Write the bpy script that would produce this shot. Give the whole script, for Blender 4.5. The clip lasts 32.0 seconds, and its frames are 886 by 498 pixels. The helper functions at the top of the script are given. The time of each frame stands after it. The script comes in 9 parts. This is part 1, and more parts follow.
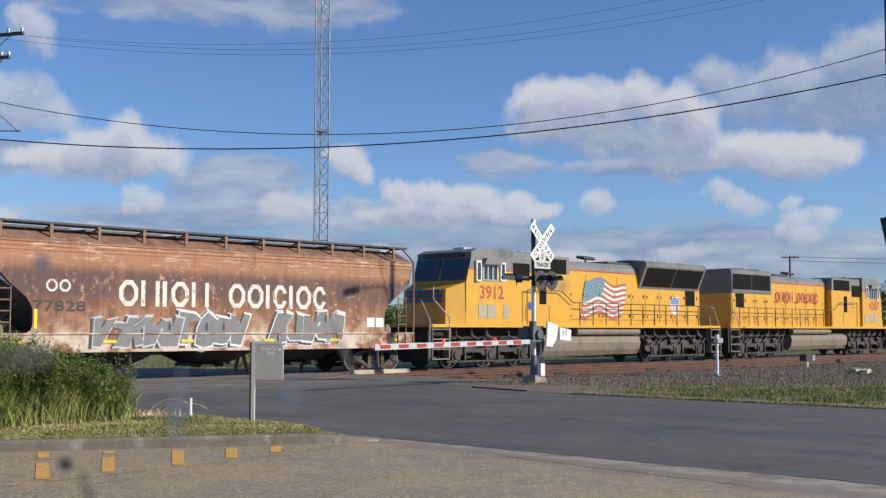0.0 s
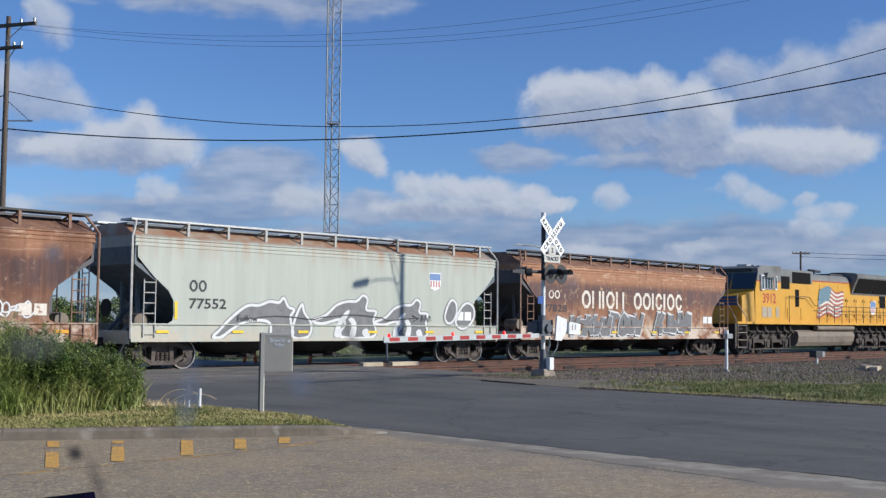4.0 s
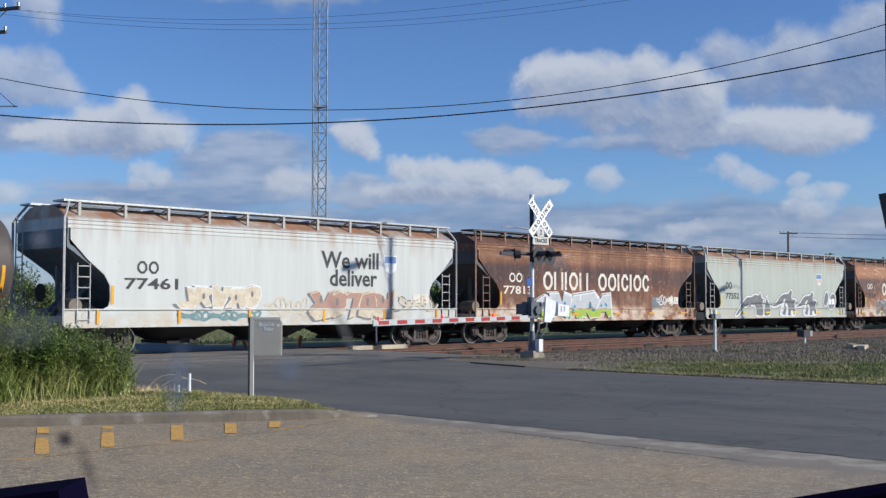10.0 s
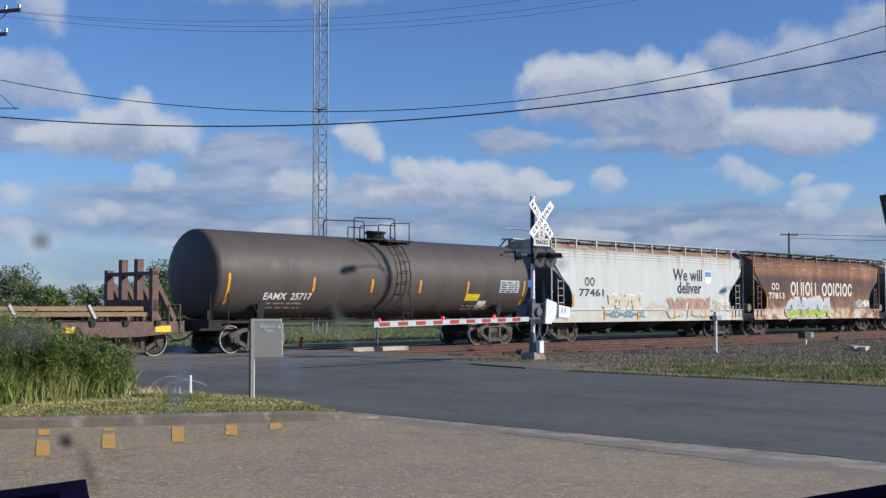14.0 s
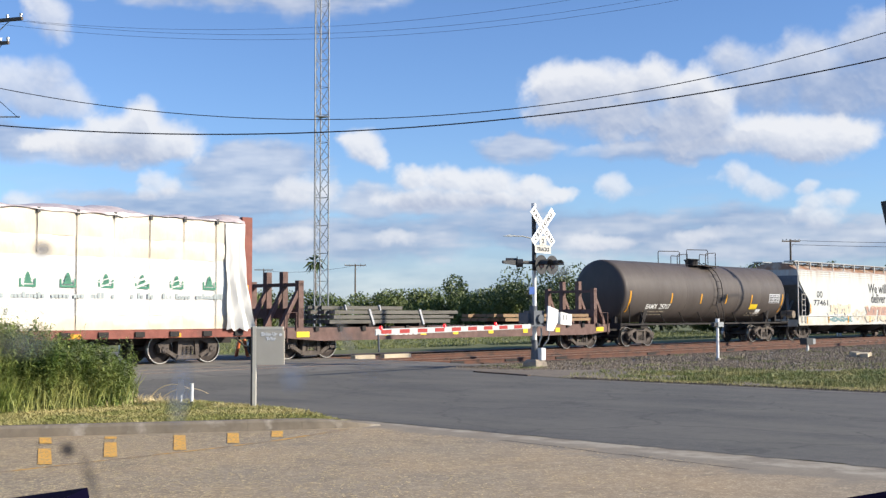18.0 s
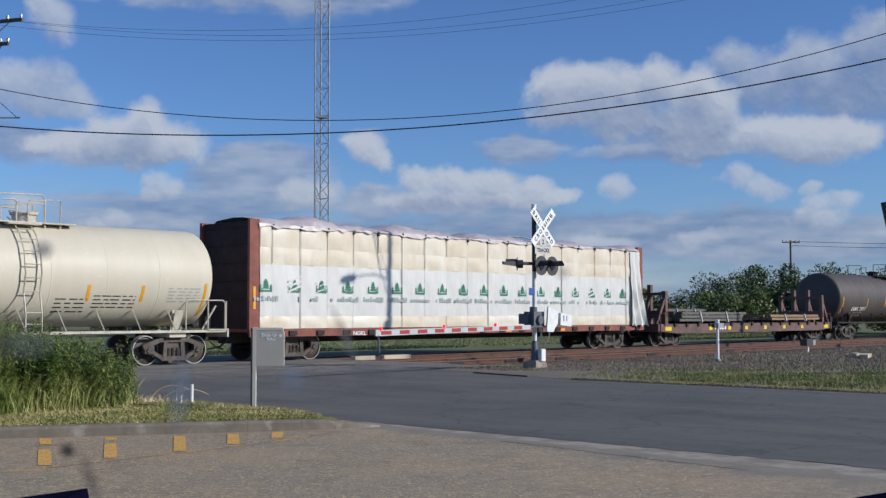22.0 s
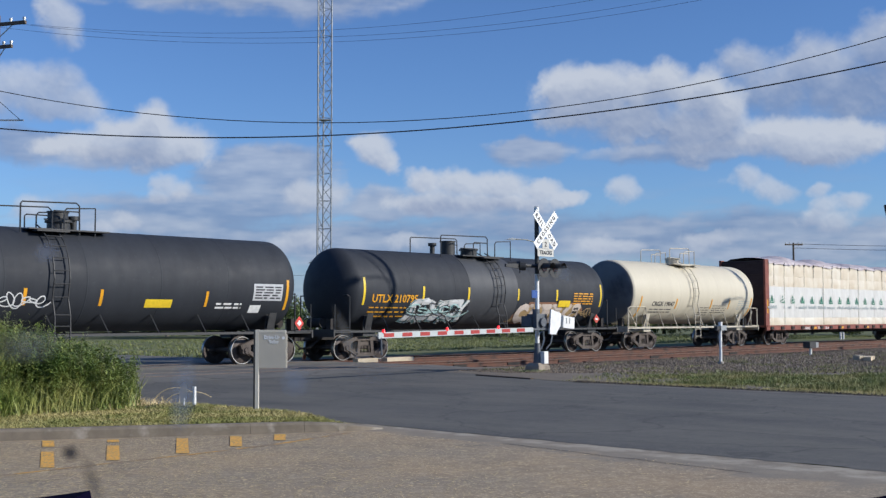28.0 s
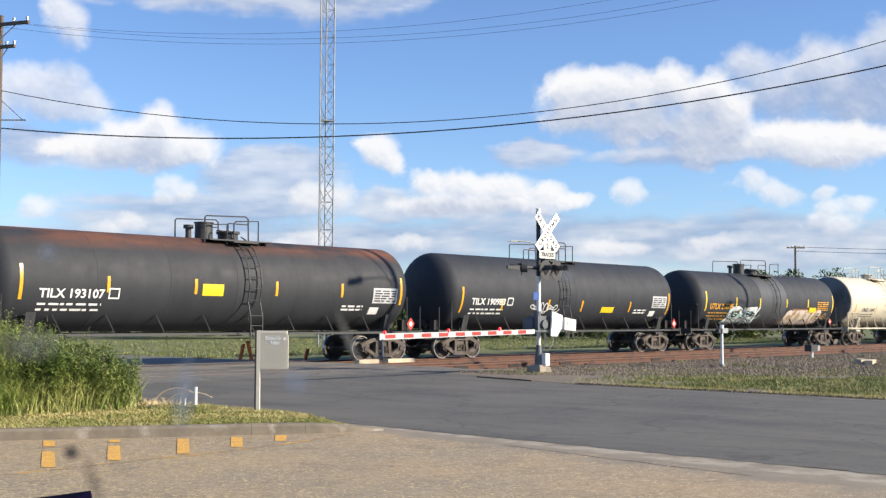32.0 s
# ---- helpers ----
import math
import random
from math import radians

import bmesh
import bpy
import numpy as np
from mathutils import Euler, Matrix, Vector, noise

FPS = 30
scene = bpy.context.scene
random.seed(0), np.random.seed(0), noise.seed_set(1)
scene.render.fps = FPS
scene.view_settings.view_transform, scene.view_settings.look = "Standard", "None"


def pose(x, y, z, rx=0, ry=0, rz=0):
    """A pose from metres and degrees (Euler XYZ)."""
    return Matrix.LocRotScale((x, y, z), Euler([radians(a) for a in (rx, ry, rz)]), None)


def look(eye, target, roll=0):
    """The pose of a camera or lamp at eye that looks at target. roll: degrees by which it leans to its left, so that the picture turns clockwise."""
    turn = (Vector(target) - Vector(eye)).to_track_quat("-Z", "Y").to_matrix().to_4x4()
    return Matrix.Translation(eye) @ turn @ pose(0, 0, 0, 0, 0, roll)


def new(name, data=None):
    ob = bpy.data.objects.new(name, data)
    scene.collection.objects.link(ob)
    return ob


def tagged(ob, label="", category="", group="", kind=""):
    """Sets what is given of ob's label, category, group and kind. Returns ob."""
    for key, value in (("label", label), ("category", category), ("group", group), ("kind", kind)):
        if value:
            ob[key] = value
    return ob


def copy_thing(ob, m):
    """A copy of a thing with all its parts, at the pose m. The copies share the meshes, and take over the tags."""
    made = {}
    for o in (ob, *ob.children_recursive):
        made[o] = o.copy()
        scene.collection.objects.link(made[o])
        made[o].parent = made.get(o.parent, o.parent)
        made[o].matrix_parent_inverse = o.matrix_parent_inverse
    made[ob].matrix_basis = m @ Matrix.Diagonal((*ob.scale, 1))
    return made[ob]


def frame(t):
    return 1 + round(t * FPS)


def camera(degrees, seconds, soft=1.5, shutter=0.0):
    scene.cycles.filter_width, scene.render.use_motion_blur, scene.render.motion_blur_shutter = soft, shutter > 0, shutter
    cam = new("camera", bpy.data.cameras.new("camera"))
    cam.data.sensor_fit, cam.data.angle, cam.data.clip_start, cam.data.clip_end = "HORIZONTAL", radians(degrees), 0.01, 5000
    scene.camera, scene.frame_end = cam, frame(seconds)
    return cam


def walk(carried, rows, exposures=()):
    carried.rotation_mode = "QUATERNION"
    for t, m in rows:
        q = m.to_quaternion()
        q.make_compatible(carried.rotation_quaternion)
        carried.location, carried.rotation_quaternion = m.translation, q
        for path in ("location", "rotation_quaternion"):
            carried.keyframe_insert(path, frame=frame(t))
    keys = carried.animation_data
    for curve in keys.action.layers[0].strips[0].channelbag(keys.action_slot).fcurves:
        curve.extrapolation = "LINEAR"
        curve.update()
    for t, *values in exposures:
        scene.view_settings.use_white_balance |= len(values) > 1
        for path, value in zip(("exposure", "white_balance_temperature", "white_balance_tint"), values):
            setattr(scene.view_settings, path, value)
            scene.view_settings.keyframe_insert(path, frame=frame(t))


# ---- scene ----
FOV = 42.136
cam = camera(FOV, 32.0, soft=1.35)
EYE = (0.0, 0.0, 1.546)
# seconds, tilt, turn, lean
walk(cam, [(t, pose(*EYE, 90 + tilt, 0, turn) @ pose(0, 0, 0, 0, 0, lean)) for t, tilt, turn, lean in (
    (0, 4.026, -0.126, 0.042), (0.5, 3.762, -0.212, 0.021), (1, 3.511, -0.109, 0.313), (1.5, 3.558, -0.117, 0.359),
    (2, 3.631, -0.08, 0.489), (2.5, 3.756, 0.07, 0.588), (3, 3.865, 0.118, 0.63), (3.5, 3.828, 0.384, 0.629),
    (5.5, 3.054, 0.027, 0.156), (6, 2.995, -0.05, 0.052), (6.5, 2.994, -0.264, 0.029), (7, 2.91, -0.414, 0.065),
    (7.5, 2.83, -0.334, 0.114), (8, 2.838, -0.258, 0.121), (8.5, 2.798, -0.172, 0.105), (9, 2.815, -0.171, 0.001),
    (9.5, 2.842, -0.151, 0.137), (10, 2.827, -0.209, 0.054), (10.5, 2.827, -0.253, 0.056), (11, 2.841, -0.21, 0.103),
    (11.5, 2.794, -0.163, 0.102), (12, 2.752, -0.108, 0.146), (12.5, 2.875, -0.123, 0.064), (13, 2.885, -0.109, 0.139),
    (13.5, 2.933, -0.128, 0.086), (14, 2.906, -0.17, 0.018), (14.5, 2.803, -0.136, 0.077), (16.5, 3.1, -0.049, 0.128),
    (17, 3.186, 0.092, 0.099), (17.5, 3.201, 0.042, -0.016), (18, 3.272, -0.098, -0.121), (18.5, 3.287, -0.128, -0.025),
    (19, 3.244, -0.128, -0.021), (19.5, 3.117, -0.189, -0.042), (20, 3.069, -0.313, -0.149), (20.5, 3.171, -0.307, -0.085),
    (21, 3.31, -0.217, -0.123), (21.5, 3.315, -0.177, -0.105), (22, 3.319, -0.097, -0.11), (22.5, 3.294, -0.052, -0.068),
    (23, 3.33, -0, -0.02), (23.5, 3.459, -0, -0.022), (24, 3.456, -0.041, -0.053), (24.5, 3.376, -0.04, -0.034),
    (25, 3.33, -0.042, -0.025), (25.5, 3.318, -0.042, 0.026), (27.5, 3.403, 0.005, 0.036), (28, 3.437, 0.036, -0.098),
    (28.5, 3.459, 0.001, -0.026), (29, 3.459, -0.043, -0.023), (29.5, 3.502, -0.043, -0.021), (30, 3.439, 0.093, 0.065),
    (30.5, 3.325, 0.217, 0.121), (31, 3.398, 0.152, 0.143), (31.5, 3.474, 0.061, 0.089), (32, 3.515, 0.121, 0.154))],
    exposures=[(t, e, k, 10) for t, e, k in ((0, 0.09, 6470), (1, 0.05, 6290), (2, -0.0, 6190), (3, -0.03, 6090), (6, -0.04, 6040), (9, -0.04, 6040), (13, -0.06, 6090), (14, -0.03, 6090), (14.6, 0.0, 6140), (16.2, 0.46, 6620), (17, 0.56, 6770), (18, 0.57, 6770), (20, 0.56, 6770), (20.6, 0.37, 6600), (21.2, 0.16, 6260), (22, -0.18, 5960), (23, -0.26, 5860), (25, -0.29, 5810), (28, 0.0, 6070), (29, 0.09, 6170), (30, 0.31, 6520), (31, 0.6, 6920), (32, 0.74, 7120))])

# ---- world, sun ----
HEADING = 46.627                       # the track's direction, degrees from +x
ALONG = Vector((math.cos(radians(HEADING)), math.sin(radians(HEADING)), 0))
ASIDE = Vector((math.sin(radians(HEADING)), -math.cos(radians(HEADING)), 0))   # from the track towards the eye
FOOT = Vector((-23.23, 21.947, 0))
RAIL = 0.03
SUN_UP, SUN_TURN = 25.0, 30.0
sun_flat = (ASIDE * math.cos(radians(SUN_TURN)) + ALONG * math.sin(radians(SUN_TURN)))
sun_dir = sun_flat * math.cos(radians(SUN_UP)) + Vector((0, 0, math.sin(radians(SUN_UP))))
world = bpy.data.worlds.new("world")
scene.world = world
world.use_nodes = True
sky = world.node_tree.nodes.new("ShaderNodeTexSky")
sky.sky_type, sky.sun_disc = "NISHITA", False
sky.sun_elevation, sky.sun_rotation = radians(SUN_UP), math.atan2(sun_flat.x, sun_flat.y)
sky.air_density, sky.dust_density, sky.ozone_density = 1.0, 0.08, 2.0
world.node_tree.nodes["Background"].inputs[1].default_value = 0.085
CLOUD_GLOW = 0.63
clear = world.node_tree.nodes.new("ShaderNodeMix")     # a clean, deep blue air
clear.data_type, clear.blend_type = "RGBA", "MULTIPLY"
clear.inputs[0].default_value, clear.inputs[7].default_value = 1.0, (0.765, 0.985, 1.385, 1)
world.node_tree.links.new(sky.outputs[0], clear.inputs[6])
world.node_tree.links.new(clear.outputs[2], world.node_tree.nodes["Background"].inputs[0])
sun = new("sun", bpy.data.lights.new("sun", "SUN"))
sun.data.energy, sun.data.angle, sun.data.color = 4.9, radians(0.53), (1.0, 0.92, 0.79)
sun.matrix_world = look(sun_dir * 50, (0, 0, 0))


# ---- materials ----
def node(nt, kind, **inputs):
    n = nt.nodes.new("ShaderNode" + kind)
    for k, v in inputs.items():
        n.inputs[int(k[1:]) if k[0] == "i" and k[1:].isdigit() else k.replace("_", " ")].default_value = v
    return n


def mixer(nt, fac, a, b, blend="MIX"):
    m = nt.nodes.new("ShaderNodeMix")
    m.data_type, m.blend_type = "RGBA", blend
    for sock, val in ((0, fac), (6, a), (7, b)):
        if isinstance(val, bpy.types.NodeSocket):
            nt.links.new(val, m.inputs[sock])
        else:
            m.inputs[sock].default_value = (*val, 1) if isinstance(val, tuple) and len(val) == 3 else val
    return m.outputs[2]


def ramp(nt, src, lo, hi, a=0.0, b=1.0):
    r = nt.nodes.new("ShaderNodeMapRange")
    nt.links.new(src, r.inputs[0])
    for i, v in enumerate((lo, hi, a, b)):
        r.inputs[i + 1].default_value = v
    return r.outputs[0]


def coords(nt, scale=(1, 1, 1)):
    c, m = nt.nodes.new("ShaderNodeTexCoord"), nt.nodes.new("ShaderNodeMapping")
    nt.links.new(c.outputs["Object"], m.inputs[0])
    m.inputs["Scale"].default_value = scale
    return m.outputs[0]


def noisy(nt, vec, scale, detail=5.0, rough=0.6):
    n = node(nt, "TexNoise", Scale=scale, Detail=detail, Roughness=rough)
    nt.links.new(vec, n.inputs["Vector"])
    return n.outputs[0]


def start(name, rough=0.6, metal=0.0):
    m = bpy.data.materials.new(name)
    m.use_nodes = True
    nt = m.node_tree
    b = nt.nodes["Principled BSDF"]
    b.inputs["Roughness"].default_value, b.inputs["Metallic"].default_value = rough, metal
    return m, nt, b


def bump(nt, b, src, strength, dist=0.02):
    k = node(nt, "Bump", Strength=strength, Distance=dist)
    nt.links.new(src, k.inputs["Height"])
    nt.links.new(k.outputs[0], b.inputs["Normal"])


def surf(name, c1, c2, scale=3.0, rough=0.6, metal=0.0, dirt=None, dirt_at=(0.55, 0.75), dirt_scale=0.7, relief=0.15, stretch=(1, 1, 1), vary=0.0):
    """Two tones by fine grain, and a larger stain of a third."""
    m, nt, b = start(name, rough, metal)
    v = coords(nt, stretch)
    g = noisy(nt, v, scale)
    col = mixer(nt, ramp(nt, g, 0.3, 0.7), c1, c2)
    if dirt:
        col = mixer(nt, ramp(nt, noisy(nt, v, dirt_scale, 6), *dirt_at), col, dirt)
    if vary:
        o = nt.nodes.new("ShaderNodeObjectInfo")
        col = mixer(nt, ramp(nt, o.outputs["Random"], 0, 1, 0, vary), col, tuple(x * 0.45 for x in c1))
    nt.links.new(col, b.inputs["Base Color"])
    nt.links.new(ramp(nt, g, 0.2, 0.8, max(0.02, rough - 0.12), min(1, rough + 0.12)), b.inputs["Roughness"])
    if relief:
        bump(nt, b, g, relief)
    return m


def plain(name, c, rough=0.5, metal=0.0, glow=0.0):
    m, nt, b = start(name, rough, metal)
    v = coords(nt)
    col = mixer(nt, ramp(nt, noisy(nt, v, 9.0), 0.35, 0.7), c, tuple(x * 0.82 for x in c))
    nt.links.new(col, b.inputs["Base Color"])
    if glow:
        b.inputs["Emission Color"].default_value, b.inputs["Emission Strength"].default_value = (*c, 1), glow
    return m


def height(nt):
    c, s = nt.nodes.new("ShaderNodeTexCoord"), nt.nodes.new("ShaderNodeSeparateXYZ")
    nt.links.new(c.outputs["Object"], s.inputs[0])
    return s.outputs[2]


def times(nt, a, b):
    k = nt.nodes.new("ShaderNodeMath")
    k.operation = "MULTIPLY"
    nt.links.new(a, k.inputs[0])
    if isinstance(b, float):
        k.inputs[1].default_value = b
    else:
        nt.links.new(b, k.inputs[1])
    return k.outputs[0]


def rusty_car(name="rusted_brown_paint", tone=1.0):
    """Mineral brown paint: bleached and rusted along the eave, grey-violet below it, streaked, pale at the sill."""
    m, nt, b = start(name, 0.8)
    v, streak, z = coords(nt), coords(nt, (2.6, 1, 0.22)), height(nt)
    side = coords(nt, (0.35, 1, 2.4))
    base = mixer(nt, ramp(nt, noisy(nt, streak, 1.3, 7), 0.34, 0.66), (0.155, 0.066, 0.042), (0.33, 0.155, 0.08))
    band = times(nt, ramp(nt, z, 2.2, 2.6), ramp(nt, z, 3.45, 3.1))
    base = mixer(nt, times(nt, band, ramp(nt, noisy(nt, streak, 0.7, 6), 0.28, 0.52)), base, (0.115, 0.068, 0.062))
    drip = times(nt, ramp(nt, z, 3.6, 2.2), ramp(nt, noisy(nt, coords(nt, (5.0, 1, 0.15)), 1.0, 5), 0.58, 0.7))
    base = mixer(nt, drip, base, (0.36, 0.19, 0.105))
    top = times(nt, ramp(nt, z, 3.2, 3.55), ramp(nt, noisy(nt, streak, 1.8, 6), 0.22, 0.5))
    base = mixer(nt, top, base, (0.37, 0.185, 0.10))
    flecks = times(nt, ramp(nt, z, 3.3, 3.6), ramp(nt, noisy(nt, side, 3.2, 7), 0.54, 0.64))
    base = mixer(nt, flecks, base, (0.56, 0.38, 0.26))
    roof = ramp(nt, z, 4.0, 4.08)
    base = mixer(nt, roof, base, mixer(nt, ramp(nt, noisy(nt, v, 2.2), 0.35, 0.65), (0.17, 0.088, 0.062), (0.30, 0.165, 0.105)))
    low = times(nt, ramp(nt, z, 2.25, 1.2), ramp(nt, noisy(nt, v, 1.3, 8), 0.44, 0.62))
    base = mixer(nt, low, base, (0.60, 0.46, 0.33))
    base = mixer(nt, times(nt, ramp(nt, noisy(nt, v, 5.0, 8), 0.56, 0.68), ramp(nt, noisy(nt, v, 0.8), 0.38, 0.6)), base, (0.50, 0.33, 0.21))
    if tone < 1:                               # an older, darker coat under the eave
        base = mixer(nt, times(nt, ramp(nt, z, 1.42, 1.6), ramp(nt, noisy(nt, coords(nt, (1.6, 1, 0.3)), 0.55, 6), 0.34, 0.56, 0, 1.0)), base, mixer(nt, 1.0, base, (tone, tone * 0.92, tone * 0.95), "MULTIPLY"))
    sill = times(nt, ramp(nt, z, 1.46, 1.40), ramp(nt, noisy(nt, v, 1.3, 8), 0.42, 0.58))
    base = mixer(nt, sill, base, (0.58, 0.49, 0.40))
    nt.links.new(base, b.inputs["Base Color"])
    bump(nt, b, noisy(nt, v, 30.0), 0.12)
    return m


def pale_car(name, c, rust=0.6):
    m, nt, b = start(name, 0.55)
    v, streak, z = coords(nt), coords(nt, (2.2, 1, 0.16)), height(nt)
    base = mixer(nt, ramp(nt, noisy(nt, streak, 1.4, 7), 0.3, 0.75), c, tuple(x * 0.83 for x in c))
    top = times(nt, ramp(nt, z, 3.25, 4.1), ramp(nt, noisy(nt, streak, 1.5, 7), 0.62 - 0.22 * rust, 0.74))
    base = mixer(nt, top, base, (0.36, 0.21, 0.12))
    roof = times(nt, ramp(nt, z, 4.04, 4.12), ramp(nt, noisy(nt, v, 1.2, 6), 0.46 - 0.22 * rust, 0.56))
    base = mixer(nt, roof, base, (0.33, 0.17, 0.10))
    low = times(nt, ramp(nt, z, 1.7, 1.0), ramp(nt, noisy(nt, v, 1.6, 7), 0.42, 0.62))
    base = mixer(nt, low, base, (0.49, 0.43, 0.335))
    spots = times(nt, ramp(nt, noisy(nt, v, 7.0, 8), 0.66, 0.72), ramp(nt, noisy(nt, v, 0.5), 0.5, 0.6))
    base = mixer(nt, spots, base, (0.36, 0.2, 0.1))
    nt.links.new(base, b.inputs["Base Color"])
    bump(nt, b, noisy(nt, v, 24.0), 0.06)
    return m


def tank_paint(name, c, tint, rust=0.0, rough=0.5):
    m, nt, b = start(name, rough)
    v, streak, z = coords(nt), coords(nt, (1.6, 1, 0.2)), height(nt)
    base = mixer(nt, ramp(nt, noisy(nt, streak, 0.9, 6), 0.3, 0.72), c, tint)
    if rust:
        r = times(nt, ramp(nt, z, 3.55, 3.9), ramp(nt, noisy(nt, coords(nt, (0.35, 1, 1.2)), 0.9, 6), 0.62 - 0.25 * rust, 0.72))
        base = mixer(nt, r, base, (0.19, 0.075, 0.04))
    base = mixer(nt, ramp(nt, noisy(nt, v, 8.0, 6), 0.6, 0.85, 0, 0.45), base, tuple(min(1, x * 1.5 + 0.02) for x in tint))
    nt.links.new(base, b.inputs["Base Color"])
    nt.links.new(ramp(nt, noisy(nt, v, 2.5), 0.2, 0.8, rough - 0.1, rough + 0.12), b.inputs["Roughness"])
    b.inputs["Specular IOR Level"].default_value = 0.3
    bump(nt, b, noisy(nt, coords(nt, (0.5, 1, 1)), 1.6), 0.12, 0.03)
    return m


def glassy(name, c=(0.02, 0.03, 0.045)):
    m, nt, b = start(name, 0.06)
    b.inputs["Base Color"].default_value = (*c, 1)
    b.inputs["Specular IOR Level"].default_value = 0.7
    return m


RUST_CAR = rusty_car()
DARK_RUST_CAR = rusty_car("dark_rusted_brown_paint", 0.55)
GREY_CAR = pale_car("pale_grey_green_paint", (0.43 * 1.05, 0.475 * 1.01, 0.44 * 0.95), 0.85)
WHITE_CAR = pale_car("off_white_paint", (0.565, 0.58, 0.55), 0.75)
# brown cars' ends: slate darkened to hold their shade, with brown stains
END_SHADED = surf("shaded_end_slate_paint", (0.1, 0.1, 0.108), (0.14, 0.13, 0.132), 4, 0.8, dirt=(0.11, 0.075, 0.062))
DARK = surf("underframe_dirt", (0.018, 0.016, 0.016), (0.04, 0.034, 0.031), 6, 0.9)
BOGIE = surf("bogie_dust", (0.07, 0.056, 0.048), (0.135, 0.112, 0.096), 6, 0.9, dirt=(0.035, 0.027, 0.024))
WHEEL = surf("wheel_steel", (0.045, 0.035, 0.032), (0.085, 0.066, 0.058), 9, 0.6, 0.2, dirt=(0.025, 0.02, 0.018))
TREAD = surf("bright_tread_steel", (0.34, 0.32, 0.30), (0.45, 0.43, 0.4), 12, 0.38, 1.0)
GRIME = surf("grimy_grey_steel", (0.18, 0.148, 0.115), (0.26, 0.215, 0.17), 3, 0.8, dirt=(0.1, 0.08, 0.065))
YELLOW_LOCO = surf("locomotive_yellow", (0.68, 0.36, 0.03), (0.60, 0.31, 0.028), 1.2, 0.42, dirt=(0.36, 0.21, 0.055), dirt_at=(0.62, 0.88), dirt_scale=1.1, relief=0.03)
WALK_RUST = surf("rusty_walkway_paint", (0.30, 0.18, 0.12), (0.2, 0.115, 0.08), 6, 0.8)
RAIL_GREY = surf("dull_pale_rail_paint", (0.5, 0.5, 0.47), (0.36, 0.34, 0.3), 6, 0.7)
LOCO_TRUCK = surf("grimy_dark_truck", (0.055, 0.046, 0.04), (0.095, 0.08, 0.067), 5, 0.9, dirt=(0.025, 0.021, 0.02))
SHIELD_BLUE = plain("faded_shield_blue", (0.16, 0.27, 0.5), 0.5)
SHIELD_RED = plain("faded_shield_red", (0.55, 0.2, 0.18), 0.5)
GREY_LOCO = surf("locomotive_grey", (0.20, 0.205, 0.195), (0.155, 0.158, 0.15), 2, 0.65, dirt=(0.1, 0.093, 0.08), relief=0.04)
BLACK = plain("black_paint", (0.02, 0.02, 0.022), 0.5)
SCREEN = surf("radiator_mesh", (0.010, 0.010, 0.010), (0.02, 0.019, 0.018), 40, 0.95)
SCREEN.node_tree.nodes["Principled BSDF"].inputs["Specular IOR Level"].default_value = 0.08
RED_PAINT = plain("signal_red_paint", (0.62, 0.045, 0.03), 0.45)
RED_LOCO = plain("lettering_red", (0.48, 0.06, 0.035), 0.5)
WHITE = plain("white_paint", (0.84, 0.84, 0.82), 0.5)
LETTER = surf("worn_lettering_white", (0.78, 0.74, 0.66), (0.62, 0.55, 0.45), 14, 0.7, dirt=(0.34, 0.19, 0.12), dirt_at=(0.58, 0.68), dirt_scale=5)
LETTER_DARK = plain("lettering_black", (0.035, 0.035, 0.04), 0.6)
AMBER = plain("amber_reflector", (0.80, 0.38, 0.02), 0.35)
YELLOW = plain("yellow_marker", (0.85, 0.60, 0.03), 0.4)
BLUE = plain("blue_paint", (0.03, 0.09, 0.32), 0.45)
FLAG_BLUE = plain("faded_blue", (0.13, 0.235, 0.29), 0.5)
FLAG_RED = plain("faded_flag_red", (0.42, 0.115, 0.075), 0.5)
FLAG_WHITE = plain("faded_flag_white", (0.72, 0.69, 0.6), 0.5)
SAND = plain("rail_handhold_tan", (0.42, 0.36, 0.27), 0.6)
GLASS = glassy("dark_glass")
TANK_BROWN = tank_paint("dark_brown_grey_tank_paint", (0.072, 0.06, 0.054), (0.1, 0.084, 0.075), 0, 0.55)
TANK_BLACK = tank_paint("faded_black_tank_paint", (0.023, 0.026, 0.033), (0.034, 0.038, 0.046), 0.0, 0.66)
TANK_RUSTY = tank_paint("faded_black_rust_topped_paint", (0.025, 0.028, 0.033), (0.037, 0.04, 0.046), 1.0, 0.66)
TANK_SHEEN = tank_paint("worn_grey_jacket_paint", (0.05, 0.053, 0.06), (0.075, 0.078, 0.085), 0.0, 0.5)
TANK_CREAM = tank_paint("cream_tank_paint", (0.60, 0.55, 0.43), (0.55, 0.50, 0.39), 0, 0.5)
# shade on the cream tank's rear end, put into a dark slate colour
TANK_END_SHADE = surf("shaded_slate_tank_end", (0.115, 0.118, 0.124), (0.15, 0.15, 0.152), 1.2, 0.6, dirt=(0.06, 0.06, 0.064), dirt_at=(0.5, 0.7))
CREAM = surf("cream_steel", (0.55, 0.5, 0.4), (0.42, 0.38, 0.3), 5, 0.6, dirt=(0.25, 0.2, 0.15))
BEAM_RED = surf("oxide_red_steel", (0.26, 0.075, 0.05), (0.18, 0.055, 0.04), 4, 0.7, dirt=(0.09, 0.05, 0.04))
# oxide red with the bulkheads' shade put into the colour; also on the web
BEAM_SHADED = surf("shaded_oxide_red", (0.034, 0.02, 0.022), (0.024, 0.015, 0.018), 3, 0.9)
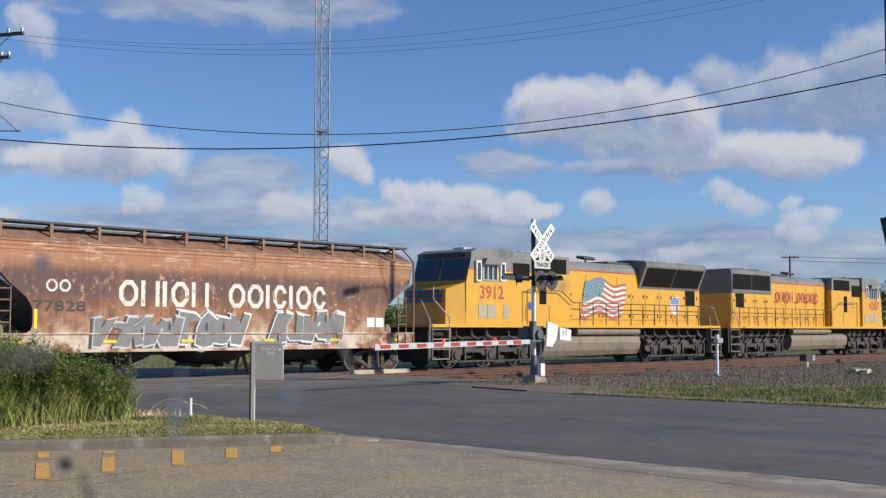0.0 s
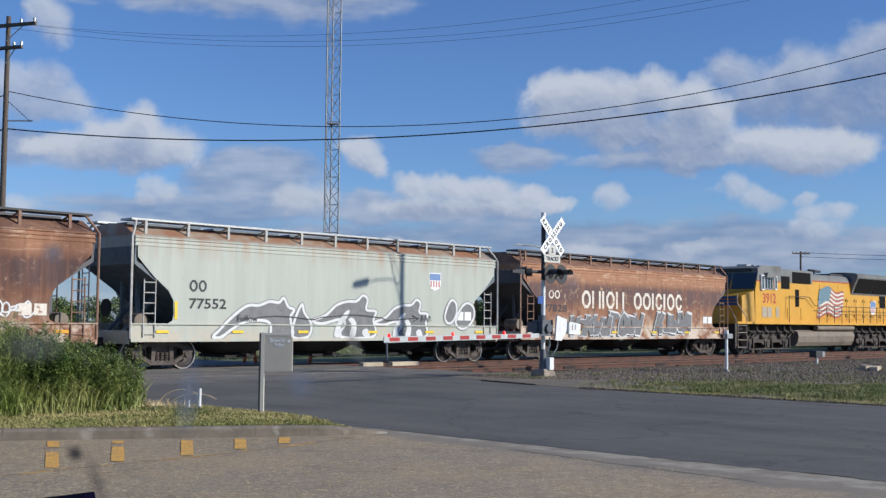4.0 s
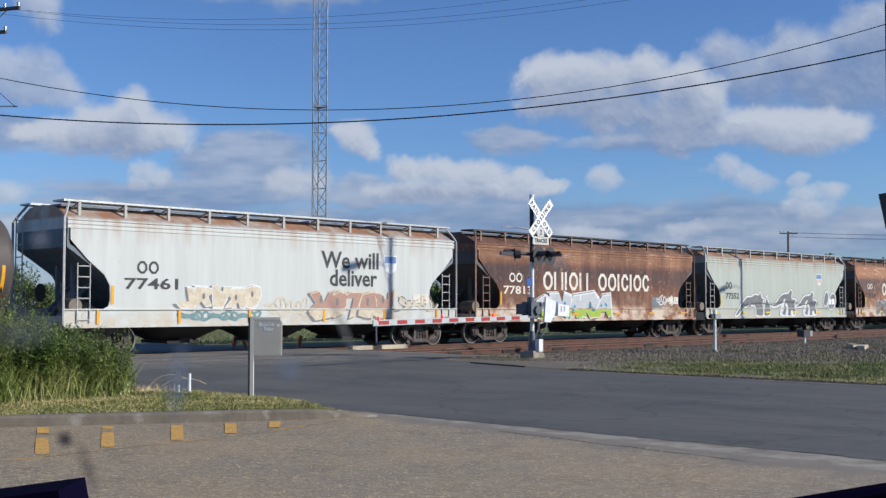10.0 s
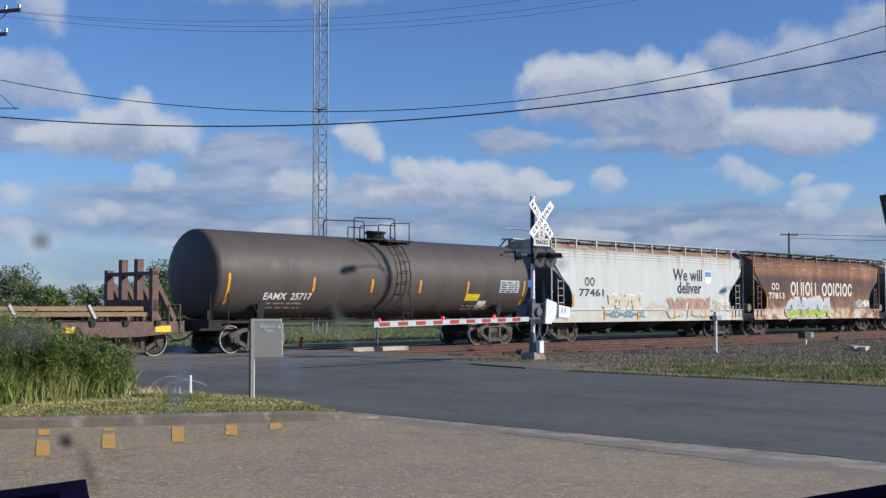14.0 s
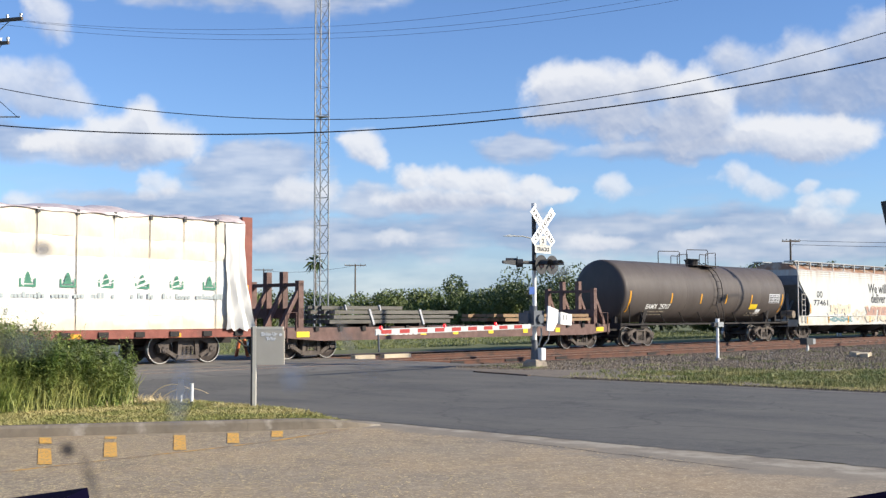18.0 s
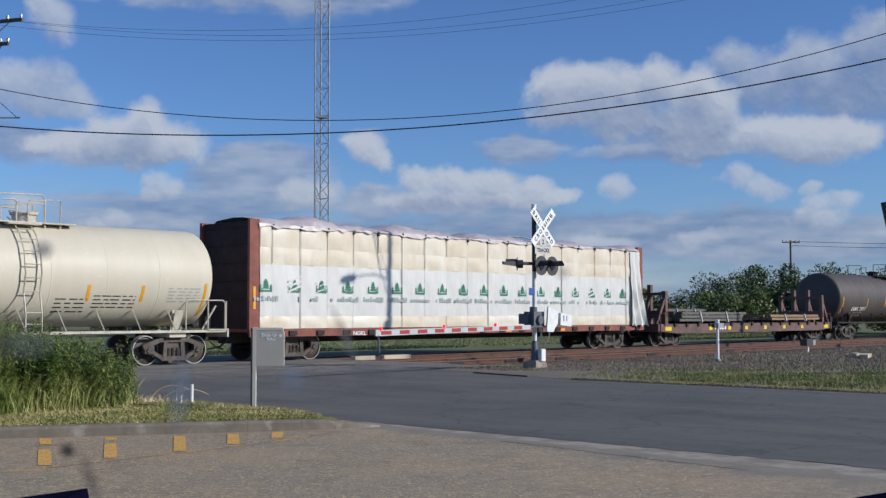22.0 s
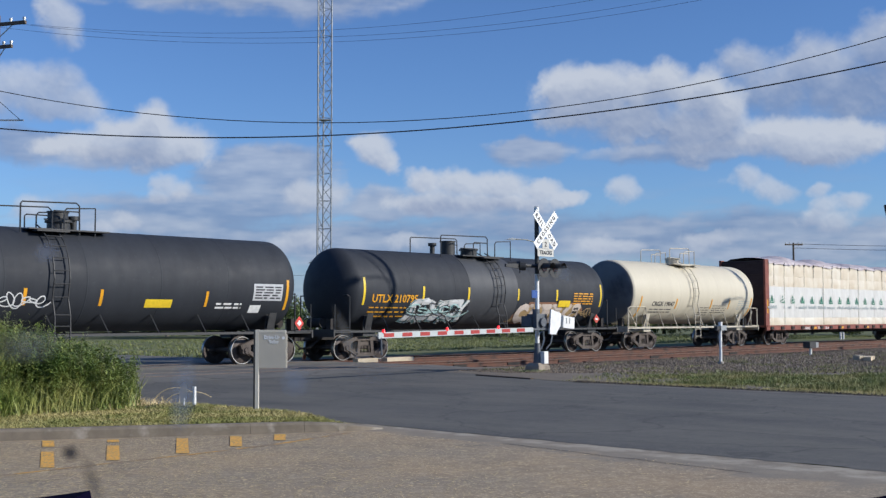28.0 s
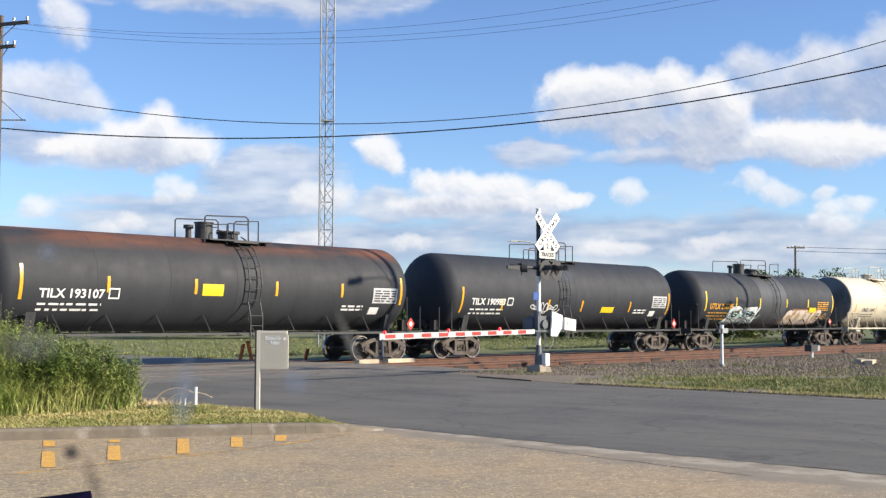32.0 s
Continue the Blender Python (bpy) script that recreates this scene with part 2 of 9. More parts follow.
WRAP_WHITE = surf("white_lumber_wrap", (0.66, 0.65, 0.61), (0.58, 0.57, 0.54), 2.5, 0.45, relief=0.7, stretch=(1, 1, 0.4))
WRAP_CREAM = surf("translucent_cream_wrap", (0.68, 0.595, 0.46), (0.62, 0.53, 0.40), 2.2, 0.4, relief=0.9, stretch=(1, 1, 0.4), dirt=(0.74, 0.69, 0.58), dirt_at=(0.45, 0.65))
WRAP_TOP = surf("mauve_top_wrap", (0.40, 0.33, 0.34), (0.58, 0.52, 0.51), 3, 0.4, relief=0.8)
WRAP_GREEN = plain("wrap_print_green", (0.03, 0.20, 0.12), 0.5)
WRAP_GREY = plain("wrap_print_grey", (0.36, 0.41, 0.41), 0.5)
STRAP = plain("strap_dark", (0.46, 0.42, 0.36), 0.6)
FLAT_BROWN = surf("flatcar_brown", (0.17, 0.10, 0.085), (0.12, 0.072, 0.06), 4, 0.8, dirt=(0.07, 0.05, 0.045))
LUMBER_GREY = surf("weathered_steel_bundles", (0.15, 0.14, 0.12), (0.095, 0.09, 0.08), 5, 0.8, stretch=(0.2, 2, 2))
LUMBER_TAN = surf("tan_timber", (0.30, 0.19, 0.10), (0.2, 0.13, 0.075), 5, 0.8, stretch=(0.2, 2, 2))
SPRAY_GREY = surf("spray_paint_grey", (0.20, 0.20, 0.20), (0.14, 0.14, 0.145), 5, 0.5)
SPRAY_WHITE = surf("spray_paint_white", (0.72, 0.73, 0.72), (0.60, 0.6, 0.6), 5, 0.5)
SPRAY_LIME = surf("spray_paint_lime", (0.38, 0.50, 0.04), (0.30, 0.42, 0.04), 5, 0.5)
SPRAY_SILVER = surf("spray_paint_silver", (0.55, 0.56, 0.57), (0.42, 0.43, 0.45), 6, 0.4)
SPRAY_CYAN = surf("spray_paint_pale_cyan", (0.50, 0.68, 0.66), (0.4, 0.58, 0.57), 6, 0.5)
SPRAY_BLUE = surf("spray_paint_blue", (0.03, 0.24, 0.36), (0.05, 0.3, 0.42), 6, 0.5)
SPRAY_RED = surf("spray_paint_dull_red", (0.42, 0.25, 0.19), (0.36, 0.2, 0.15), 6, 0.5)
SPRAY_CREAM = surf("spray_paint_cream", (0.66, 0.60, 0.46), (0.5, 0.4, 0.28), 6, 0.5)
SPRAY_TAN = surf("spray_paint_tan", (0.46, 0.33, 0.16), (0.4, 0.27, 0.13), 6, 0.5)
GALV = surf("galvanised_steel", (0.42, 0.43, 0.43), (0.33, 0.34, 0.345), 8, 0.45, 0.6)
TOWER_STEEL = surf("mast_galvanised_steel", (0.30, 0.32, 0.34), (0.22, 0.235, 0.25), 5, 0.55, 0.3)
SIGN_TAN = surf("taupe_sign_paint", (0.50, 0.465, 0.395), (0.45, 0.415, 0.35), 3, 0.5, relief=0.02)
SIGN_PALE = surf("pale_sign_post", (0.66, 0.62, 0.53), (0.58, 0.54, 0.46), 4, 0.5)
ALU = surf("aluminium_mast", (0.78, 0.78, 0.76), (0.66, 0.67, 0.66), 6, 0.5)
BLACK_STEEL = surf("matt_black_steel", (0.025, 0.026, 0.028), (0.045, 0.045, 0.046), 7, 0.6)
LENS_RED = plain("red_signal_lens", (0.085, 0.008, 0.01), 0.2)
LAMP_RED = plain("red_gate_lamp", (0.8, 0.01, 0.015), 0.3, 0, 1.2)
CONCRETE = surf("concrete", (0.36, 0.34, 0.30), (0.27, 0.25, 0.22), 3, 0.85, dirt=(0.18, 0.165, 0.14), dirt_scale=1.3)
ARM_GREY = surf("dull_gate_arm_sheeting", (0.50, 0.53, 0.52), (0.42, 0.45, 0.45), 6, 0.5)
ARM_RED = plain("gate_arm_red", (0.40, 0.035, 0.03), 0.45)
BOX_GREY = surf("blue_grey_mechanism_paint", (0.07, 0.08, 0.095), (0.12, 0.13, 0.145), 7, 0.5)
BOARD_DULL = surf("dull_sign_sheeting", (0.58, 0.57, 0.52), (0.5, 0.49, 0.45), 6, 0.6)
ORANGE = surf("faded_orange_paint", (0.72, 0.17, 0.045), (0.5, 0.13, 0.05), 8, 0.6)
RAIL_RUST = surf("rusty_rail", (0.085, 0.036, 0.024), (0.13, 0.058, 0.036), 7, 0.8, dirt=(0.035, 0.02, 0.016), dirt_at=(0.5, 0.65), dirt_scale=1.6)
RAIL_TOP = surf("worn_rail_head", (0.34, 0.27, 0.22), (0.26, 0.19, 0.14), 10, 0.4, 0.7)
TIE = surf("timber_tie", (0.10, 0.075, 0.06), (0.16, 0.12, 0.09), 5, 0.9, stretch=(1, 4, 4), vary=0.6)
POLE_WOOD = surf("weathered_pole_wood", (0.085, 0.066, 0.052), (0.14, 0.11, 0.085), 6, 0.85, stretch=(3, 3, 0.3))
WIRE = plain("black_cable", (0.02, 0.02, 0.022), 0.6)
PLANK_PALE = surf("pale_timber_block", (0.55, 0.47, 0.34), (0.44, 0.36, 0.25), 6, 0.8)
DASH = plain("dark_navy_plastic", (0.004, 0.003, 0.016), 1.0)
DASH.node_tree.nodes["Principled BSDF"].inputs["Specular IOR Level"].default_value = 0.02
KERB = surf("stained_kerb_concrete", (0.225, 0.188, 0.142), (0.13, 0.11, 0.084), 4, 0.9, dirt=(0.34, 0.305, 0.255), dirt_at=(0.54, 0.66), dirt_scale=2.0)
SOIL = surf("dark_soil", (0.045, 0.037, 0.03), (0.085, 0.07, 0.055), 5, 0.95)
STRAW = surf("dry_straw", (0.80, 0.65, 0.38), (0.58, 0.45, 0.24), 9, 0.9, relief=0)
SPRAY_TEAL = surf("spray_paint_dull_teal", (0.17, 0.29, 0.30), (0.11, 0.2, 0.21), 6, 0.5)
SPRAY_RUST = surf("spray_paint_rust", (0.27, 0.135, 0.075), (0.2, 0.1, 0.06), 6, 0.5)
SPRAY_PINK = surf("spray_paint_pinkish_white", (0.68, 0.59, 0.52), (0.58, 0.49, 0.42), 6, 0.5)
DARK_SPRAY = surf("spray_paint_black", (0.03, 0.03, 0.032), (0.055, 0.055, 0.056), 6, 0.5)
TRAFFIC_YELLOW = surf("worn_yellow_road_paint", (0.88, 0.47, 0.05), (0.70, 0.37, 0.07), 5, 0.8, dirt=(0.33, 0.235, 0.14), dirt_at=(0.5, 0.6), dirt_scale=28, relief=0)
FAINT_YELLOW = surf("faint_yellow_line", (0.66, 0.36, 0.06), (0.52, 0.3, 0.07), 5, 0.85, dirt=(0.27, 0.2, 0.13), dirt_at=(0.4, 0.52), dirt_scale=3, relief=0)


def paving(name, c1, c2, speck, patch, crack=0.0, streak=None):
    m, nt, b = start(name, 0.9)
    v = coords(nt)
    col = mixer(nt, ramp(nt, noisy(nt, v, 0.35, 8), 0.35, 0.65), c1, c2)
    col = mixer(nt, ramp(nt, noisy(nt, v, 45.0, 4), 0.52, 0.70, 0, 0.8), col, speck)
    if streak:                                 # long wear marks along the wheels' way
        far = nt.nodes.new("ShaderNodeMapping")
        far.vector_type = "TEXTURE"
        far.inputs["Rotation"].default_value = (0, 0, radians(HEADING - 90))
        far.inputs["Scale"].default_value = (5.0, 1.1, 1)
        nt.links.new(v, far.inputs[0])
        col = mixer(nt, ramp(nt, noisy(nt, far.outputs[0], 1.0, 6), 0.42, 0.72, 0, 0.75), col, streak)
    col = mixer(nt, ramp(nt, noisy(nt, v, 1.1, 7), 0.56, 0.7, 0, 0.8), col, patch)
    col = mixer(nt, ramp(nt, noisy(nt, v, 7.0, 7), 0.5, 0.72, 0, 0.32), col, speck)
    col = mixer(nt, ramp(nt, noisy(nt, v, 4.3, 7), 0.52, 0.72, 0, 0.3), col, tuple(x * 0.55 for x in c1))
    if crack:
        w = node(nt, "TexVoronoi", Scale=0.32)
        w.feature = "DISTANCE_TO_EDGE"
        d = node(nt, "TexNoise", Scale=1.2)
        nt.links.new(v, d.inputs[0])
        add = nt.nodes.new("ShaderNodeVectorMath")
        nt.links.new(v, add.inputs[0])
        nt.links.new(d.outputs[1], add.inputs[1])
        nt.links.new(add.outputs[0], w.inputs["Vector"])
        col = mixer(nt, ramp(nt, w.outputs["Distance"], 0.012, 0.004, 0, crack), col, tuple(x * 0.4 for x in c1))
    nt.links.new(col, b.inputs["Base Color"])
    bump(nt, b, noisy(nt, v, 90.0, 3), 0.22, 0.006)
    return m


ROAD = paving("dark_asphalt", (0.058, 0.06, 0.058), (0.105, 0.102, 0.091), (0.16, 0.142, 0.122), (0.105, 0.101, 0.088), 0.4, (0.145, 0.136, 0.112))
CROSSING = paving("patched_crossing_asphalt", (0.1, 0.097, 0.09), (0.15, 0.144, 0.132), (0.22, 0.2, 0.175), (0.065, 0.062, 0.058), 0.8, (0.17, 0.16, 0.14))
LOT = paving("worn_brown_asphalt", (0.335, 0.245, 0.147), (0.222, 0.187, 0.14), (0.66, 0.54, 0.36), (0.185, 0.153, 0.113), 0.2)


def gutter_wear(m):
    """Towards the road the car park turns into a smooth pale gutter with a broken lip."""
    nt = m.node_tree
    b = nt.nodes["Principled BSDF"]
    old = b.inputs["Base Color"].links[0].from_socket
    v = coords(nt)
    dot = nt.nodes.new("ShaderNodeVectorMath")
    dot.operation = "DOT_PRODUCT"
    nt.links.new(v, dot.inputs[0])
    way = ALONG + ASIDE * 0.075
    dot.inputs[1].default_value = way
    edge = ALONG.dot(FOOT) + 11.6 + ASIDE.dot(FOOT) * 0.075 + 0.075 * 20.0
    add = nt.nodes.new("ShaderNodeMath")
    nt.links.new(dot.outputs["Value"], add.inputs[0])
    nt.links.new(ramp(nt, noisy(nt, v, 1.6, 7), 0.2, 0.8, -0.55, 0.55), add.inputs[1])
    pale = mixer(nt, ramp(nt, noisy(nt, v, 2.2, 7), 0.35, 0.65), (0.245, 0.213, 0.165), (0.19, 0.166, 0.132))
    col = mixer(nt, ramp(nt, add.outputs[0], edge - 0.9, edge - 0.45, 0, 0.8), old, pale)
    lip = times(nt, ramp(nt, dot.outputs["Value"], edge - 0.22, edge - 0.08), ramp(nt, noisy(nt, v, 2.8, 6), 0.4, 0.6))
    nt.links.new(mixer(nt, lip, col, (0.36, 0.32, 0.25)), b.inputs["Base Color"])


gutter_wear(LOT)
PALE_LIP = paving("pale_worn_asphalt", (0.2, 0.185, 0.155), (0.15, 0.14, 0.12), (0.27, 0.24, 0.2), (0.1, 0.095, 0.083), 0.2)
EARTH = paving("grassy_earth", (0.10, 0.125, 0.036), (0.145, 0.15, 0.052), (0.2, 0.185, 0.085), (0.075, 0.095, 0.028))
GRAVEL_BED = paving("ballast_bed", (0.13, 0.107, 0.08), (0.175, 0.144, 0.107), (0.28, 0.235, 0.18), (0.08, 0.066, 0.052))
RUST_BED = paving("rust_stained_ballast", (0.052, 0.036, 0.029), (0.085, 0.055, 0.041), (0.17, 0.12, 0.09), (0.03, 0.023, 0.02))
STONE = surf("ballast_stone", (0.225, 0.185, 0.138), (0.085, 0.066, 0.05), 2.6, 0.9)


def leafy(name, c1, c2, c3):
    m, nt, b = start(name, 0.55)
    g = nt.nodes.new("ShaderNodeNewGeometry")
    col = mixer(nt, g.outputs["Random Per Island"], c1, c2)
    col = mixer(nt, ramp(nt, noisy(nt, coords(nt), 0.9, 4), 0.4, 0.68), col, c3)
    nt.links.new(col, b.inputs["Base Color"])
    b.inputs["Transmission Weight"].default_value = 0.0
    b.inputs["Subsurface Weight"].default_value = 0.0
    return m


TALL_GRASS = leafy("tall_grass_blades", (0.12, 0.18, 0.03), (0.3, 0.35, 0.075), (0.42, 0.41, 0.14))
SHORT_GRASS = leafy("mown_grass_blades", (0.155, 0.18, 0.04), (0.31, 0.29, 0.085), (0.50, 0.41, 0.18))
LAWN = paving("mown_lawn", (0.1, 0.098, 0.04), (0.15, 0.13, 0.056), (0.23, 0.195, 0.09), (0.075, 0.09, 0.03))
ROUGH_GRASS = leafy("rough_grass_blades", (0.06, 0.1, 0.02), (0.165, 0.2, 0.042), (0.3, 0.265, 0.1))
WEED = leafy("weed_leaves", (0.045, 0.10, 0.016), (0.19, 0.27, 0.05), (0.3, 0.335, 0.095))
DARK_WEED = leafy("dark_broad_leaves", (0.03, 0.075, 0.016), (0.12, 0.19, 0.038), (0.24, 0.28, 0.075))
FIELD_GRASS = leafy("field_grass_blades", (0.08, 0.12, 0.026), (0.15, 0.185, 0.045), (0.24, 0.23, 0.08))
PLUME = leafy("grey_green_plumes", (0.15, 0.17, 0.07), (0.28, 0.285, 0.14), (0.34, 0.32, 0.18))
LEAF_A = leafy("olive_foliage", (0.05, 0.085, 0.018), (0.105, 0.15, 0.034), (0.15, 0.175, 0.05))
LEAF_B = leafy("deep_green_foliage", (0.038, 0.066, 0.022), (0.085, 0.122, 0.038), (0.11, 0.14, 0.05))
BARK = surf("grey_bark", (0.12, 0.095, 0.075), (0.18, 0.15, 0.12), 6, 0.9)


# ---- mesh helpers ----
class Geo:
    """Collects faces; becomes one mesh."""

    def __init__(self):
        self.v, self.f, self.s = [], [], []

    def add(self, verts, faces, smooth=False):
        o = len(self.v)
        self.v += [tuple(p) for p in verts]
        self.f += [tuple(i + o for i in q) for q in faces]
        self.s += [smooth] * len(faces)
        return self

    def box(self, x0, x1, y0, y1, z0, z1):
        return self.add([(x, y, z) for x in (x0, x1) for y in (y0, y1) for z in (z0, z1)],
                        [(0, 1, 3, 2), (4, 6, 7, 5), (0, 4, 5, 1), (2, 3, 7, 6), (0, 2, 6, 4), (1, 5, 7, 3)])

    def beam(self, p, q, w, h):
        """A square bar from p to q, w wide and h high."""
        p, q = Vector(p), Vector(q)
        d = (q - p).normalized()
        side = d.cross(Vector((0, 0, 1)) if abs(d.z) < 0.95 else Vector((0, 1, 0))).normalized()
        up = side.cross(d)
        c = [a + side * i * w / 2 + up * j * h / 2 for a in (p, q) for i in (-1, 1) for j in (-1, 1)]
        return self.add(c, [(0, 1, 3, 2), (4, 6, 7, 5), (0, 4, 5, 1), (2, 3, 7, 6), (0, 2, 6, 4), (1, 5, 7, 3)])

    def tube(self, pts, r, n=6, r2=None):
        pts = [Vector(p) for p in pts]
        rings, last = [], None
        for i, p in enumerate(pts):
            d = (pts[min(i + 1, len(pts) - 1)] - pts[max(i - 1, 0)]).normalized()
            a = d.cross(Vector((0, 0, 1)) if abs(d.z) < 0.9 else Vector((1, 0, 0))).normalized()
            b = d.cross(a)
            rr = r if r2 is None else r + (r2 - r) * i / (len(pts) - 1)
            if last is not None and a.dot(last) < 0:
                a, b = -a, -b
            last = a
            rings.append([p + (a * math.cos(k * 2 * math.pi / n) + b * math.sin(k * 2 * math.pi / n)) * rr for k in range(n)])
        m = len(rings)
        self.add([p for ring in rings for p in ring],
                 [(i * n + k, i * n + (k + 1) % n, (i + 1) * n + (k + 1) % n, (i + 1) * n + k) for i in range(m - 1) for k in range(n)], n > 5)
        o = len(self.v) - m * n
        self.f += [tuple(range(o + n - 1, o - 1, -1)), tuple(range(o + (m - 1) * n, o + m * n))]
        self.s += [False, False]
        return self

    def prism(self, poly, a0, a1, axis="y"):
        """A polygon in (x, z) drawn along y, in (y, z) along x, or in (x, y) along z."""
        n = len(poly)
        put = {"y": lambda p, a: (p[0], a, p[1]), "x": lambda p, a: (a, p[0], p[1]), "z": lambda p, a: (p[0], p[1], a)}[axis]
        return self.add([put(p, a) for a in (a0, a1) for p in poly],
                        [tuple(range(n - 1, -1, -1)), tuple(range(n, 2 * n))] + [(i, (i + 1) % n, n + (i + 1) % n, n + i) for i in range(n)])

    def lathe(self, prof, zc, n=48, y=0.0):
        """Rings of (x, r) round the x axis at height zc."""
        m = len(prof)
        return self.add([(x, y + r * math.sin(k * 2 * math.pi / n), zc + r * math.cos(k * 2 * math.pi / n)) for x, r in prof for k in range(n)],
                        [(i * n + k, i * n + (k + 1) % n, (i + 1) * n + (k + 1) % n, (i + 1) * n + k) for i in range(m - 1) for k in range(n)], True)

    def mesh(self, name, sharp=40):
        me = bpy.data.meshes.new(name)
        me.from_pydata(self.v, [], self.f)
        me.polygons.foreach_set("use_smooth", self.s)
        if any(self.s):
            me.set_sharp_from_angle(angle=radians(sharp))
        me.update()
        return me


def part(name, geo, material, parent=None, label="", at=None):
    me = geo if isinstance(geo, bpy.types.Mesh) else geo.mesh(name)
    if not me.materials:
        me.materials.append(material)
    ob = new(name, me)
    if parent:
        ob.parent = parent
    if at is not None:
        ob.matrix_basis = at
    if label:
        ob["label"] = label
    return ob


def on_track(s, n, z=0.0):
    p = FOOT + ALONG * s + ASIDE * n
    return Vector((p.x, p.y, z))


def glyphs(body, size, bold=0.0):
    """The faces of a line of letters, flat: (points, faces), width."""
    cu = bpy.data.curves.new("letters", "FONT")
    cu.body, cu.size, cu.resolution_u, cu.offset = body, size, 2, bold
    ob = bpy.data.objects.new("letters", cu)
    me = bpy.data.meshes.new_from_object(ob)
    v, f = [tuple(p.co) for p in me.vertices], [tuple(p.vertices) for p in me.polygons]
    bpy.data.objects.remove(ob)
    bpy.data.curves.remove(cu)
    bpy.data.meshes.remove(me)
    return v, f


class Skin:
    """Lays flat drawings (x, z) on the side of a car that faces the eye; lift sets layers apart."""

    def __init__(self, half=1.55, radius=0, zc=0):
        self.half, self.radius, self.zc = half, radius, zc

    def at(self, x, z, lift):
        if self.radius:
            dz = max(-1, min(1, (z - self.zc) / (self.radius + lift)))
            return (x, -(self.radius + lift) * math.sqrt(1 - dz * dz), z)
        return (x, -self.half - lift, z)

    def poly(self, geo, pts, lift=0.006):
        geo.add([self.at(x, z, lift) for x, z in pts], [tuple(range(len(pts)))])
        return geo

    def rect(self, geo, x0, x1, z0, z1, lift=0.006, slices=1):
        k = slices if not self.radius else max(slices, int((z1 - z0) / 0.08) + 1)
        for i in range(k):
            a, b = z0 + (z1 - z0) * i / k, z0 + (z1 - z0) * (i + 1) / k
            geo.add([self.at(x, z, lift) for x, z in ((x0, a), (x1, a), (x1, b), (x0, b))], [(0, 1, 2, 3)])
        return geo

    def text(self, geo, body, x, z, size, width=0, lift=0.008, bold=0.0):
        v, f = glyphs(body, size, bold)
        if not v:
            return geo
        w = max(p[0] for p in v) or 1
        k = width / w if width else 1
        geo.add([self.at(x + p[0] * k, z + p[1], lift) for p in v], f)
        return geo


# ---- ground ----
def sheet(name, pts, z, material, label="", category="", kind="structure", track=True):
    """A flat sheet; corners in (along the track, aside) or in (x, y)."""
    g = Geo()
    v = [on_track(s, n, z) if track else Vector((s, n, z)) for s, n in pts]
    g.add(v, [tuple(range(len(v)))])
    me = g.mesh(name)
    if me.polygons[0].normal.z < 0:
        me.flip_normals()
    return tagged(part(name, me, material), label, category, "", kind)


sheet("ground", [(-2600, -2600), (2600, -2600), (2600, 2600), (-2600, 2600)], -0.2, EARTH, "wide flat field of grass and earth", "ground", track=False)
R0, R1 = 11.6, 24.0        # the crossing's edges along the track
RE = 22.3                  # the road's far edge, short of the crossing
jag = random.Random(6)
sheet("road", [(R0 + jag.uniform(-0.05, 0.07), 60 - k * 0.17) for k in range(300)] + [(R0, 8.6), (R0, 7.6), (R1 + 2.6, 7.6), (R1 - 0.4, 12.0), (RE + 0.5, 14.0), (RE, 16.0), (RE - 0.05, 60)], -0.009, ROAD, "dark worn asphalt road that runs up to the level crossing", "road")
g = Geo()
steps = [(7.7, -0.007), (6.4, 0.024), (4.16, 0.026), (4.12, 0.002), (4.0, 0.002), (3.9, 0.024), (0.77, 0.024), (0.74, 0.002), (-0.6, 0.02), (-2.0, 0.022), (-6.0, -0.02), (-40.0, -0.05)]
g.add([on_track(s2, n2, z2) for s2 in (R0, R1 + 3.0) for n2, z2 in steps], [(k, k + 1, len(steps) + k + 1, len(steps) + k) for k in range(len(steps) - 1)])
me = g.mesh("crossing_surface")
if me.polygons[0].normal.z < 0:
    me.flip_normals()
tagged(part("crossing_surface", me, CROSSING), "patched dark asphalt between the rails of the crossing", "road", "", "structure")
jag = random.Random(9)
sheet("crossing_apron", [(15.0 + k * 0.5, 0.95 + jag.uniform(-0.08, 0.08)) for k in range(24)] + [(26.5 - k * 0.5, 2.7 + jag.uniform(-0.3, 0.3)) for k in range(24)], 0.0285, PALE_LIP, "pale worn strip of asphalt beside the near rail", "pavement")
sheet("parking_lot", [(-90, 90), (-90, -12), (R0 + 0.02, 16.6), (R0 + 0.02, 90)], -0.012, LOT, "worn brown-grey asphalt car park with light stones", "pavement")
jag = random.Random(3)
crack = [(R0 - 0.62 - 0.035 * k + jag.uniform(-0.03, 0.03), 22.6 + k * 0.3) for k in range(13)]
sheet("pavement_crack", crack + [(a + 0.012 + 0.02 * (k % 2), b) for k, (a, b) in enumerate(crack)][::-1], -0.01, SOIL, "dark open crack in the gutter", "crack")
sheet("ballast_bed", [(R1 + 2.9, 7.4), (R1 + 2.9, -6), (420, -6), (420, 7.4)], -0.165, RUST_BED, "grey-brown ballast bed under the tracks", "ballast")
sheet("ballast_bed_west", [(-300, 8), (-300, -6), (R0 + 0.3, -6), (R0 + 0.3, 8)], -0.165, GRAVEL_BED, "grey-brown ballast bed under the tracks", "ballast")
g = Geo()
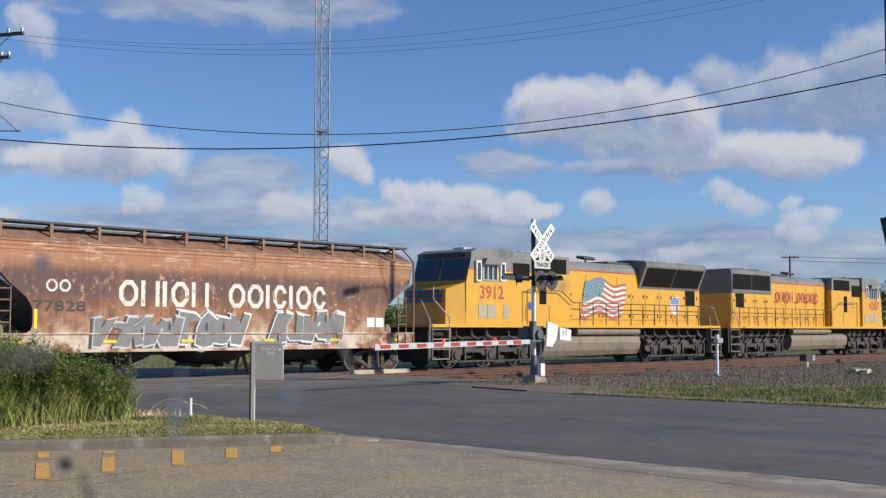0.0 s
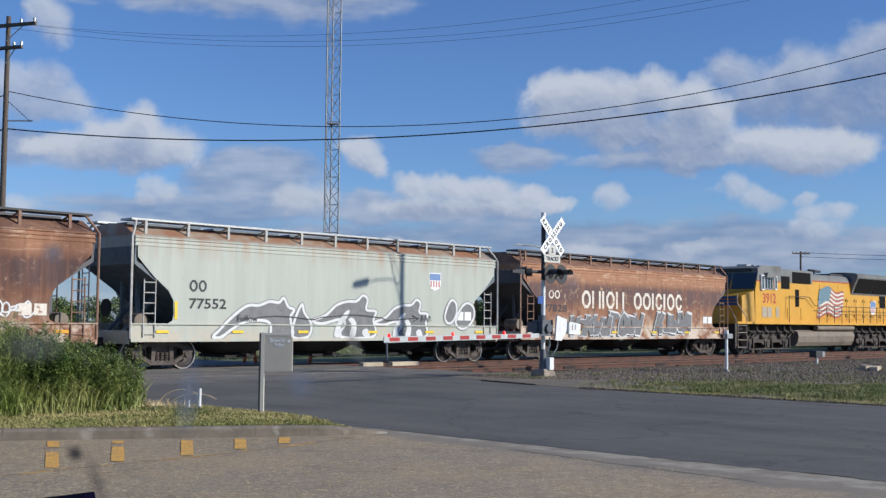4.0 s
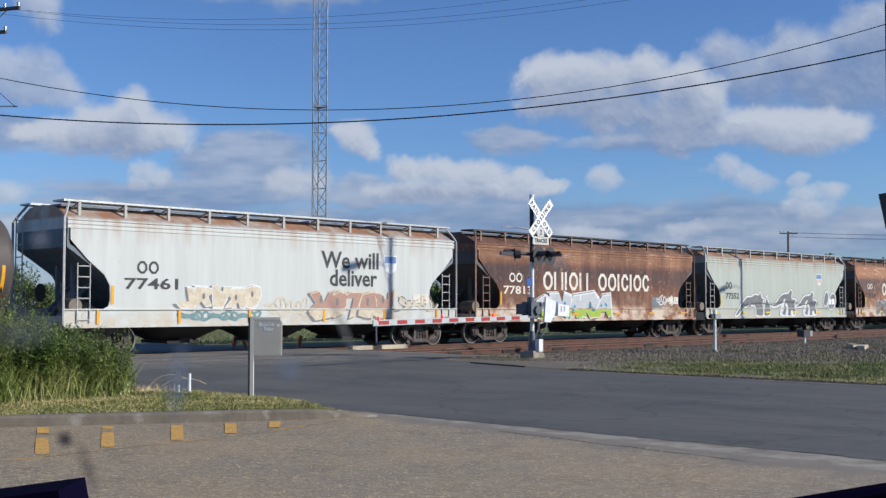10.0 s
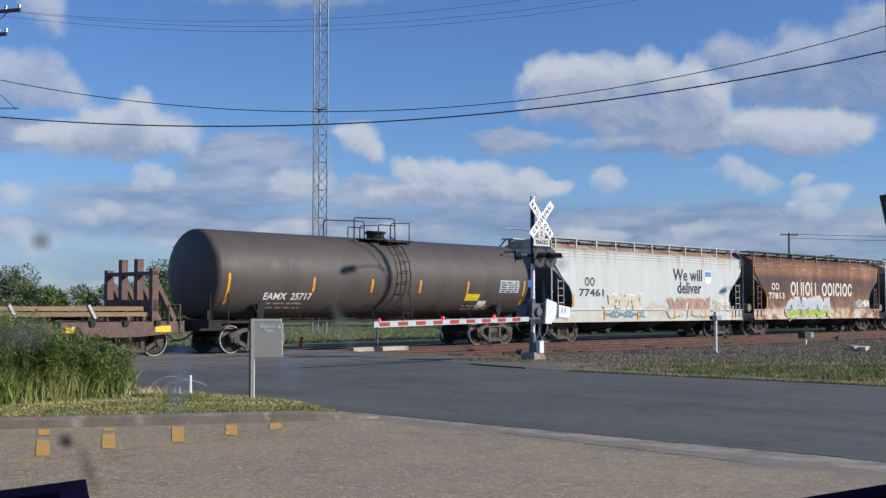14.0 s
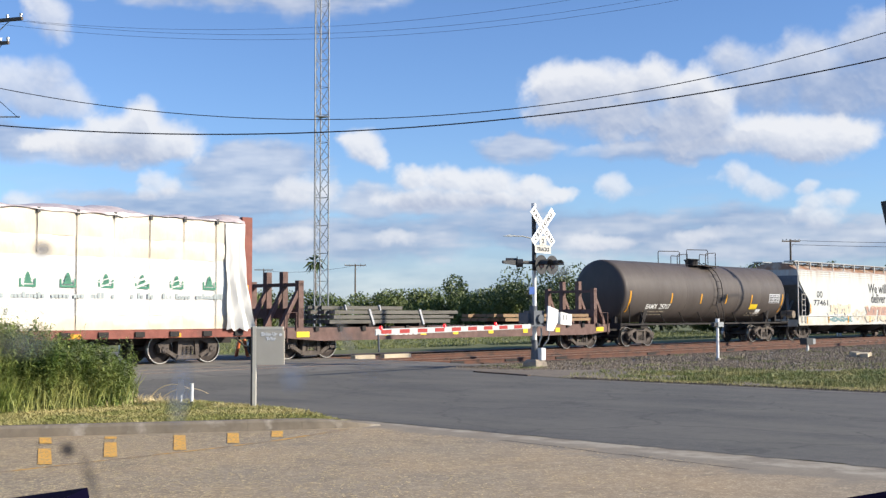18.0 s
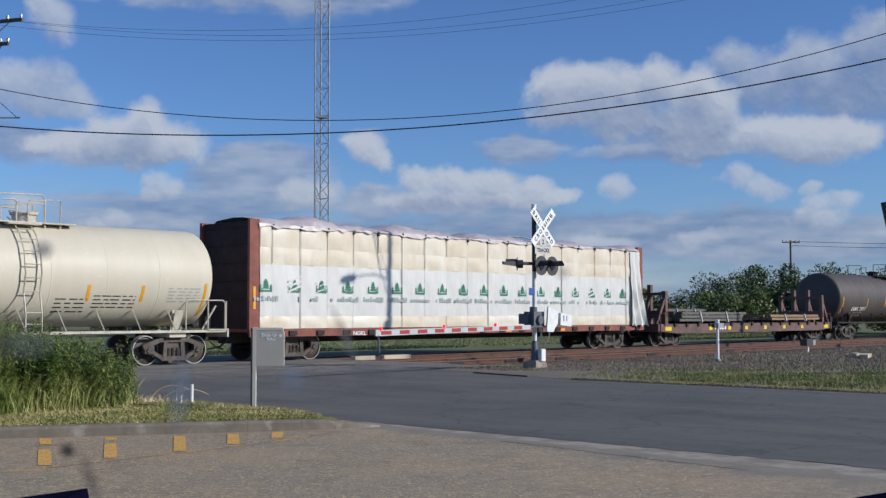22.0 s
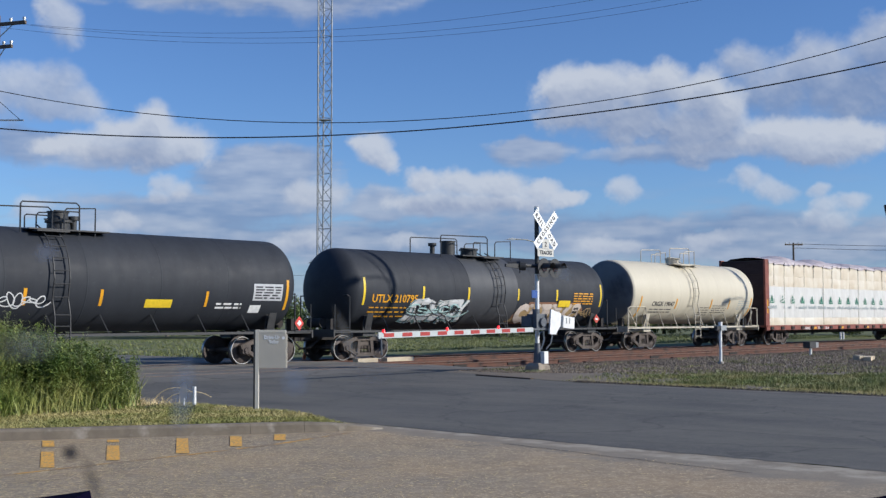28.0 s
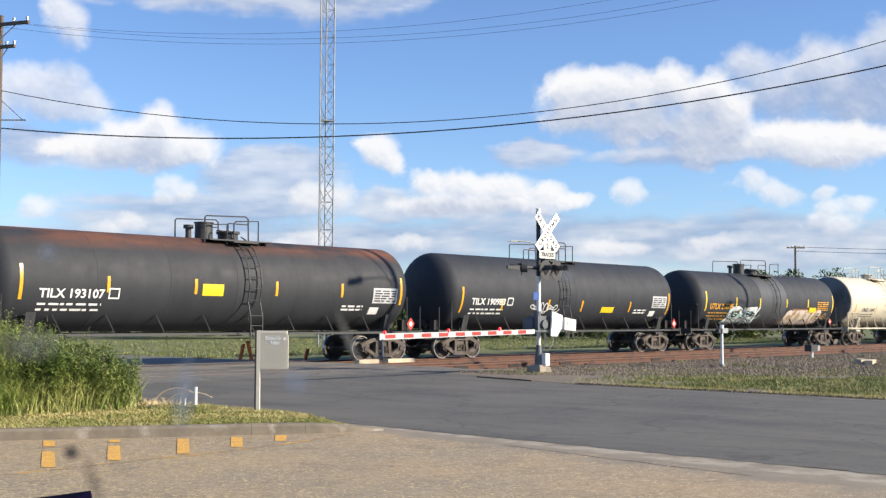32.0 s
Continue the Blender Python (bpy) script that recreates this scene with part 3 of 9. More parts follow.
g.add([on_track(s, n, z) for s in (R1 + 2.6, 420) for n, z in ((58.0, -0.016), (9.0, -0.016), (7.2, -0.17))], [(0, 1, 4, 3), (1, 2, 5, 4)])
me = g.mesh("ballast_shoulder")
if me.polygons[0].normal.z < 0:
    me.flip_normals()
tagged(part("ballast_shoulder", me, GRAVEL_BED), "grey-brown gravel shoulder sloping to the rails", "ballast", "", "structure")
jag = random.Random(4)
edge_a = [(RE + 0.02 + max(0, 15.5 - (14.5 + k * 0.5)) * 0.3, 14.5 + k * 0.5) for k in range(90)]
edge_b = [(RE + 0.5 + jag.uniform(-0.25, 0.3), 14.5 + k * 0.5) for k in range(90)]
sheet("road_lip", [(RE - 0.12 - 0.03 * (k % 3) + jag.uniform(-0.06, 0.05), 15.6 + k * 0.45) for k in range(90)] + [(RE + 0.03, 56.1), (RE + 0.03, 15.6)], -0.0055, PALE_LIP, "pale worn lip along the road's far edge", "pavement")
sheet("soil_strip", edge_a + edge_b[::-1], -0.004, SOIL, "dark bare soil along the road's far edge", "soil")
jag = random.Random(5)
sheet("grass_strip", [(RE + 0.3, 60), (RE + 0.4, 17.2), (RE + 1.5, 15.6)] + [(25.2 + k * 0.8 + jag.uniform(-0.4, 0.4), 15.5 + max(0, k - 3) * 0.95 + jag.uniform(-0.5, 0.5)) for k in range(46)] + [(62, 60)], -0.012, LAWN, "rough grassy strip between road and tracks", "lawn")
sheet("gravel_apron", [(RE + 0.06, 22.0), (RE + 0.06, 16.0), (RE + 0.55, 14.0), (R1 - 0.35, 12.0), (R1 + 0.6, 7.6), (R1 + 3.3, 7.6), (R1 + 8, 11.6), (R1 + 6, 13.2), (R1 + 2.0, 15.5)], -0.006, GRAVEL_BED, "pale gravel at the road's edge round the signal mast", "gravel")


# ---- tracks ----
def rail_line(n, s0, s1, name="rail"):
    """One rail: foot, web and head along the track."""
    g, prof = Geo(), [(-0.075, 0), (0.075, 0), (0.07, 0.02), (0.012, 0.035), (0.012, 0.12), (0.037, 0.13), (0.037, 0.17), (-0.037, 0.17), (-0.037, 0.13), (-0.012, 0.12), (-0.012, 0.035), (-0.07, 0.02)]
    g.prism(prof, s0, s1, "x")
    return g


def track(n, name, label):
    t = tagged(new(name), label, "railway track", "", "structure")
    t.matrix_basis = Matrix.Translation(on_track(0, n, RAIL - 0.17)) @ pose(0, 0, 0, 0, 0, HEADING)
    for y in (-0.755, 0.755):
        r = part("rail", rail_line(n, -300, 420), RAIL_RUST, t, "rusty brown steel rail", pose(0, y, 0))
        part("rail_head", Geo().box(-300, 420, -0.034, 0.034, 0.17, 0.173), RAIL_TOP, r, "worn rail head")
    return t


far_track = track(0, "track_far", "rusty railway track that carries the train")
near_track = track(4.9, "track_near", "empty rusty railway track on dark timber ties")


# ---- railway cars ----
def bent(x0, x1, z0, z1, k=5):
    return [(x0 + (x1 - x0) * i / k, z0 + (z1 - z0) * i / k) for i in range(k + 1)]


WHEEL_MESH = {}


def wheelset_mesh(r):
    if r not in WHEEL_MESH:
        g = Geo()
        for s in (-1, 1):
            prof = [(0.0, 0.12), (0.07, 0.14), (0.02, r * 0.55), (0.05, r * 0.86), (-0.01, r * 0.94), (-0.01, r), (0.11, r - 0.004), (0.125, r + 0.026), (0.15, r + 0.02), (0.15, r * 0.86), (0.09, r * 0.5), (0.15, 0.1)]
            n, y0 = 28, s * 0.83
            rings = [(y0 - s * x, q) for x, q in prof]
            vs = [(q * math.cos(k * 2 * math.pi / n), y, q * math.sin(k * 2 * math.pi / n)) for y, q in rings for k in range(n)]
            g.add(vs, [(i * n + k, i * n + (k + 1) % n, (i + 1) * n + (k + 1) % n, (i + 1) * n + k) for i in range(len(rings) - 1) for k in range(n)], True)
            # bearing cap with three bolts, a little proud of the frame
            g.tube([(0, s * 0.7, 0), (0, s * 1.12, 0)], 0.11, 12)
            for k in range(3):
                a = k * 2.094
                g.box(0.065 * math.cos(a) - 0.018, 0.065 * math.cos(a) + 0.018, s * 1.12 - 0.02, s * 1.12 + 0.02, 0.065 * math.sin(a) - 0.018, 0.065 * math.sin(a) + 0.018)
        g.tube([(0, -0.8, 0), (0, 0.8, 0)], 0.085, 10)
        WHEEL_MESH[r] = g.mesh("wheelset", 30)
        WHEEL_MESH[r].materials.append(WHEEL)
        WHEEL_MESH[r].materials.append(TREAD)
        for p in WHEEL_MESH[r].polygons:      # the polished rim face
            q = [WHEEL_MESH[r].vertices[i].co for i in p.vertices]
            if all(r * 0.92 < math.hypot(c.x, c.z) < r * 1.005 for c in q):
                p.material_index = 1
    return WHEEL_MESH[r]


BOGIE_MESH = {}
WHEELSETS = []


def bogie(car, x, material=BOGIE):
    """Three-piece freight bogie: two cast side frames, bolster and springs."""
    if "freight" not in BOGIE_MESH:
        g = Geo()
        for s in (-1, 1):
            y0, y1 = sorted((s * 0.93, s * 1.07))
            for a, b, w in (((-1.1, 0.56), (-0.55, 0.76), 0.14), ((-0.55, 0.77), (0.55, 0.77), 0.13), ((0.55, 0.76), (1.1, 0.56), 0.14), ((-0.95, 0.5), (-0.4, 0.2), 0.12), ((0.95, 0.5), (0.4, 0.2), 0.12), ((-0.46, 0.2), (0.46, 0.2), 0.13), ((-0.3, 0.74), (-0.34, 0.22), 0.13), ((0.3, 0.74), (0.34, 0.22), 0.13)):
                g.beam((a[0], (y0 + y1) / 2, a[1]), (b[0], (y0 + y1) / 2, b[1]), abs(y1 - y0), w)
            for wx in (-0.89, 0.89):
                g.box(wx - 0.16, wx + 0.16, y0 - 0.01, y1 + 0.01, 0.36, 0.62)
            for sx in (-0.16, 0, 0.16):
                for k in range(5):
                    g.tube([(sx, s * 1.0, 0.27 + k * 0.055), (sx, s * 1.0, 0.30 + k * 0.055)], 0.075, 8)
            g.box(-0.27, 0.27, s * 0.9 - 0.1, s * 0.9 + 0.1, 0.53, 0.68)
        g.box(-0.24, 0.24, -0.95, 0.95, 0.5, 0.72)
        g.tube([(0, 0, 0.7), (0, 0, 0.86)], 0.3, 12)
        g.box(-1.25, 1.25, -0.68, -0.6, 0.42, 0.5)
        g.box(-1.25, 1.25, 0.6, 0.68, 0.42, 0.5)
        BOGIE_MESH["freight"] = g.mesh("bogie")
        BOGIE_MESH["freight"].materials.append(material)
    b = part("bogie", BOGIE_MESH["freight"], material, car, "dusty cast steel bogie", pose(x, 0, 0))
    for wx in (-0.89, 0.89):
        w = part("wheelset", wheelset_mesh(0.457), WHEEL, b, "brown steel wheels on an axle", pose(wx, 0, 0.457))
        WHEELSETS.append((w, 0.457))
    return b


def coupler(car, x, s):
    g = Geo().box(min(x, x + s * 0.75), max(x, x + s * 0.75), -0.13, 0.13, 0.72, 0.98)
    g.box(x + s * 0.75 - 0.16, x + s * 0.75 + 0.1, -0.2, 0.16, 0.7, 1.02)
    g.tube([(x, -0.45, 0.75), (x + s * 0.35, -0.4, 0.5), (x + s * 0.75, -0.2, 0.42)], 0.03, 6)
    part("coupler", g, DARK, car, "dark knuckle coupler and air hose")


def ladder(x, y, z0, z1, w=0.42, r=0.02, rungs=0, along="x"):
    g = Geo()
    d = (w / 2, 0) if along == "x" else (0, w / 2)
    for k in (-1, 1):
        g.tube([(x + k * d[0], y + k * d[1], z0), (x + k * d[0], y + k * d[1], z1)], r, 5)
    n = rungs or int((z1 - z0) / 0.36)
    for i in range(n + 1):
        z = z0 + (z1 - z0) * (i + 0.3) / (n + 0.6)
        g.tube([(x - d[0], y - d[1], z), (x + d[0], y + d[1], z)], r * 0.8, 5)
    return g


def new_car(name, label, category, s):
    car = tagged(new(name), label, category, "cars of the freight train")
    car["along"] = s
    TRAIN.append((car, s))
    return car


TRAIN = []


def letters(skin, car, words, material=None, label="", part_name="lettering"):
    """Words: (text, x, z, size, width)."""
    for body, x, z, size, width in words:
        part(part_name, skin.text(Geo(), body, x, z, size, width, bold=0.006 * size / 0.3), material or LETTER, car, label)


def blocks(skin, geo, x0, x1, z0, z1, shape, lift=0.007):
    """A name as plain upright strokes: '2' two strokes, '1' one, 'o' a ring of strokes, ' ' a gap."""
    unit = {"2": 1.0, "1": 0.42, "o": 1.0, " ": 0.9, "c": 0.9, "p": 0.85}
    total = sum(unit[c] for c in shape)
    k, x, h = (x1 - x0) / total, x0, z1 - z0
    for c in shape:
        w = unit[c] * k * 0.86
        t = h * 0.18
        if c == "2":
            skin.rect(geo, x, x + t, z0, z1, lift)
            skin.rect(geo, x + w - t, x + w, z0, z1, lift)
        if c == "1":
            skin.rect(geo, x, x + t * 1.1, z0, z1, lift)
        if c in "oc":
            q = 0.3
            ring = [(q, 0), (1 - q, 0), (1, q), (1, 1 - q), (1 - q, 1), (q, 1), (0, 1 - q), (0, q)]
            o2 = [(x + a * w, z0 + e * h) for a, e in ring]
            i2 = [(x + t + a * (w - 2 * t), z0 + t + e * (h - 2 * t)) for a, e in ring]
            for j in range(8):
                if c == "c" and j == 2:
                    continue
                skin.poly(geo, [o2[j], o2[(j + 1) % 8], i2[(j + 1) % 8], i2[j]], lift)
        x += unit[c] * k
    return geo


GLYPHS = {
    "k": [(0, 0), (0.35, 0), (0.4, 0.4), (0.6, 0), (1, 0), (0.72, 0.55), (1.0, 1), (0.65, 1), (0.42, 0.65), (0.4, 1), (0.05, 1)],
    "a": [(0, 0), (0.3, 0), (0.38, 0.28), (0.6, 0.28), (0.65, 0), (1, 0), (0.72, 1), (0.3, 1)],
    "o": [(0.12, 0.1), (0.45, 0), (0.85, 0.1), (1, 0.5), (0.85, 0.9), (0.45, 1), (0.12, 0.9), (0, 0.5)],
    "r": [(0, 0), (0.3, 0), (0.35, 0.35), (0.62, 0), (1, 0.05), (0.76, 0.45), (0.95, 0.75), (0.7, 1), (0, 1)],
    "l": [(0, 0), (0.75, 0), (1, 0.22), (0.42, 0.3), (0.6, 1), (0.25, 0.92)],
}


def piece(skin, car, x0, x1, z0, z1, shape, seed, fill, dark, rim, low=None, dots=None, slant=0.18, lift=0.006):
    """A sprayed mural of chunky slanted forms: dark shade, pale rim, fill, and a second colour below."""
    rnd = random.Random(seed)
    geo = {k: Geo() for k in ("shade", "rim", "fill", "low", "hole", "spot")}
    n, h = len(shape), z1 - z0
    w = (x1 - x0) / n

    def cut(pts, z):
        out = []
        for p, q in zip(pts, pts[1:] + pts[:1]):
            if p[1] <= z:
                out.append(p)
            if (p[1] <= z) != (q[1] <= z):
                t = (z - p[1]) / (q[1] - p[1])
                out.append((p[0] + (q[0] - p[0]) * t, z))
        return out

    for i, c in enumerate(shape):
        e = i * 0.0008
        zz, hh = z0 + rnd.uniform(0, 0.08) * h, h * rnd.uniform(0.86, 1.0)
        fa, fb = rnd.random() < 0.6, rnd.random() < 0.55      # turned about, so that no word stands there
        shape_now = [((1 - a if fa else a), (1 - b if fb else b)) for a, b in GLYPHS[c]]
        shape_now = shape_now[::-1] if fa != fb else shape_now
        form = [(x0 + i * w + w * 1.3 * (a - 0.12 + rnd.uniform(-0.09, 0.09)) + slant * h * b, zz + hh * (b + rnd.uniform(-0.08, 0.08))) for a, b in shape_now]
        cx, cz = sum(p[0] for p in form) / len(form), sum(p[1] for p in form) / len(form)
        grow = lambda k, dx=0.0, dz=0.0: [(cx + (p[0] - cx) * k + dx, cz + (p[1] - cz) * k + dz) for p in form]
        skin.poly(geo["rim"], grow(1.2, -0.05, -0.02), lift + e)
        skin.poly(geo["shade"], grow(1.13, -0.08, -0.03), lift + 0.003 + e)
        skin.poly(geo["rim"], grow(1.06), lift + 0.006 + e)
        skin.poly(geo["fill"], grow(0.95), lift + 0.009 + e)
        if low:
            part_low = cut(grow(0.95), zz + hh * 0.36)
            if len(part_low) > 2:
                skin.poly(geo["low"], part_low, lift + 0.012 + e)
        if c in "or":
            skin.poly(geo["hole"], [(cx + 0.09 * w * math.cos(k * 0.9), cz + 0.12 * hh + 0.16 * hh * math.sin(k * 0.9)) for k in range(7)], lift + 0.014 + e)
        if dots:
            for _ in range(3):
                px, pz, r = cx + rnd.uniform(-0.35, 0.35) * w, cz + rnd.uniform(-0.35, 0.35) * hh, rnd.uniform(0.06, 0.11)
                skin.poly(geo["spot"], [(px + r * math.cos(k * 0.785), pz + r * math.sin(k * 0.785)) for k in range(8)], lift + 0.016 + e)
    for key, m in (("rim", rim), ("shade", dark), ("fill", fill), ("low", low), ("hole", dark), ("spot", dots)):
        if m and geo[key].f:
            tagged(part("graffiti_" + key, geo[key], m, car, "sprayed layer of a mural"), kind="stuff")


def scribble(skin, car, x0, x1, z0, z1, m, seed, loops=9, width=0.06, lift=0.006):
    """Looping sprayed lines."""
    rnd = random.Random(seed)
    g = Geo()
    pts, n = [], loops * 14
    for k in range(n):
        t = k / n
        a = t * loops * 6.283
        pts.append((x0 + (x1 - x0) * t + math.cos(a) * (x1 - x0) / loops * 0.8, (z0 + z1) / 2 + math.sin(a * 1.0 + 0.6 * math.sin(a * 0.37 + seed)) * (z1 - z0) * 0.42 * (0.6 + 0.4 * math.sin(a * 0.21 + seed))))
    for k, (p, q) in enumerate(zip(pts, pts[1:])):
        d = math.hypot(q[0] - p[0], q[1] - p[1]) or 1
        nx, nz = -(q[1] - p[1]) / d * width / 2, (q[0] - p[0]) / d * width / 2
        skin.poly(g, [(p[0] + nx, p[1] + nz), (p[0] - nx, p[1] - nz), (q[0] - nx, q[1] - nz), (q[0] + nx, q[1] + nz)], lift + (k % 7) * 0.0006)
    tagged(part("graffiti_scrawl", g, m, car, "looping sprayed lines"), kind="stuff")


def flow(pts, closed=False, k=4):
    """Points of a smooth line through the given ones."""
    n, out = len(pts), []
    for i in range(n if closed else n - 1):
        p = [pts[(i + j) % n] if closed else pts[min(max(i + j, 0), n - 1)] for j in (-1, 0, 1, 2)]
        for q in range(k):
            t = q / k
            out.append(tuple(0.5 * (2 * p[1][d] + (p[2][d] - p[0][d]) * t + (2 * p[0][d] - 5 * p[1][d] + 4 * p[2][d] - p[3][d]) * t * t + (3 * p[1][d] - p[0][d] - 3 * p[2][d] + p[3][d]) * t ** 3) for d in (0, 1)))
    return out if closed else out + [pts[-1]]


def sprayed_line(skin, geo, pts, width, lift, closed=False):
    """A sprayed line of even width through the points."""
    for k, (p, q) in enumerate(zip(pts, pts[1:] + pts[:1] if closed else pts[1:])):
        d = math.hypot(q[0] - p[0], q[1] - p[1]) or 1
        ex, ez = (q[0] - p[0]) / d * width / 2, (q[1] - p[1]) / d * width / 2
        skin.poly(geo, [(p[0] - ez - ex * 0.4, p[1] + ex - ez * 0.4), (p[0] + ez - ex * 0.4, p[1] - ex - ez * 0.4), (q[0] + ez + ex * 0.4, q[1] - ex + ez * 0.4), (q[0] - ez + ex * 0.4, q[1] + ex + ez * 0.4)], lift + (k % 5) * 0.0005)


LEGS = ([(0.33, 0.03), (0.37, 0.3), (0.5, 0.6), (0.57, 0.62), (0.5, 0.4), (0.43, 0.25), (0.44, 0.03)], [(0.57, 0.03), (0.6, 0.28), (0.55, 0.42), (0.62, 0.46), (0.68, 0.3), (0.66, 0.03)], [(0.8, 0.03), (0.78, 0.16), (0.86, 0.2), (0.9, 0.03)])


def arched_tag(skin, car, spans, fill, pale, dark, lift=0.006):
    """Flowing grey humps with a white rim, a thin dark contour and white legs."""
    body, rim, line = Geo(), Geo(), Geo()
    for i, (x0, x1, z0, z1, form, legs) in enumerate(spans):
        put = lambda pts: [(x0 + (x1 - x0) * a, z0 + (z1 - z0) * b) for a, b in pts]
        outline, e = flow(put(form), True), lift + i * 0.0006
        skin.poly(body, outline, e)
        sprayed_line(skin, line, outline, 0.15, e + 0.004, True)
        sprayed_line(skin, rim, outline, 0.095, e + 0.008, True)
        for leg in LEGS if legs else ():
            shape = flow(put(leg), True)
            skin.poly(rim, shape, e + 0.012)
    for name, g, m in (("graffiti_fill", body, fill), ("graffiti_contour", line, dark), ("graffiti_rim", rim, pale)):
        tagged(part(name, g, m, car, "sprayed layer of a flowing tag"), kind="stuff")


def hopper(name, label, s, paint, end_tone, rail_paint):
    car = new_car(name, label, "hopper car", s)
    L = 8.3
    # side sheets with the cut-away ends
    half = [(0, 3.74), (L - 0.2, 3.74), (L - 0.2, 3.42), (L - 0.75, 2.86), (L - 1.3, 2.42), (L - 1.48, 2.12), (L - 1.5, 1.7), (L - 1.45, 1.5), (L - 1.3, 1.42), (L, 1.42), (L, 0.95), (L - 1.0, 0.88), (0, 0.88)]
    outline = half + [(-x, z) for x, z in reversed(half[1:-1])]
    for y in (-1.55, 1.52):
        part("side_sheet", Geo().prism(outline, y, y + 0.03), paint, car)
    part("side_sill", Geo().box(-L, L, -1.62, -1.58, 0.86, 0.95).box(-L, L, -1.6, -1.553, 1.38, 1.42), paint, car)
    # eave ribs and roof
    for z in (3.74, 3.86, 3.98):
        part("eave_rib", Geo().prism([(-1.568, z + 0.01), (-1.568, z + 0.05), (-1.5, z + 0.08), (-1.5, z - 0.01)], -L + 0.1, L - 0.1, "x"), paint, car)
    prof = [(-1.55, 3.74), (-1.53, 4.02), (-1.4, 4.1), (-0.75, 4.44), (0, 4.5), (0.75, 4.44), (1.4, 4.1), (1.53, 4.02), (1.55, 3.74)]
    part("roof", Geo().prism(prof, -L + 0.12, L - 0.12, "x"), paint, car)
    # running boards on posts
    for y in (-1.0, 1.0):
        g = Geo().box(-L + 0.1, L - 0.1, y - 0.33, y + 0.33, 4.54, 4.6)
        part("running_board", g, BLACK_STEEL if rail_paint is WALK_RUST else GALV, car, "steel roof walkway")
        yy = y * 1.3
        for i in range(11):
            post = Geo().beam((0, yy, 4.06), (0, yy, 4.56), 0.09, 0.06).beam((0, yy * 0.55, 4.34), (0, yy, 4.52), 0.05, 0.05)
            part("walkway_post", post, rail_paint, car, "", pose(-L + 0.6 + i * 1.52, 0, 0))
    for i in range(5):
        x = -6.4 + i * 3.2
        part("hatch_cover", Geo().box(x - 1.35, x + 1.35, -0.32, 0.32, 4.46, 4.55), end_tone, car)
    # slope sheets, end walls (their shade put into the end colour) and hopper bottoms
    for e in (-1, 1):
        pts = [(e * (L - 0.2), 3.74), (e * (L - 0.2), 3.3), (e * (L - 3.4), 1.2), (e * (L - 3.3), 1.1), (e * (L - 0.12), 3.2), (e * (L - 0.12), 3.74)]
        part("slope_sheet", Geo().prism(pts if e > 0 else pts[::-1], -1.5, 1.5), end_tone, car)
        part("end_wall", Geo().prism([(-1.5, 3.5), (-1.53, 4.02), (-1.4, 4.1), (-0.75, 4.44), (0, 4.5), (0.75, 4.44), (1.4, 4.1), (1.53, 4.02), (1.5, 3.5)], e * (L - 0.14) - 0.015, e * (L - 0.14) + 0.03, "x"), end_tone, car)
        g = Geo().box(min(e * (L - 1.9), e * L), max(e * (L - 1.9), e * L), -1.5, 1.5, 0.98, 1.06)
        g.box(min(e * L, e * (L + 0.06)), max(e * L, e * (L + 0.06)), -1.5, 1.5, 0.8, 1.2)
        part("end_platform", g, paint, car)
        g = Geo()
        for y in (-0.45, 0.45):
            g.beam((e * (L - 0.9), y, 1.0), (e * (L - 0.9), y, 3.0), 0.12, 0.1)
            g.beam((e * (L - 0.3), y, 1.06), (e * (L - 1.6), y, 2.35), 0.1, 0.1)
        part("end_brace", g, end_tone, car)
        g = ladder(e * (L + 0.02), 1.1, 1.0, 4.2, 0.42, 0.022, 8, "y")
        part("end_ladder", g, rail_paint, car, "end ladder")
        for y in (-1.56, 1.56):
            part("corner_post", Geo().tube([(e * L, y, 0.95), (e * L, y, 4.02), (e * (L - 0.12), y * 0.93, 4.25), (e * (L - 0.3), y * 0.8, 4.56)], 0.04, 6), rail_paint, car, "bent corner post")
        part("side_ladder", ladder(e * (L - 0.62), -1.58, 1.0, 2.75, 0.4, 0.024, 5), rail_paint, car, "side ladder")
        coupler(car, e * (L - 0.05), e)
        part("air_reservoir", Geo().tube([(e * (L - 0.75), -0.9, 1.5), (e * (L - 0.75), -0.2, 1.5)], 0.22, 12), GRIME, car, "grimy air reservoir")
        part("brake_wheel", Geo().tube([(e * (L - 0.45), 0.6, 1.9), (e * (L - 0.4), 0.6, 1.9)], 0.28, 14), DARK, car)
        part("brake_cylinder", Geo().box(e * (L - 0.9) - 0.2, e * (L - 0.9) + 0.2, -0.15, 0.25, 1.06, 1.4), DARK, car)
        bogie(car, e * 6.85)
    part("centre_sill", Geo().box(-L, L, -0.2, 0.2, 0.72, 0.98), DARK, car)
    for x in (-3.7, 0.0, 3.7):
        g = Geo()
        top, low = [(x - 1.45, -1.45), (x + 1.45, -1.45), (x + 1.45, 1.45), (x - 1.45, 1.45)], [(x - 0.55, -0.6), (x + 0.55, -0.6), (x + 0.55, 0.6), (x - 0.55, 0.6)]
        g.add([(a, b, 1.0) for a, b in top] + [(a, b, 0.42) for a, b in low], [(3, 2, 1, 0), (4, 5, 6, 7)] + [(i, (i + 1) % 4, 4 + (i + 1) % 4, 4 + i) for i in range(4)])
        g.box(x - 0.6, x + 0.6, -0.75, 0.75, 0.32, 0.42)
        g.tube([(x, -1.2, 0.4), (x, 1.2, 0.4)], 0.07, 8)
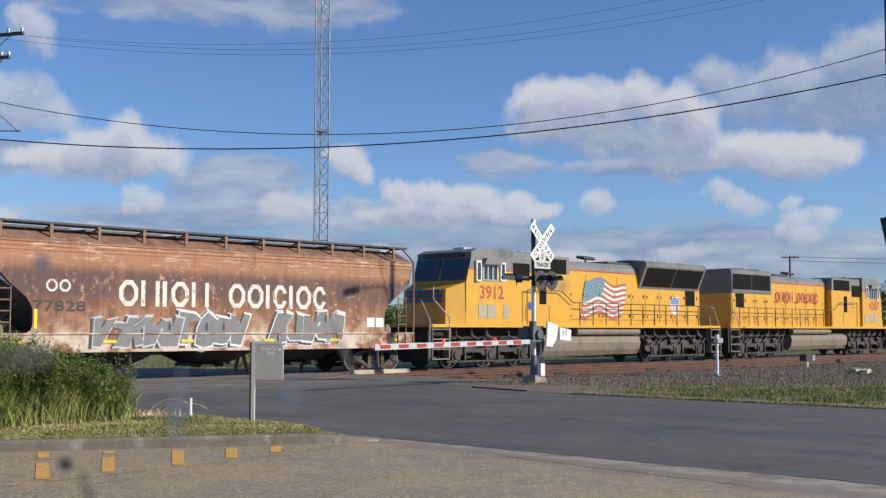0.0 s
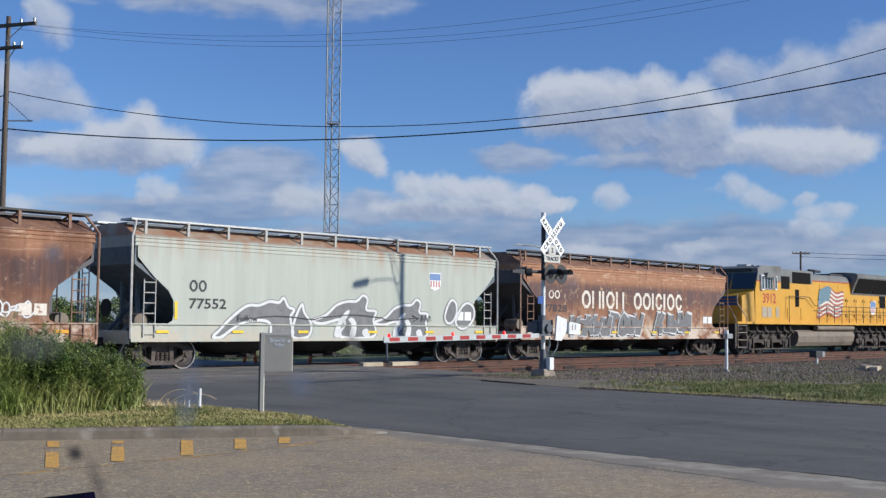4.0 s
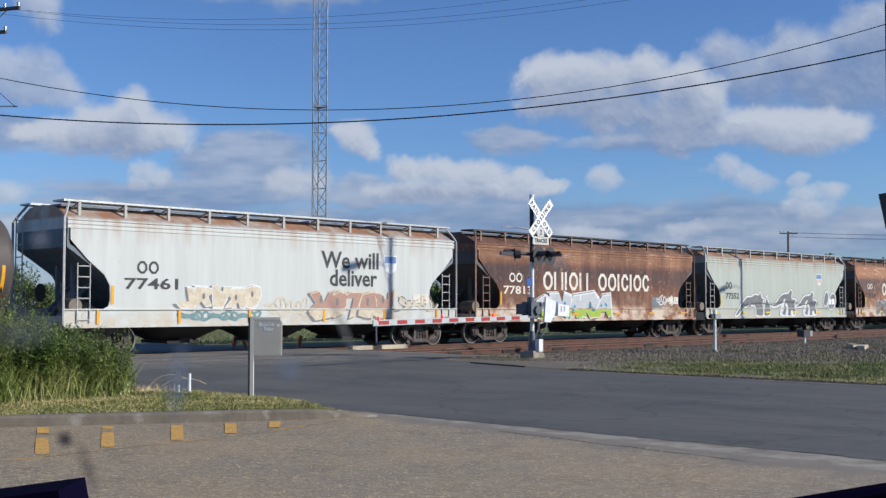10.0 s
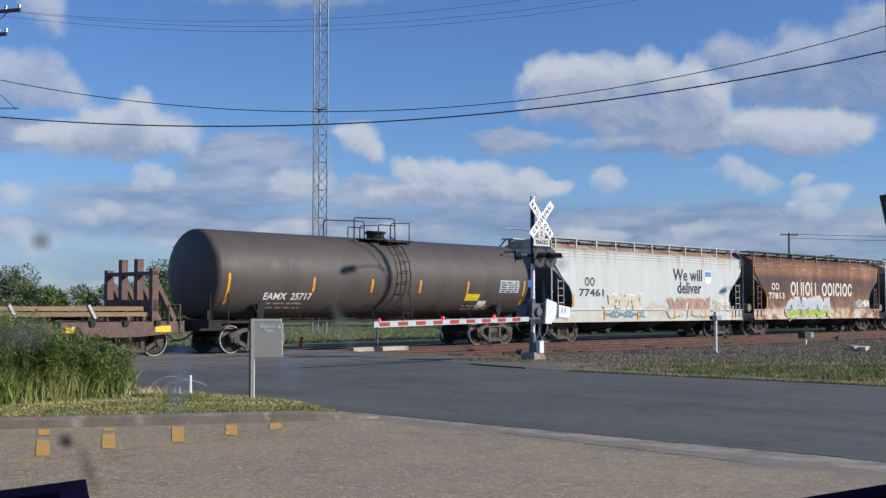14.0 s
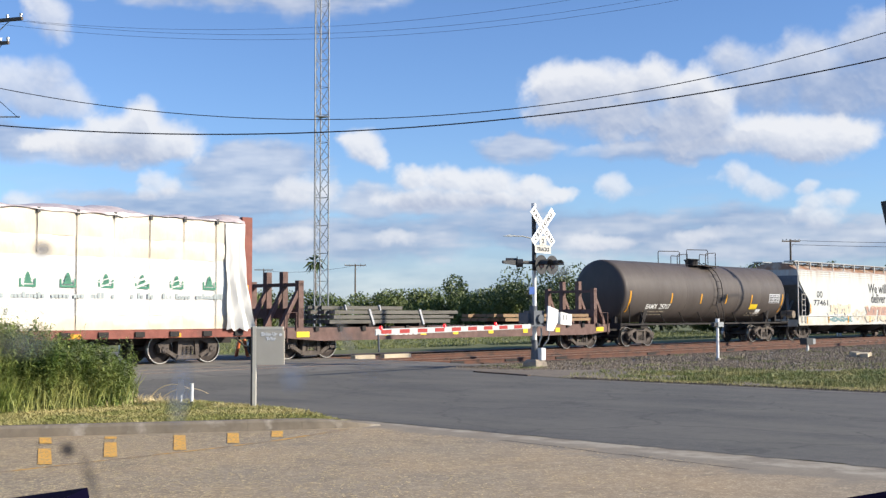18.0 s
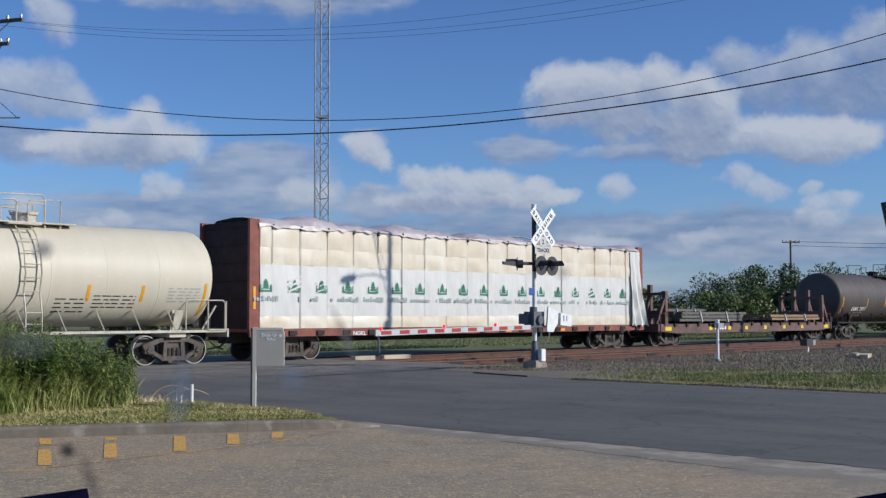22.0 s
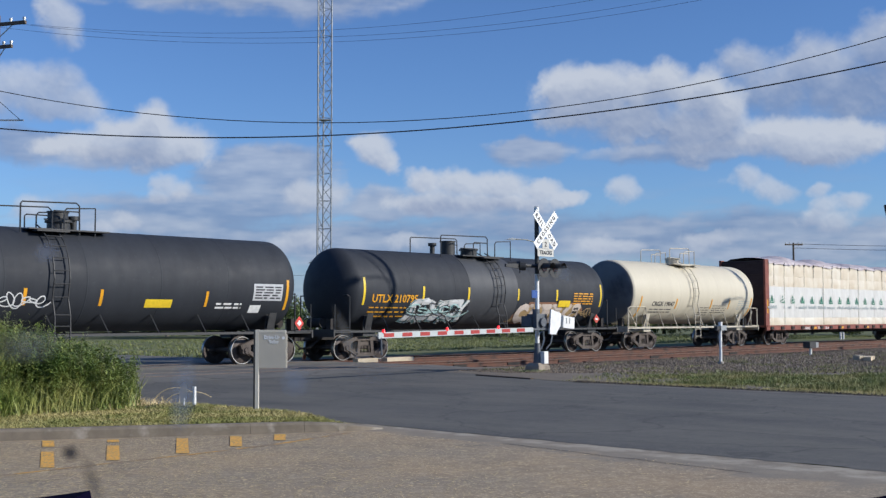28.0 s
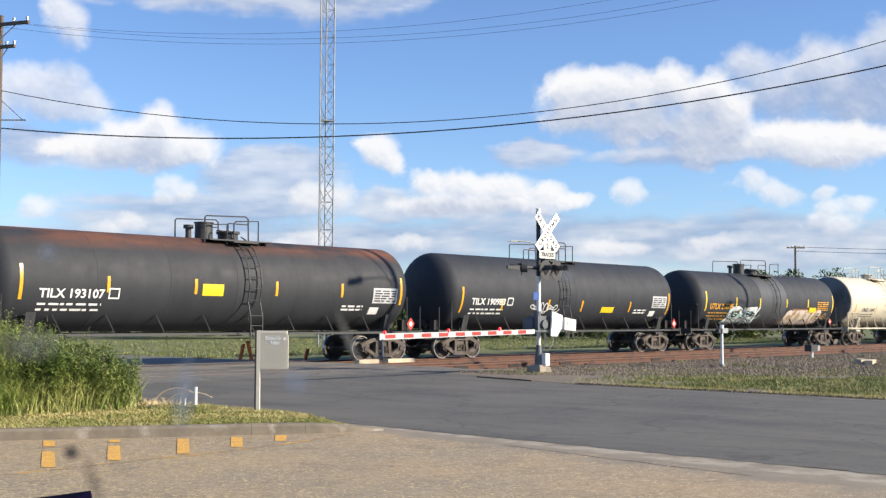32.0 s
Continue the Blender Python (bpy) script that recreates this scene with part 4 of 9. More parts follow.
        part("hopper_outlet", g, DARK, car, "dark discharge hopper")
    return car, Skin(1.553)


def tank_car(name, label, s, paint, radius, zc, shell, trucks, reach, lad, plat, stripes, stripe_mat, frame_paint, dome=0.76, grown=0.15, dished=False, drop=(0.0, 0.0), head=None):
    """shell: half length of the barrel, grown at its rear end; reach: half length over the end sills."""
    car = new_car(name, label, "tank car", s)
    prof = [(shell - 0.04 + dome * math.sin(a), radius * math.cos(a)) for a in [math.pi / 2 * k / 12 for k in range(13)]]
    if dished:
        prof = [(shell, radius), (shell + 0.1, radius - 0.015), (shell + 0.15, radius - 0.06)] + [(shell + 0.15 + 0.3 * (1 - (r / radius) ** 2), r) for r in [radius * (0.94 - 0.157 * k) for k in range(7)]]
    prof[-1] = (prof[-1][0], 0.002)
    seams = [(-shell + 2 * shell * k / 6, radius) for k in range(7)]
    body = Geo().lathe([(-x - grown, r) for x, r in reversed(prof)] + seams[1:-1] + prof, zc, 56)
    part("barrel", body, paint, car)
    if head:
        # dark cap: the rear end's shade is in its colour
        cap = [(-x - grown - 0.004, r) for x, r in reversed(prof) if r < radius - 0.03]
        part("tank_head", Geo().lathe(cap, zc, 56), head, car, "tank end with its shade put into a dark slate colour")
    g = Geo()
    for k in range(1, 6):
        x = -shell + 2 * shell * k / 6
        g.lathe([(x - 0.02, radius), (x - 0.01, radius + 0.006), (x + 0.01, radius + 0.006), (x + 0.02, radius)], zc, 48)
    part("weld_seam", g, paint, car)
    part("underframe_rail", Geo().box(-reach, reach, -1.36, -1.3, 1.0, 1.08).box(-reach, reach, 1.3, 1.36, 1.0, 1.08), frame_paint, car, "long side rail")
    for k in range(8):
        x = -shell * 0.8 + 1.6 * shell * k / 7
        if abs(x) > 0.6:
            for y in (-1, 1):
                g = Geo().beam((x, y * 1.33, 1.04), (x - 0.25, y * (radius * 0.78), zc - radius * 0.66), 0.07, 0.03)
                part("rail_bracket", g, frame_paint, car)
    for e in (-1, 1):
        x = e * trucks
        g = Geo().box(x - 0.3, x + 0.3, -1.25, 1.25, 0.86, 1.0)
        for y in (-1, 1):
            g.prism([(x - 0.22, 1.0), (x + 0.22, 1.0), (x + 0.12, 1.75), (x - 0.12, 1.75)], y * 1.12 - 0.02, y * 1.12 + 0.02)
            g.beam((x, y * 1.12, 1.0), (x, y * 1.32, 1.7), 0.3, 0.03)
        part("saddle", g, frame_paint, car, "tank saddle on the bolster")
        part("stub_sill", Geo().box(min(x - e * 0.6, e * reach), max(x - e * 0.6, e * reach), -0.22, 0.22, 0.74, 1.05), DARK, car)
        part("end_platform", Geo().box(min(e * reach, e * (reach - 0.75)), max(e * reach, e * (reach - 0.75)), -1.4, 1.4, 1.06, 1.1).box(e * reach - 0.03, e * reach + 0.03, -1.4, 1.4, 0.85, 1.12), frame_paint, car)
        for y in (-1.36, 1.36):
            g = Geo()
            g.tube([(e * (reach - 0.75), y, 1.1), (e * (reach - 0.75), y, 2.28), (e * (reach - 0.7), y * 0.96, 2.34), (e * (reach - 0.7), y * 0.3, 2.34)], 0.025, 6)
            part("end_handrail", g, frame_paint, car)
            part("grab_iron", Geo().tube([(e * (reach - 0.05), y, 1.1), (e * (reach - 0.05), y, 2.0)], 0.02, 6), frame_paint, car)
        coupler(car, e * (reach - 0.1), e)
        part("brake_gear", Geo().tube([(e * (reach - 0.5), -0.2, 1.35), (e * (reach - 0.5), 0.5, 1.35)], 0.18, 10).box(e * (reach - 0.4) - 0.1, e * (reach - 0.4) + 0.1, -0.85, -0.6, 1.1, 1.5), DARK, car)
        bogie(car, x)
    # side ladder that follows the barrel up to the platform
    g = Geo()
    for dx in (-0.24, 0.24):
        pts = [(lad + dx, -radius - 0.22, 0.5 if frame_paint is CREAM else 0.75), (lad + dx, -radius - 0.2, 1.6)]
        pts += [(lad + dx, -(radius + 0.16) * math.cos(a), zc + (radius + 0.16) * math.sin(a)) for a in [radians(d) for d in (-20, 0, 20, 40, 58, 72)]]
        g.tube(pts, 0.024, 5)
    for d in range(-18, 72, 13):
        a = radians(d)
        y, z = -(radius + 0.16) * math.cos(a), zc + (radius + 0.16) * math.sin(a)
        g.tube([(lad - 0.24, y, z), (lad + 0.24, y, z)], 0.017, 5)
    for z in (0.6, 0.95, 1.3, 1.62):
        g.tube([(lad - 0.24, -radius - 0.21, z), (lad + 0.24, -radius - 0.21, z)], 0.017, 5)
    part("ladder", g, frame_paint, car, "side ladder curving over the tank")
    # top platform with hand rails and manway
    p0, p1 = plat
    top = zc + radius
    mid = (p0 + p1) / 2 + 0.35
    part("platform", Geo().box(mid - 1.3, mid + 1.25, -0.95, 0.95, top - 0.1, top - 0.06).box(lad - 0.5, lad + 0.5, -1.15, -0.85, top - 0.16, top - 0.12), frame_paint, car, "grating round the manway")
    g = Geo()
    for y in (-0.85, 0.85):
        g.tube([(p0, y, top - 0.2), (p0, y, top + 0.62), (p0 + 0.05, y, top + 0.68), (mid + 0.2, y, top + 0.74), (mid + 0.3, y, top + 0.66), (mid + 0.32, y, top - 0.2)], 0.024, 6)
        g.tube([(mid - 0.55, y, top - 0.2), (mid - 0.55, y, top + 0.42), (mid - 0.5, y, top + 0.48), (mid + 0.3, y, top + 0.48)], 0.022, 6)
        g.tube([(p1 - 1.0, y, top - 0.2), (p1 - 1.0, y, top + 0.48), (p1 - 0.92, y, top + 0.56), (p1, y, top + 0.62), (p1, y, top - 0.2)], 0.024, 6)
    part("platform_rail", g, frame_paint, car, "bent hand rails on top")
    part("manway", Geo().tube([(mid + 0.1, 0, top - 0.1), (mid + 0.1, 0, top + 0.2)], 0.34, 16).tube([(mid + 0.1, 0, top + 0.2), (mid + 0.1, 0, top + 0.27)], 0.4, 16).box(mid - 0.35, mid + 0.55, -0.05, 0.05, top + 0.27, top + 0.31), frame_paint, car, "bolted manway lid")
    skin = Skin(radius=radius, zc=zc)
    for i, x in enumerate(stripes):
        last = i in (0, len(stripes) - 1)
        low, high = (zc - 0.6 - drop[0], zc + 0.4 - drop[0]) if last else (zc - 0.36 - drop[1], zc + 0.12 - drop[1])
        part("reflective_stripe", skin.rect(Geo(), x - 0.05, x + 0.05, low, high, 0.006), stripe_mat, car, "amber reflective stripe")
    return car, skin


def fitting(car, x, top, kind):
    """Valve housings beside the manway."""
    if kind == "drum":
        g = Geo().tube([(x, 0, top - 0.1), (x, 0, top + 0.5)], 0.3, 16).tube([(x, 0, top + 0.5), (x, 0, top + 0.54)], 0.33, 16)
    else:
        g = Geo().tube([(x, 0, top - 0.1), (x, 0, top + 0.32)], 0.1, 10).tube([(x, 0, top + 0.3), (x, 0, top + 0.42)], 0.17, 10)
    part("valve_housing", g, BLACK_STEEL, car, "round valve housing")


def small_print(skin, geo, x, z, w, lines=2, h=0.06, gap=0.12, seed=1):
    """Unreadable print as rows of short bars."""
    rnd = random.Random(seed)
    for i in range(lines):
        a = x
        while a < x + w:
            b = min(a + rnd.uniform(0.12, 0.4), x + w)
            skin.rect(geo, a, b, z - i * gap, z - i * gap + h, 0.007)
            a = b + rnd.uniform(0.04, 0.12)
    return geo


# locomotives
def loco_bogie(car, x):
    if "loco" not in BOGIE_MESH:
        g = Geo()
        for s in (-1, 1):
            y = s * 1.12
            g.prism([(-2.75, 0.62), (-2.6, 0.5), (-1.7, 0.5), (-1.5, 0.62), (-0.55, 0.62), (-0.4, 0.5), (0.4, 0.5), (0.55, 0.62), (1.5, 0.62), (1.7, 0.5), (2.6, 0.5), (2.75, 0.62), (2.75, 0.95), (2.3, 1.0), (1.3, 0.9), (0.8, 1.05), (-0.8, 1.05), (-1.3, 0.9), (-2.3, 1.0), (-2.75, 0.95)], y - 0.08, y + 0.08)
            for wx in (-2.05, 0, 2.05):
                g.box(wx - 0.24, wx + 0.24, y - 0.14, y + 0.14, 0.34, 0.74)
                g.tube([(wx, y - 0.12, 0.53), (wx, y + s * 0.2, 0.53)], 0.16, 10)
                for dx in (-0.3, 0.3):
                    g.tube([(wx + dx, y, 0.66), (wx + dx, y, 1.2)], 0.09, 8)
                g.tube([(wx - 0.75, y + s * 0.14, 0.95), (wx - 0.3, y + s * 0.14, 0.95)], 0.12, 8)
                g.beam((wx + 0.52, y + s * 0.1, 0.9), (wx + 0.52, y + s * 0.1, 0.32), 0.09, 0.12)
                g.tube([(wx + 0.2, y + s * 0.16, 0.85), (wx + 0.55, y + s * 0.2, 1.1)], 0.05, 6)
            g.tube([(-2.6, y + s * 0.12, 0.27), (2.6, y + s * 0.12, 0.27)], 0.04, 6)
        g.box(-2.4, 2.4, -1.0, 1.0, 0.62, 0.95)
        BOGIE_MESH["loco"] = g.mesh("bogie")
        BOGIE_MESH["loco"].materials.append(LOCO_TRUCK)
    b = part("bogie", BOGIE_MESH["loco"], GRIME, car, "grimy three-axle bogie", pose(x, 0, 0))
    for wx in (-2.05, 0, 2.05):
        w = part("wheelset", wheelset_mesh(0.533), WHEEL, b, "steel wheels on an axle", pose(wx, 0, 0.533))
        WHEELSETS.append((w, 0.533))


def locomotive(name, label, s, facing, flared):
    """Nose towards -x when facing is -1. Built along its own axis and mirrored by facing."""
    car = new_car(name, label, "locomotive", s)
    F = -facing

    def X(x):
        return x * F

    def span(g, x0, x1, *r):
        a, b = sorted((X(x0), X(x1)))
        return g.box(a, b, *r)

    def prism(g, poly, a0, a1):
        pts = [(X(x), z) for x, z in poly]
        return g.prism(pts if F > 0 else pts[::-1], a0, a1)

    part("frame", span(span(Geo(), -10.9, 10.9, -1.02, 1.02, 1.36, 1.62), -10.9, 10.9, -0.9, 0.9, 1.15, 1.36), DARK, car, "dark underframe")
    part("walkway", span(Geo(), -10.8, 10.8, -1.56, 1.56, 1.62, 1.74), YELLOW_LOCO, car, "yellow walkway edge")
    # cab
    part("cab", prism(Geo(), [(-8.78, 1.74), (-8.78, 3.42), (-8.62, 3.95), (-5.9, 3.95), (-5.9, 1.74)], -1.5, 1.5), YELLOW_LOCO, car, "yellow cab")
    nose = Geo()
    rim = [(-9.66, 1.74, 1.2), (-9.6, 3.12, 1.15), (-8.76, 3.42, 1.46), (-8.76, 1.74, 1.5)]
    nose.add([(X(x), sd * w, z) for sd in (-1, 1) for x, z, w in rim], [(0, 1, 2, 3), (7, 6, 5, 4), (0, 4, 5, 1), (1, 5, 6, 2)] if F > 0 else [(3, 2, 1, 0), (4, 5, 6, 7), (1, 5, 4, 0), (2, 6, 5, 1)])
    part("nose", nose, YELLOW_LOCO, car, "tapered yellow nose")
    part("cab_roof", prism(Geo(), [(-8.62, 3.95), (-8.46, 4.48), (-8.5, 4.62), (-8.1, 4.78), (-5.9, 4.82), (-5.9, 3.95)], -1.5, 1.5), GREY_LOCO, car, "grey cab roof")
    for y in (-0.75, 0.75):
        g = Geo()
        a = [Vector((X(-8.775), y - 0.68, 3.5)), Vector((X(-8.775), y + 0.68, 3.5)), Vector((X(-8.5), y + 0.68, 4.36)), Vector((X(-8.5), y - 0.68, 4.36))]
        d = Vector((X(-0.03) if F > 0 else 0.03, 0, 0.01))
        g.add([p for p in a] + [p + d for p in a], [(0, 1, 2, 3), (7, 6, 5, 4), (0, 4, 5, 1), (1, 5, 6, 2), (2, 6, 7, 3), (3, 7, 4, 0)])
        part("windscreen", g, GLASS, car, "dark windscreen")
    part("number_board", span(Geo(), -8.56, -8.42, -1.1, 1.1, 4.46, 4.64), BLACK, car)
    part("cab_window", span(Geo(), -7.78, -6.91, -1.515, -1.49, 3.55, 4.1), GLASS, car)
    g = Geo()
    for x in (-7.78, -7.5, -7.2, -6.91):
        span(g, x - 0.04, x + 0.04, -1.54, -1.5, 3.52, 4.13)
    span(g, -7.82, -6.87, -1.54, -1.5, 3.5, 3.55)
    span(g, -7.82, -6.87, -1.6, -1.5, 4.1, 4.16)
    part("window_frame", g, GALV, car, "pale window frames")
    for x0, x1, yy, z0, z1 in ((-8.26, -7.95, -1.6, 3.45, 4.28), (-6.73, -6.42, -1.56, 3.5, 4.26)):
        wing = part("wing_window", span(Geo(), x0, x1, yy, -1.5, z0, z1), WHITE, car, "white window wing")
        part("wing_glass", span(Geo(), x0 + 0.06, x1 - 0.06, yy - 0.01, yy, z0 + 0.07, z1 - 0.07), GLASS, wing)
    part("sunshade", prism(Geo(), [(-7.9, 4.14), (-6.8, 4.14), (-6.95, 4.4), (-7.75, 4.4)], -1.72, -1.5), GREY_LOCO, car, "grey sunshade over the cab window")
    # nose stripes, steps and anticlimber
    g = Geo()
    for z in (2.62, 2.8, 2.98):
        span(g, -9.7, -9.58, -0.95, 0.95, z, z + 0.11)
    part("nose_stripes", g, BLUE, car, "blue wing marks on the nose")
    for x0, x1 in ((-8.06, -7.57), (-7.5, -6.99), (-6.53, -6.17)):
        part("nose_grille", span(Geo(), x0, x1, -1.515, -1.49, 2.0, 2.55), SAND, car, "louvred side grille")
    part("pilot", span(span(Geo(), -10.95, -10.75, -1.5, 1.5, 0.35, 1.5), -10.9, -9.5, -1.4, 1.4, 1.3, 1.62), DARK, car)
    part("rear_pilot", span(Geo(), 10.75, 10.95, -1.5, 1.5, 0.35, 1.62), DARK, car)
    for i, x in enumerate((-9.1, -8.2, -7.3, -5.9, -5.1, -4.4, 4.2, 5.0, 6.1, 7.2, 8.0, 9.0)):
        part("air_line", Geo().tube([(X(x), -1.2, 1.62), (X(x), -1.25, 1.3), (X(x + 0.35), -1.25, 1.16)], 0.05 + 0.02 * (i % 3), 8), LOCO_TRUCK, car, "grimy pipe under the walkway")
    for x0, sg in ((-10.3, 1), (10.3, -1)):
        g = Geo()
        for i in range(4):
            span(g, x0 - 0.45, x0 + 0.45, -1.58, -1.25, 0.38 + i * 0.38, 0.42 + i * 0.38)
        span(g, x0 - 0.48, x0 - 0.45, -1.58, -1.25, 0.36, 1.7)
        span(g, x0 + 0.45, x0 + 0.48, -1.58, -1.25, 0.36, 1.7)
        part("step_well", g, GRIME, car)
    # hood
    hood = [(-5.9, 1.74), (-5.9, 4.2), (9.7, 4.2), (9.7, 1.74)]
    part("hood", prism(Geo(), hood, -0.98, 0.98), YELLOW_LOCO, car, "long yellow engine hood")
    roof = [(-0.98, 4.2), (-0.95, 4.42), (-0.75, 4.6), (0.75, 4.6), (0.95, 4.42), (0.98, 4.2)]
    a, b = sorted((X(-5.9), X(9.7)))
    part("hood_roof", Geo().prism(roof, a, b, "x"), GREY_LOCO, car, "grey rounded hood roof")
    part("inverter_box", span(Geo(), -5.9, -1.8, -1.35, 1.35, 1.74, 3.95), YELLOW_LOCO, car)
    part("blower_housing", span(Geo(), -5.88, -1.85, -1.36, 1.36, 3.95, 4.7), GREY_LOCO, car)
    part("air_intake", span(span(Geo(), -4.3, -2.1, -1.385, -1.36, 3.95, 4.58), -5.86, -4.64, -1.38, -1.36, 3.6, 4.3), SCREEN, car, "dark intake screen")
    part("red_stripe", span(span(Geo(), -1.85, 9.7, -1.006, -0.98, 4.17, 4.22), -8.6, -5.9, -1.51, -1.49, 3.92, 3.98), RED_LOCO, car, "red line below the grey roof")
    # radiator section
    r0, r1 = (4.1, 9.6) if flared else (5.2, 9.72)
    out = 1.45 if flared else 1.04
    prof = [(-0.99, 3.5), (-out, 4.58 if flared else 3.65), (-out, 4.72), (-out + 0.12, 4.82), (out - 0.12, 4.82), (out, 4.72), (out, 4.58 if flared else 3.65), (0.99, 3.5)]
    a, b = sorted((X(r0), X(r1)))
    part("radiator_box", Geo().prism(prof, a, b, "x"), GREY_LOCO, car, "radiator housing")
    z0, z1 = (3.45, 4.42) if flared else (3.5, 4.3)
    half = (r1 - r0 - 0.5) / 2
    for k in range(2):
        x0 = r0 + 0.2 + k * (half + 0.1)
        if flared:
            g = Geo()
            slant = lambda z: -(1.0 + 0.46 * (z - 3.5) / 1.08) - 0.02
            g.add([(X(x), slant(z), z) for x, z in ((x0, 3.62), (x0 + half, 3.62), (x0 + half, 4.5), (x0, 4.5))], [(0, 1, 2, 3)])
        else:
            g = span(Geo(), x0, x0 + half, -out - 0.03, -out, 3.72, 4.55)
        part("radiator_screen", g, SCREEN, car, "black radiator screen")
    g = Geo()
    for k in range(3 if flared else 2):
        c = r0 + 0.9 + k * 1.75
        g.tube([(X(c), 0, 4.8), (X(c), 0, 4.9)], 0.72, 18)
    part("roof_fan", g, BLACK_STEEL, car, "roof fan housings")
    part("exhaust_stack", span(Geo(), 2.2, 4.0, -0.55, 0.55, 4.58, 4.74), BLACK_STEEL, car)
    g = Geo().tube([(X(1.2), 0.0, 4.58), (X(1.2), 0.0, 4.84)], 0.05, 6)
    for k in (-1, 0, 1):
        g.tube([(X(1.2) - 0.4, k * 0.16, 4.88 + 0.03 * k), (X(1.2) + 0.45, k * 0.16, 4.88 + 0.03 * k)], 0.075, 8)
    part("horn", g, BLACK_STEEL, car, "black air horns")
    g = Geo()
    for x, w in ((-7.7, 0.5), (-6.9, 0.3), (-6.3, 0.25)):
        span(g, x, x + w, -0.4, 0.2, 4.76, 4.9)
    part("roof_gear", g, GALV, car, "aerials and roof gear")
    # hood doors
    g, knob = Geo(), Geo()
    n = 9
    for i in range(n):
        x0 = -1.4 + i * 1.22
        part("hood_door", span(Geo(), x0, x0 + 1.16, -1.0, -0.98, 1.85, 3.3), YELLOW_LOCO, car)
        for zz in (2.1, 3.05):
            span(knob, x0 + 1.0, x0 + 1.06, -1.03, -1.0, zz, zz + 0.14)
            span(knob, x0 + 0.1, x0 + 0.14, -1.03, -1.0, zz, zz + 0.1)
        if x0 < r0 - 1.2:
            part("hood_panel", span(Geo(), x0 + 0.05, x0 + 1.1, -0.995, -0.98, 3.4, 4.0), YELLOW_LOCO, car)
    tagged(part("door_latch", knob, BLACK, car), kind="stuff")
    g = Geo()
    span(g, -4.9, -3.4, -1.375, -1.35, 1.9, 2.55)
    span(g, -3.3, -1.8, -1.375, -1.35, 1.9, 2.55)
    part("box_door", g, YELLOW_LOCO, car)
    part("dark_recess", span(Geo(), -3.95, -3.5, -1.37, -1.35, 2.62, 3.6), SCREEN, car)
    part("dark_recess", span(Geo(), 8.31, 9.18, -1.02, -0.98, 2.75, 3.5), SCREEN, car)
    # handrails
    g = Geo()
    for k in range(12):
        x = -1.3 + k * 1.0
        g.tube([(X(x), -1.5, 1.74), (X(x), -1.5, 2.72)], 0.022, 5)
    g.tube([(X(-5.0), -1.52, 3.2), (X(-2.6), -1.52, 3.2), (X(-1.8), -1.5, 2.72), (X(9.9), -1.5, 2.72)], 0.022, 6)
    g.tube([(X(-1.3), -1.5, 2.25), (X(9.9), -1.5, 2.25)], 0.016, 5)
    g.tube([(X(-5.0), -1.52, 1.74), (X(-5.0), -1.52, 3.2)], 0.022, 5)
    part("handrail", g, BLACK_STEEL, car, "thin side hand rails")
    part("grab_rail", Geo().tube([(X(-9.75), -1.5, 0.45), (X(-9.75), -1.52, 1.74), (X(-9.75), -1.5, 2.0), (X(-10.6), -1.45, 2.7), (X(-10.6), -1.45, 3.2)], 0.028, 6), SAND, car, "pale step hand rail")
    part("grab_rail", Geo().tube([(X(-10.85), -1.5, 0.45), (X(-10.85), -1.5, 1.9), (X(-10.85), -1.0, 2.7)], 0.028, 6), SAND, car, "pale step hand rail")
    part("grab_rail", Geo().tube([(X(9.9), -1.5, 2.72), (X(10.2), -1.5, 2.65), (X(10.7), -1.5, 1.85), (X(10.75), -1.5, 0.5)], 0.028, 6), SAND, car, "pale step hand rail")
    part("grab_rail", Geo().tube([(X(9.85), -1.5, 0.5), (X(9.85), -1.5, 1.9), (X(9.95), -1.3, 2.6)], 0.028, 6), SAND, car, "pale step hand rail")
    # tank and trucks
    prof = [(-1.35, 0.62), (-1.2, 0.4), (1.2, 0.4), (1.35, 0.62), (1.42, 0.95), (1.35, 1.2), (1.1, 1.3), (-1.1, 1.3), (-1.35, 1.2), (-1.42, 0.95)]
    a, b = sorted((X(-3.7), X(3.6)))
    part("fuel_tank", Geo().prism(prof, a, b, "x"), GRIME, car, "grimy fuel tank")
    part("air_reservoir", Geo().tube([(X(-1.4), -1.32, 1.44), (X(3.5), -1.32, 1.44)], 0.16, 12), GRIME, car)
    loco_bogie(car, X(-7.05))
    loco_bogie(car, X(7.05))
    coupler(car, X(-10.9), -F)
    coupler(car, X(10.9), F)
    return car, Skin(1.5), X


b1, sk = hopper("covered_hopper", "rust-brown covered hopper car, bleached and sprayed with grey tags", 152.5, RUST_CAR, END_SHADED, WALK_RUST)
g = blocks(sk, Geo(), -4.11, 4.07, 2.22, 3.0, "o21o2 oo1c1oc")
tagged(part("name_lettering", g, LETTER, b1, "worn white name as plain strokes"), kind="stuff")
part("mark_lettering", blocks(sk, Geo(), -6.43, -5.62, 2.6, 2.95, "oo"), LETTER, b1)
letters(sk, b1, [("77828", -6.85, 2.05, 0.42, 1.67)], LETTER_DARK, "worn car number")
piece(sk, b1, -5.1, -2.2, 0.96, 1.85, "alkar", 11, SPRAY_GREY, DARK_SPRAY, SPRAY_SILVER, slant=0.3)
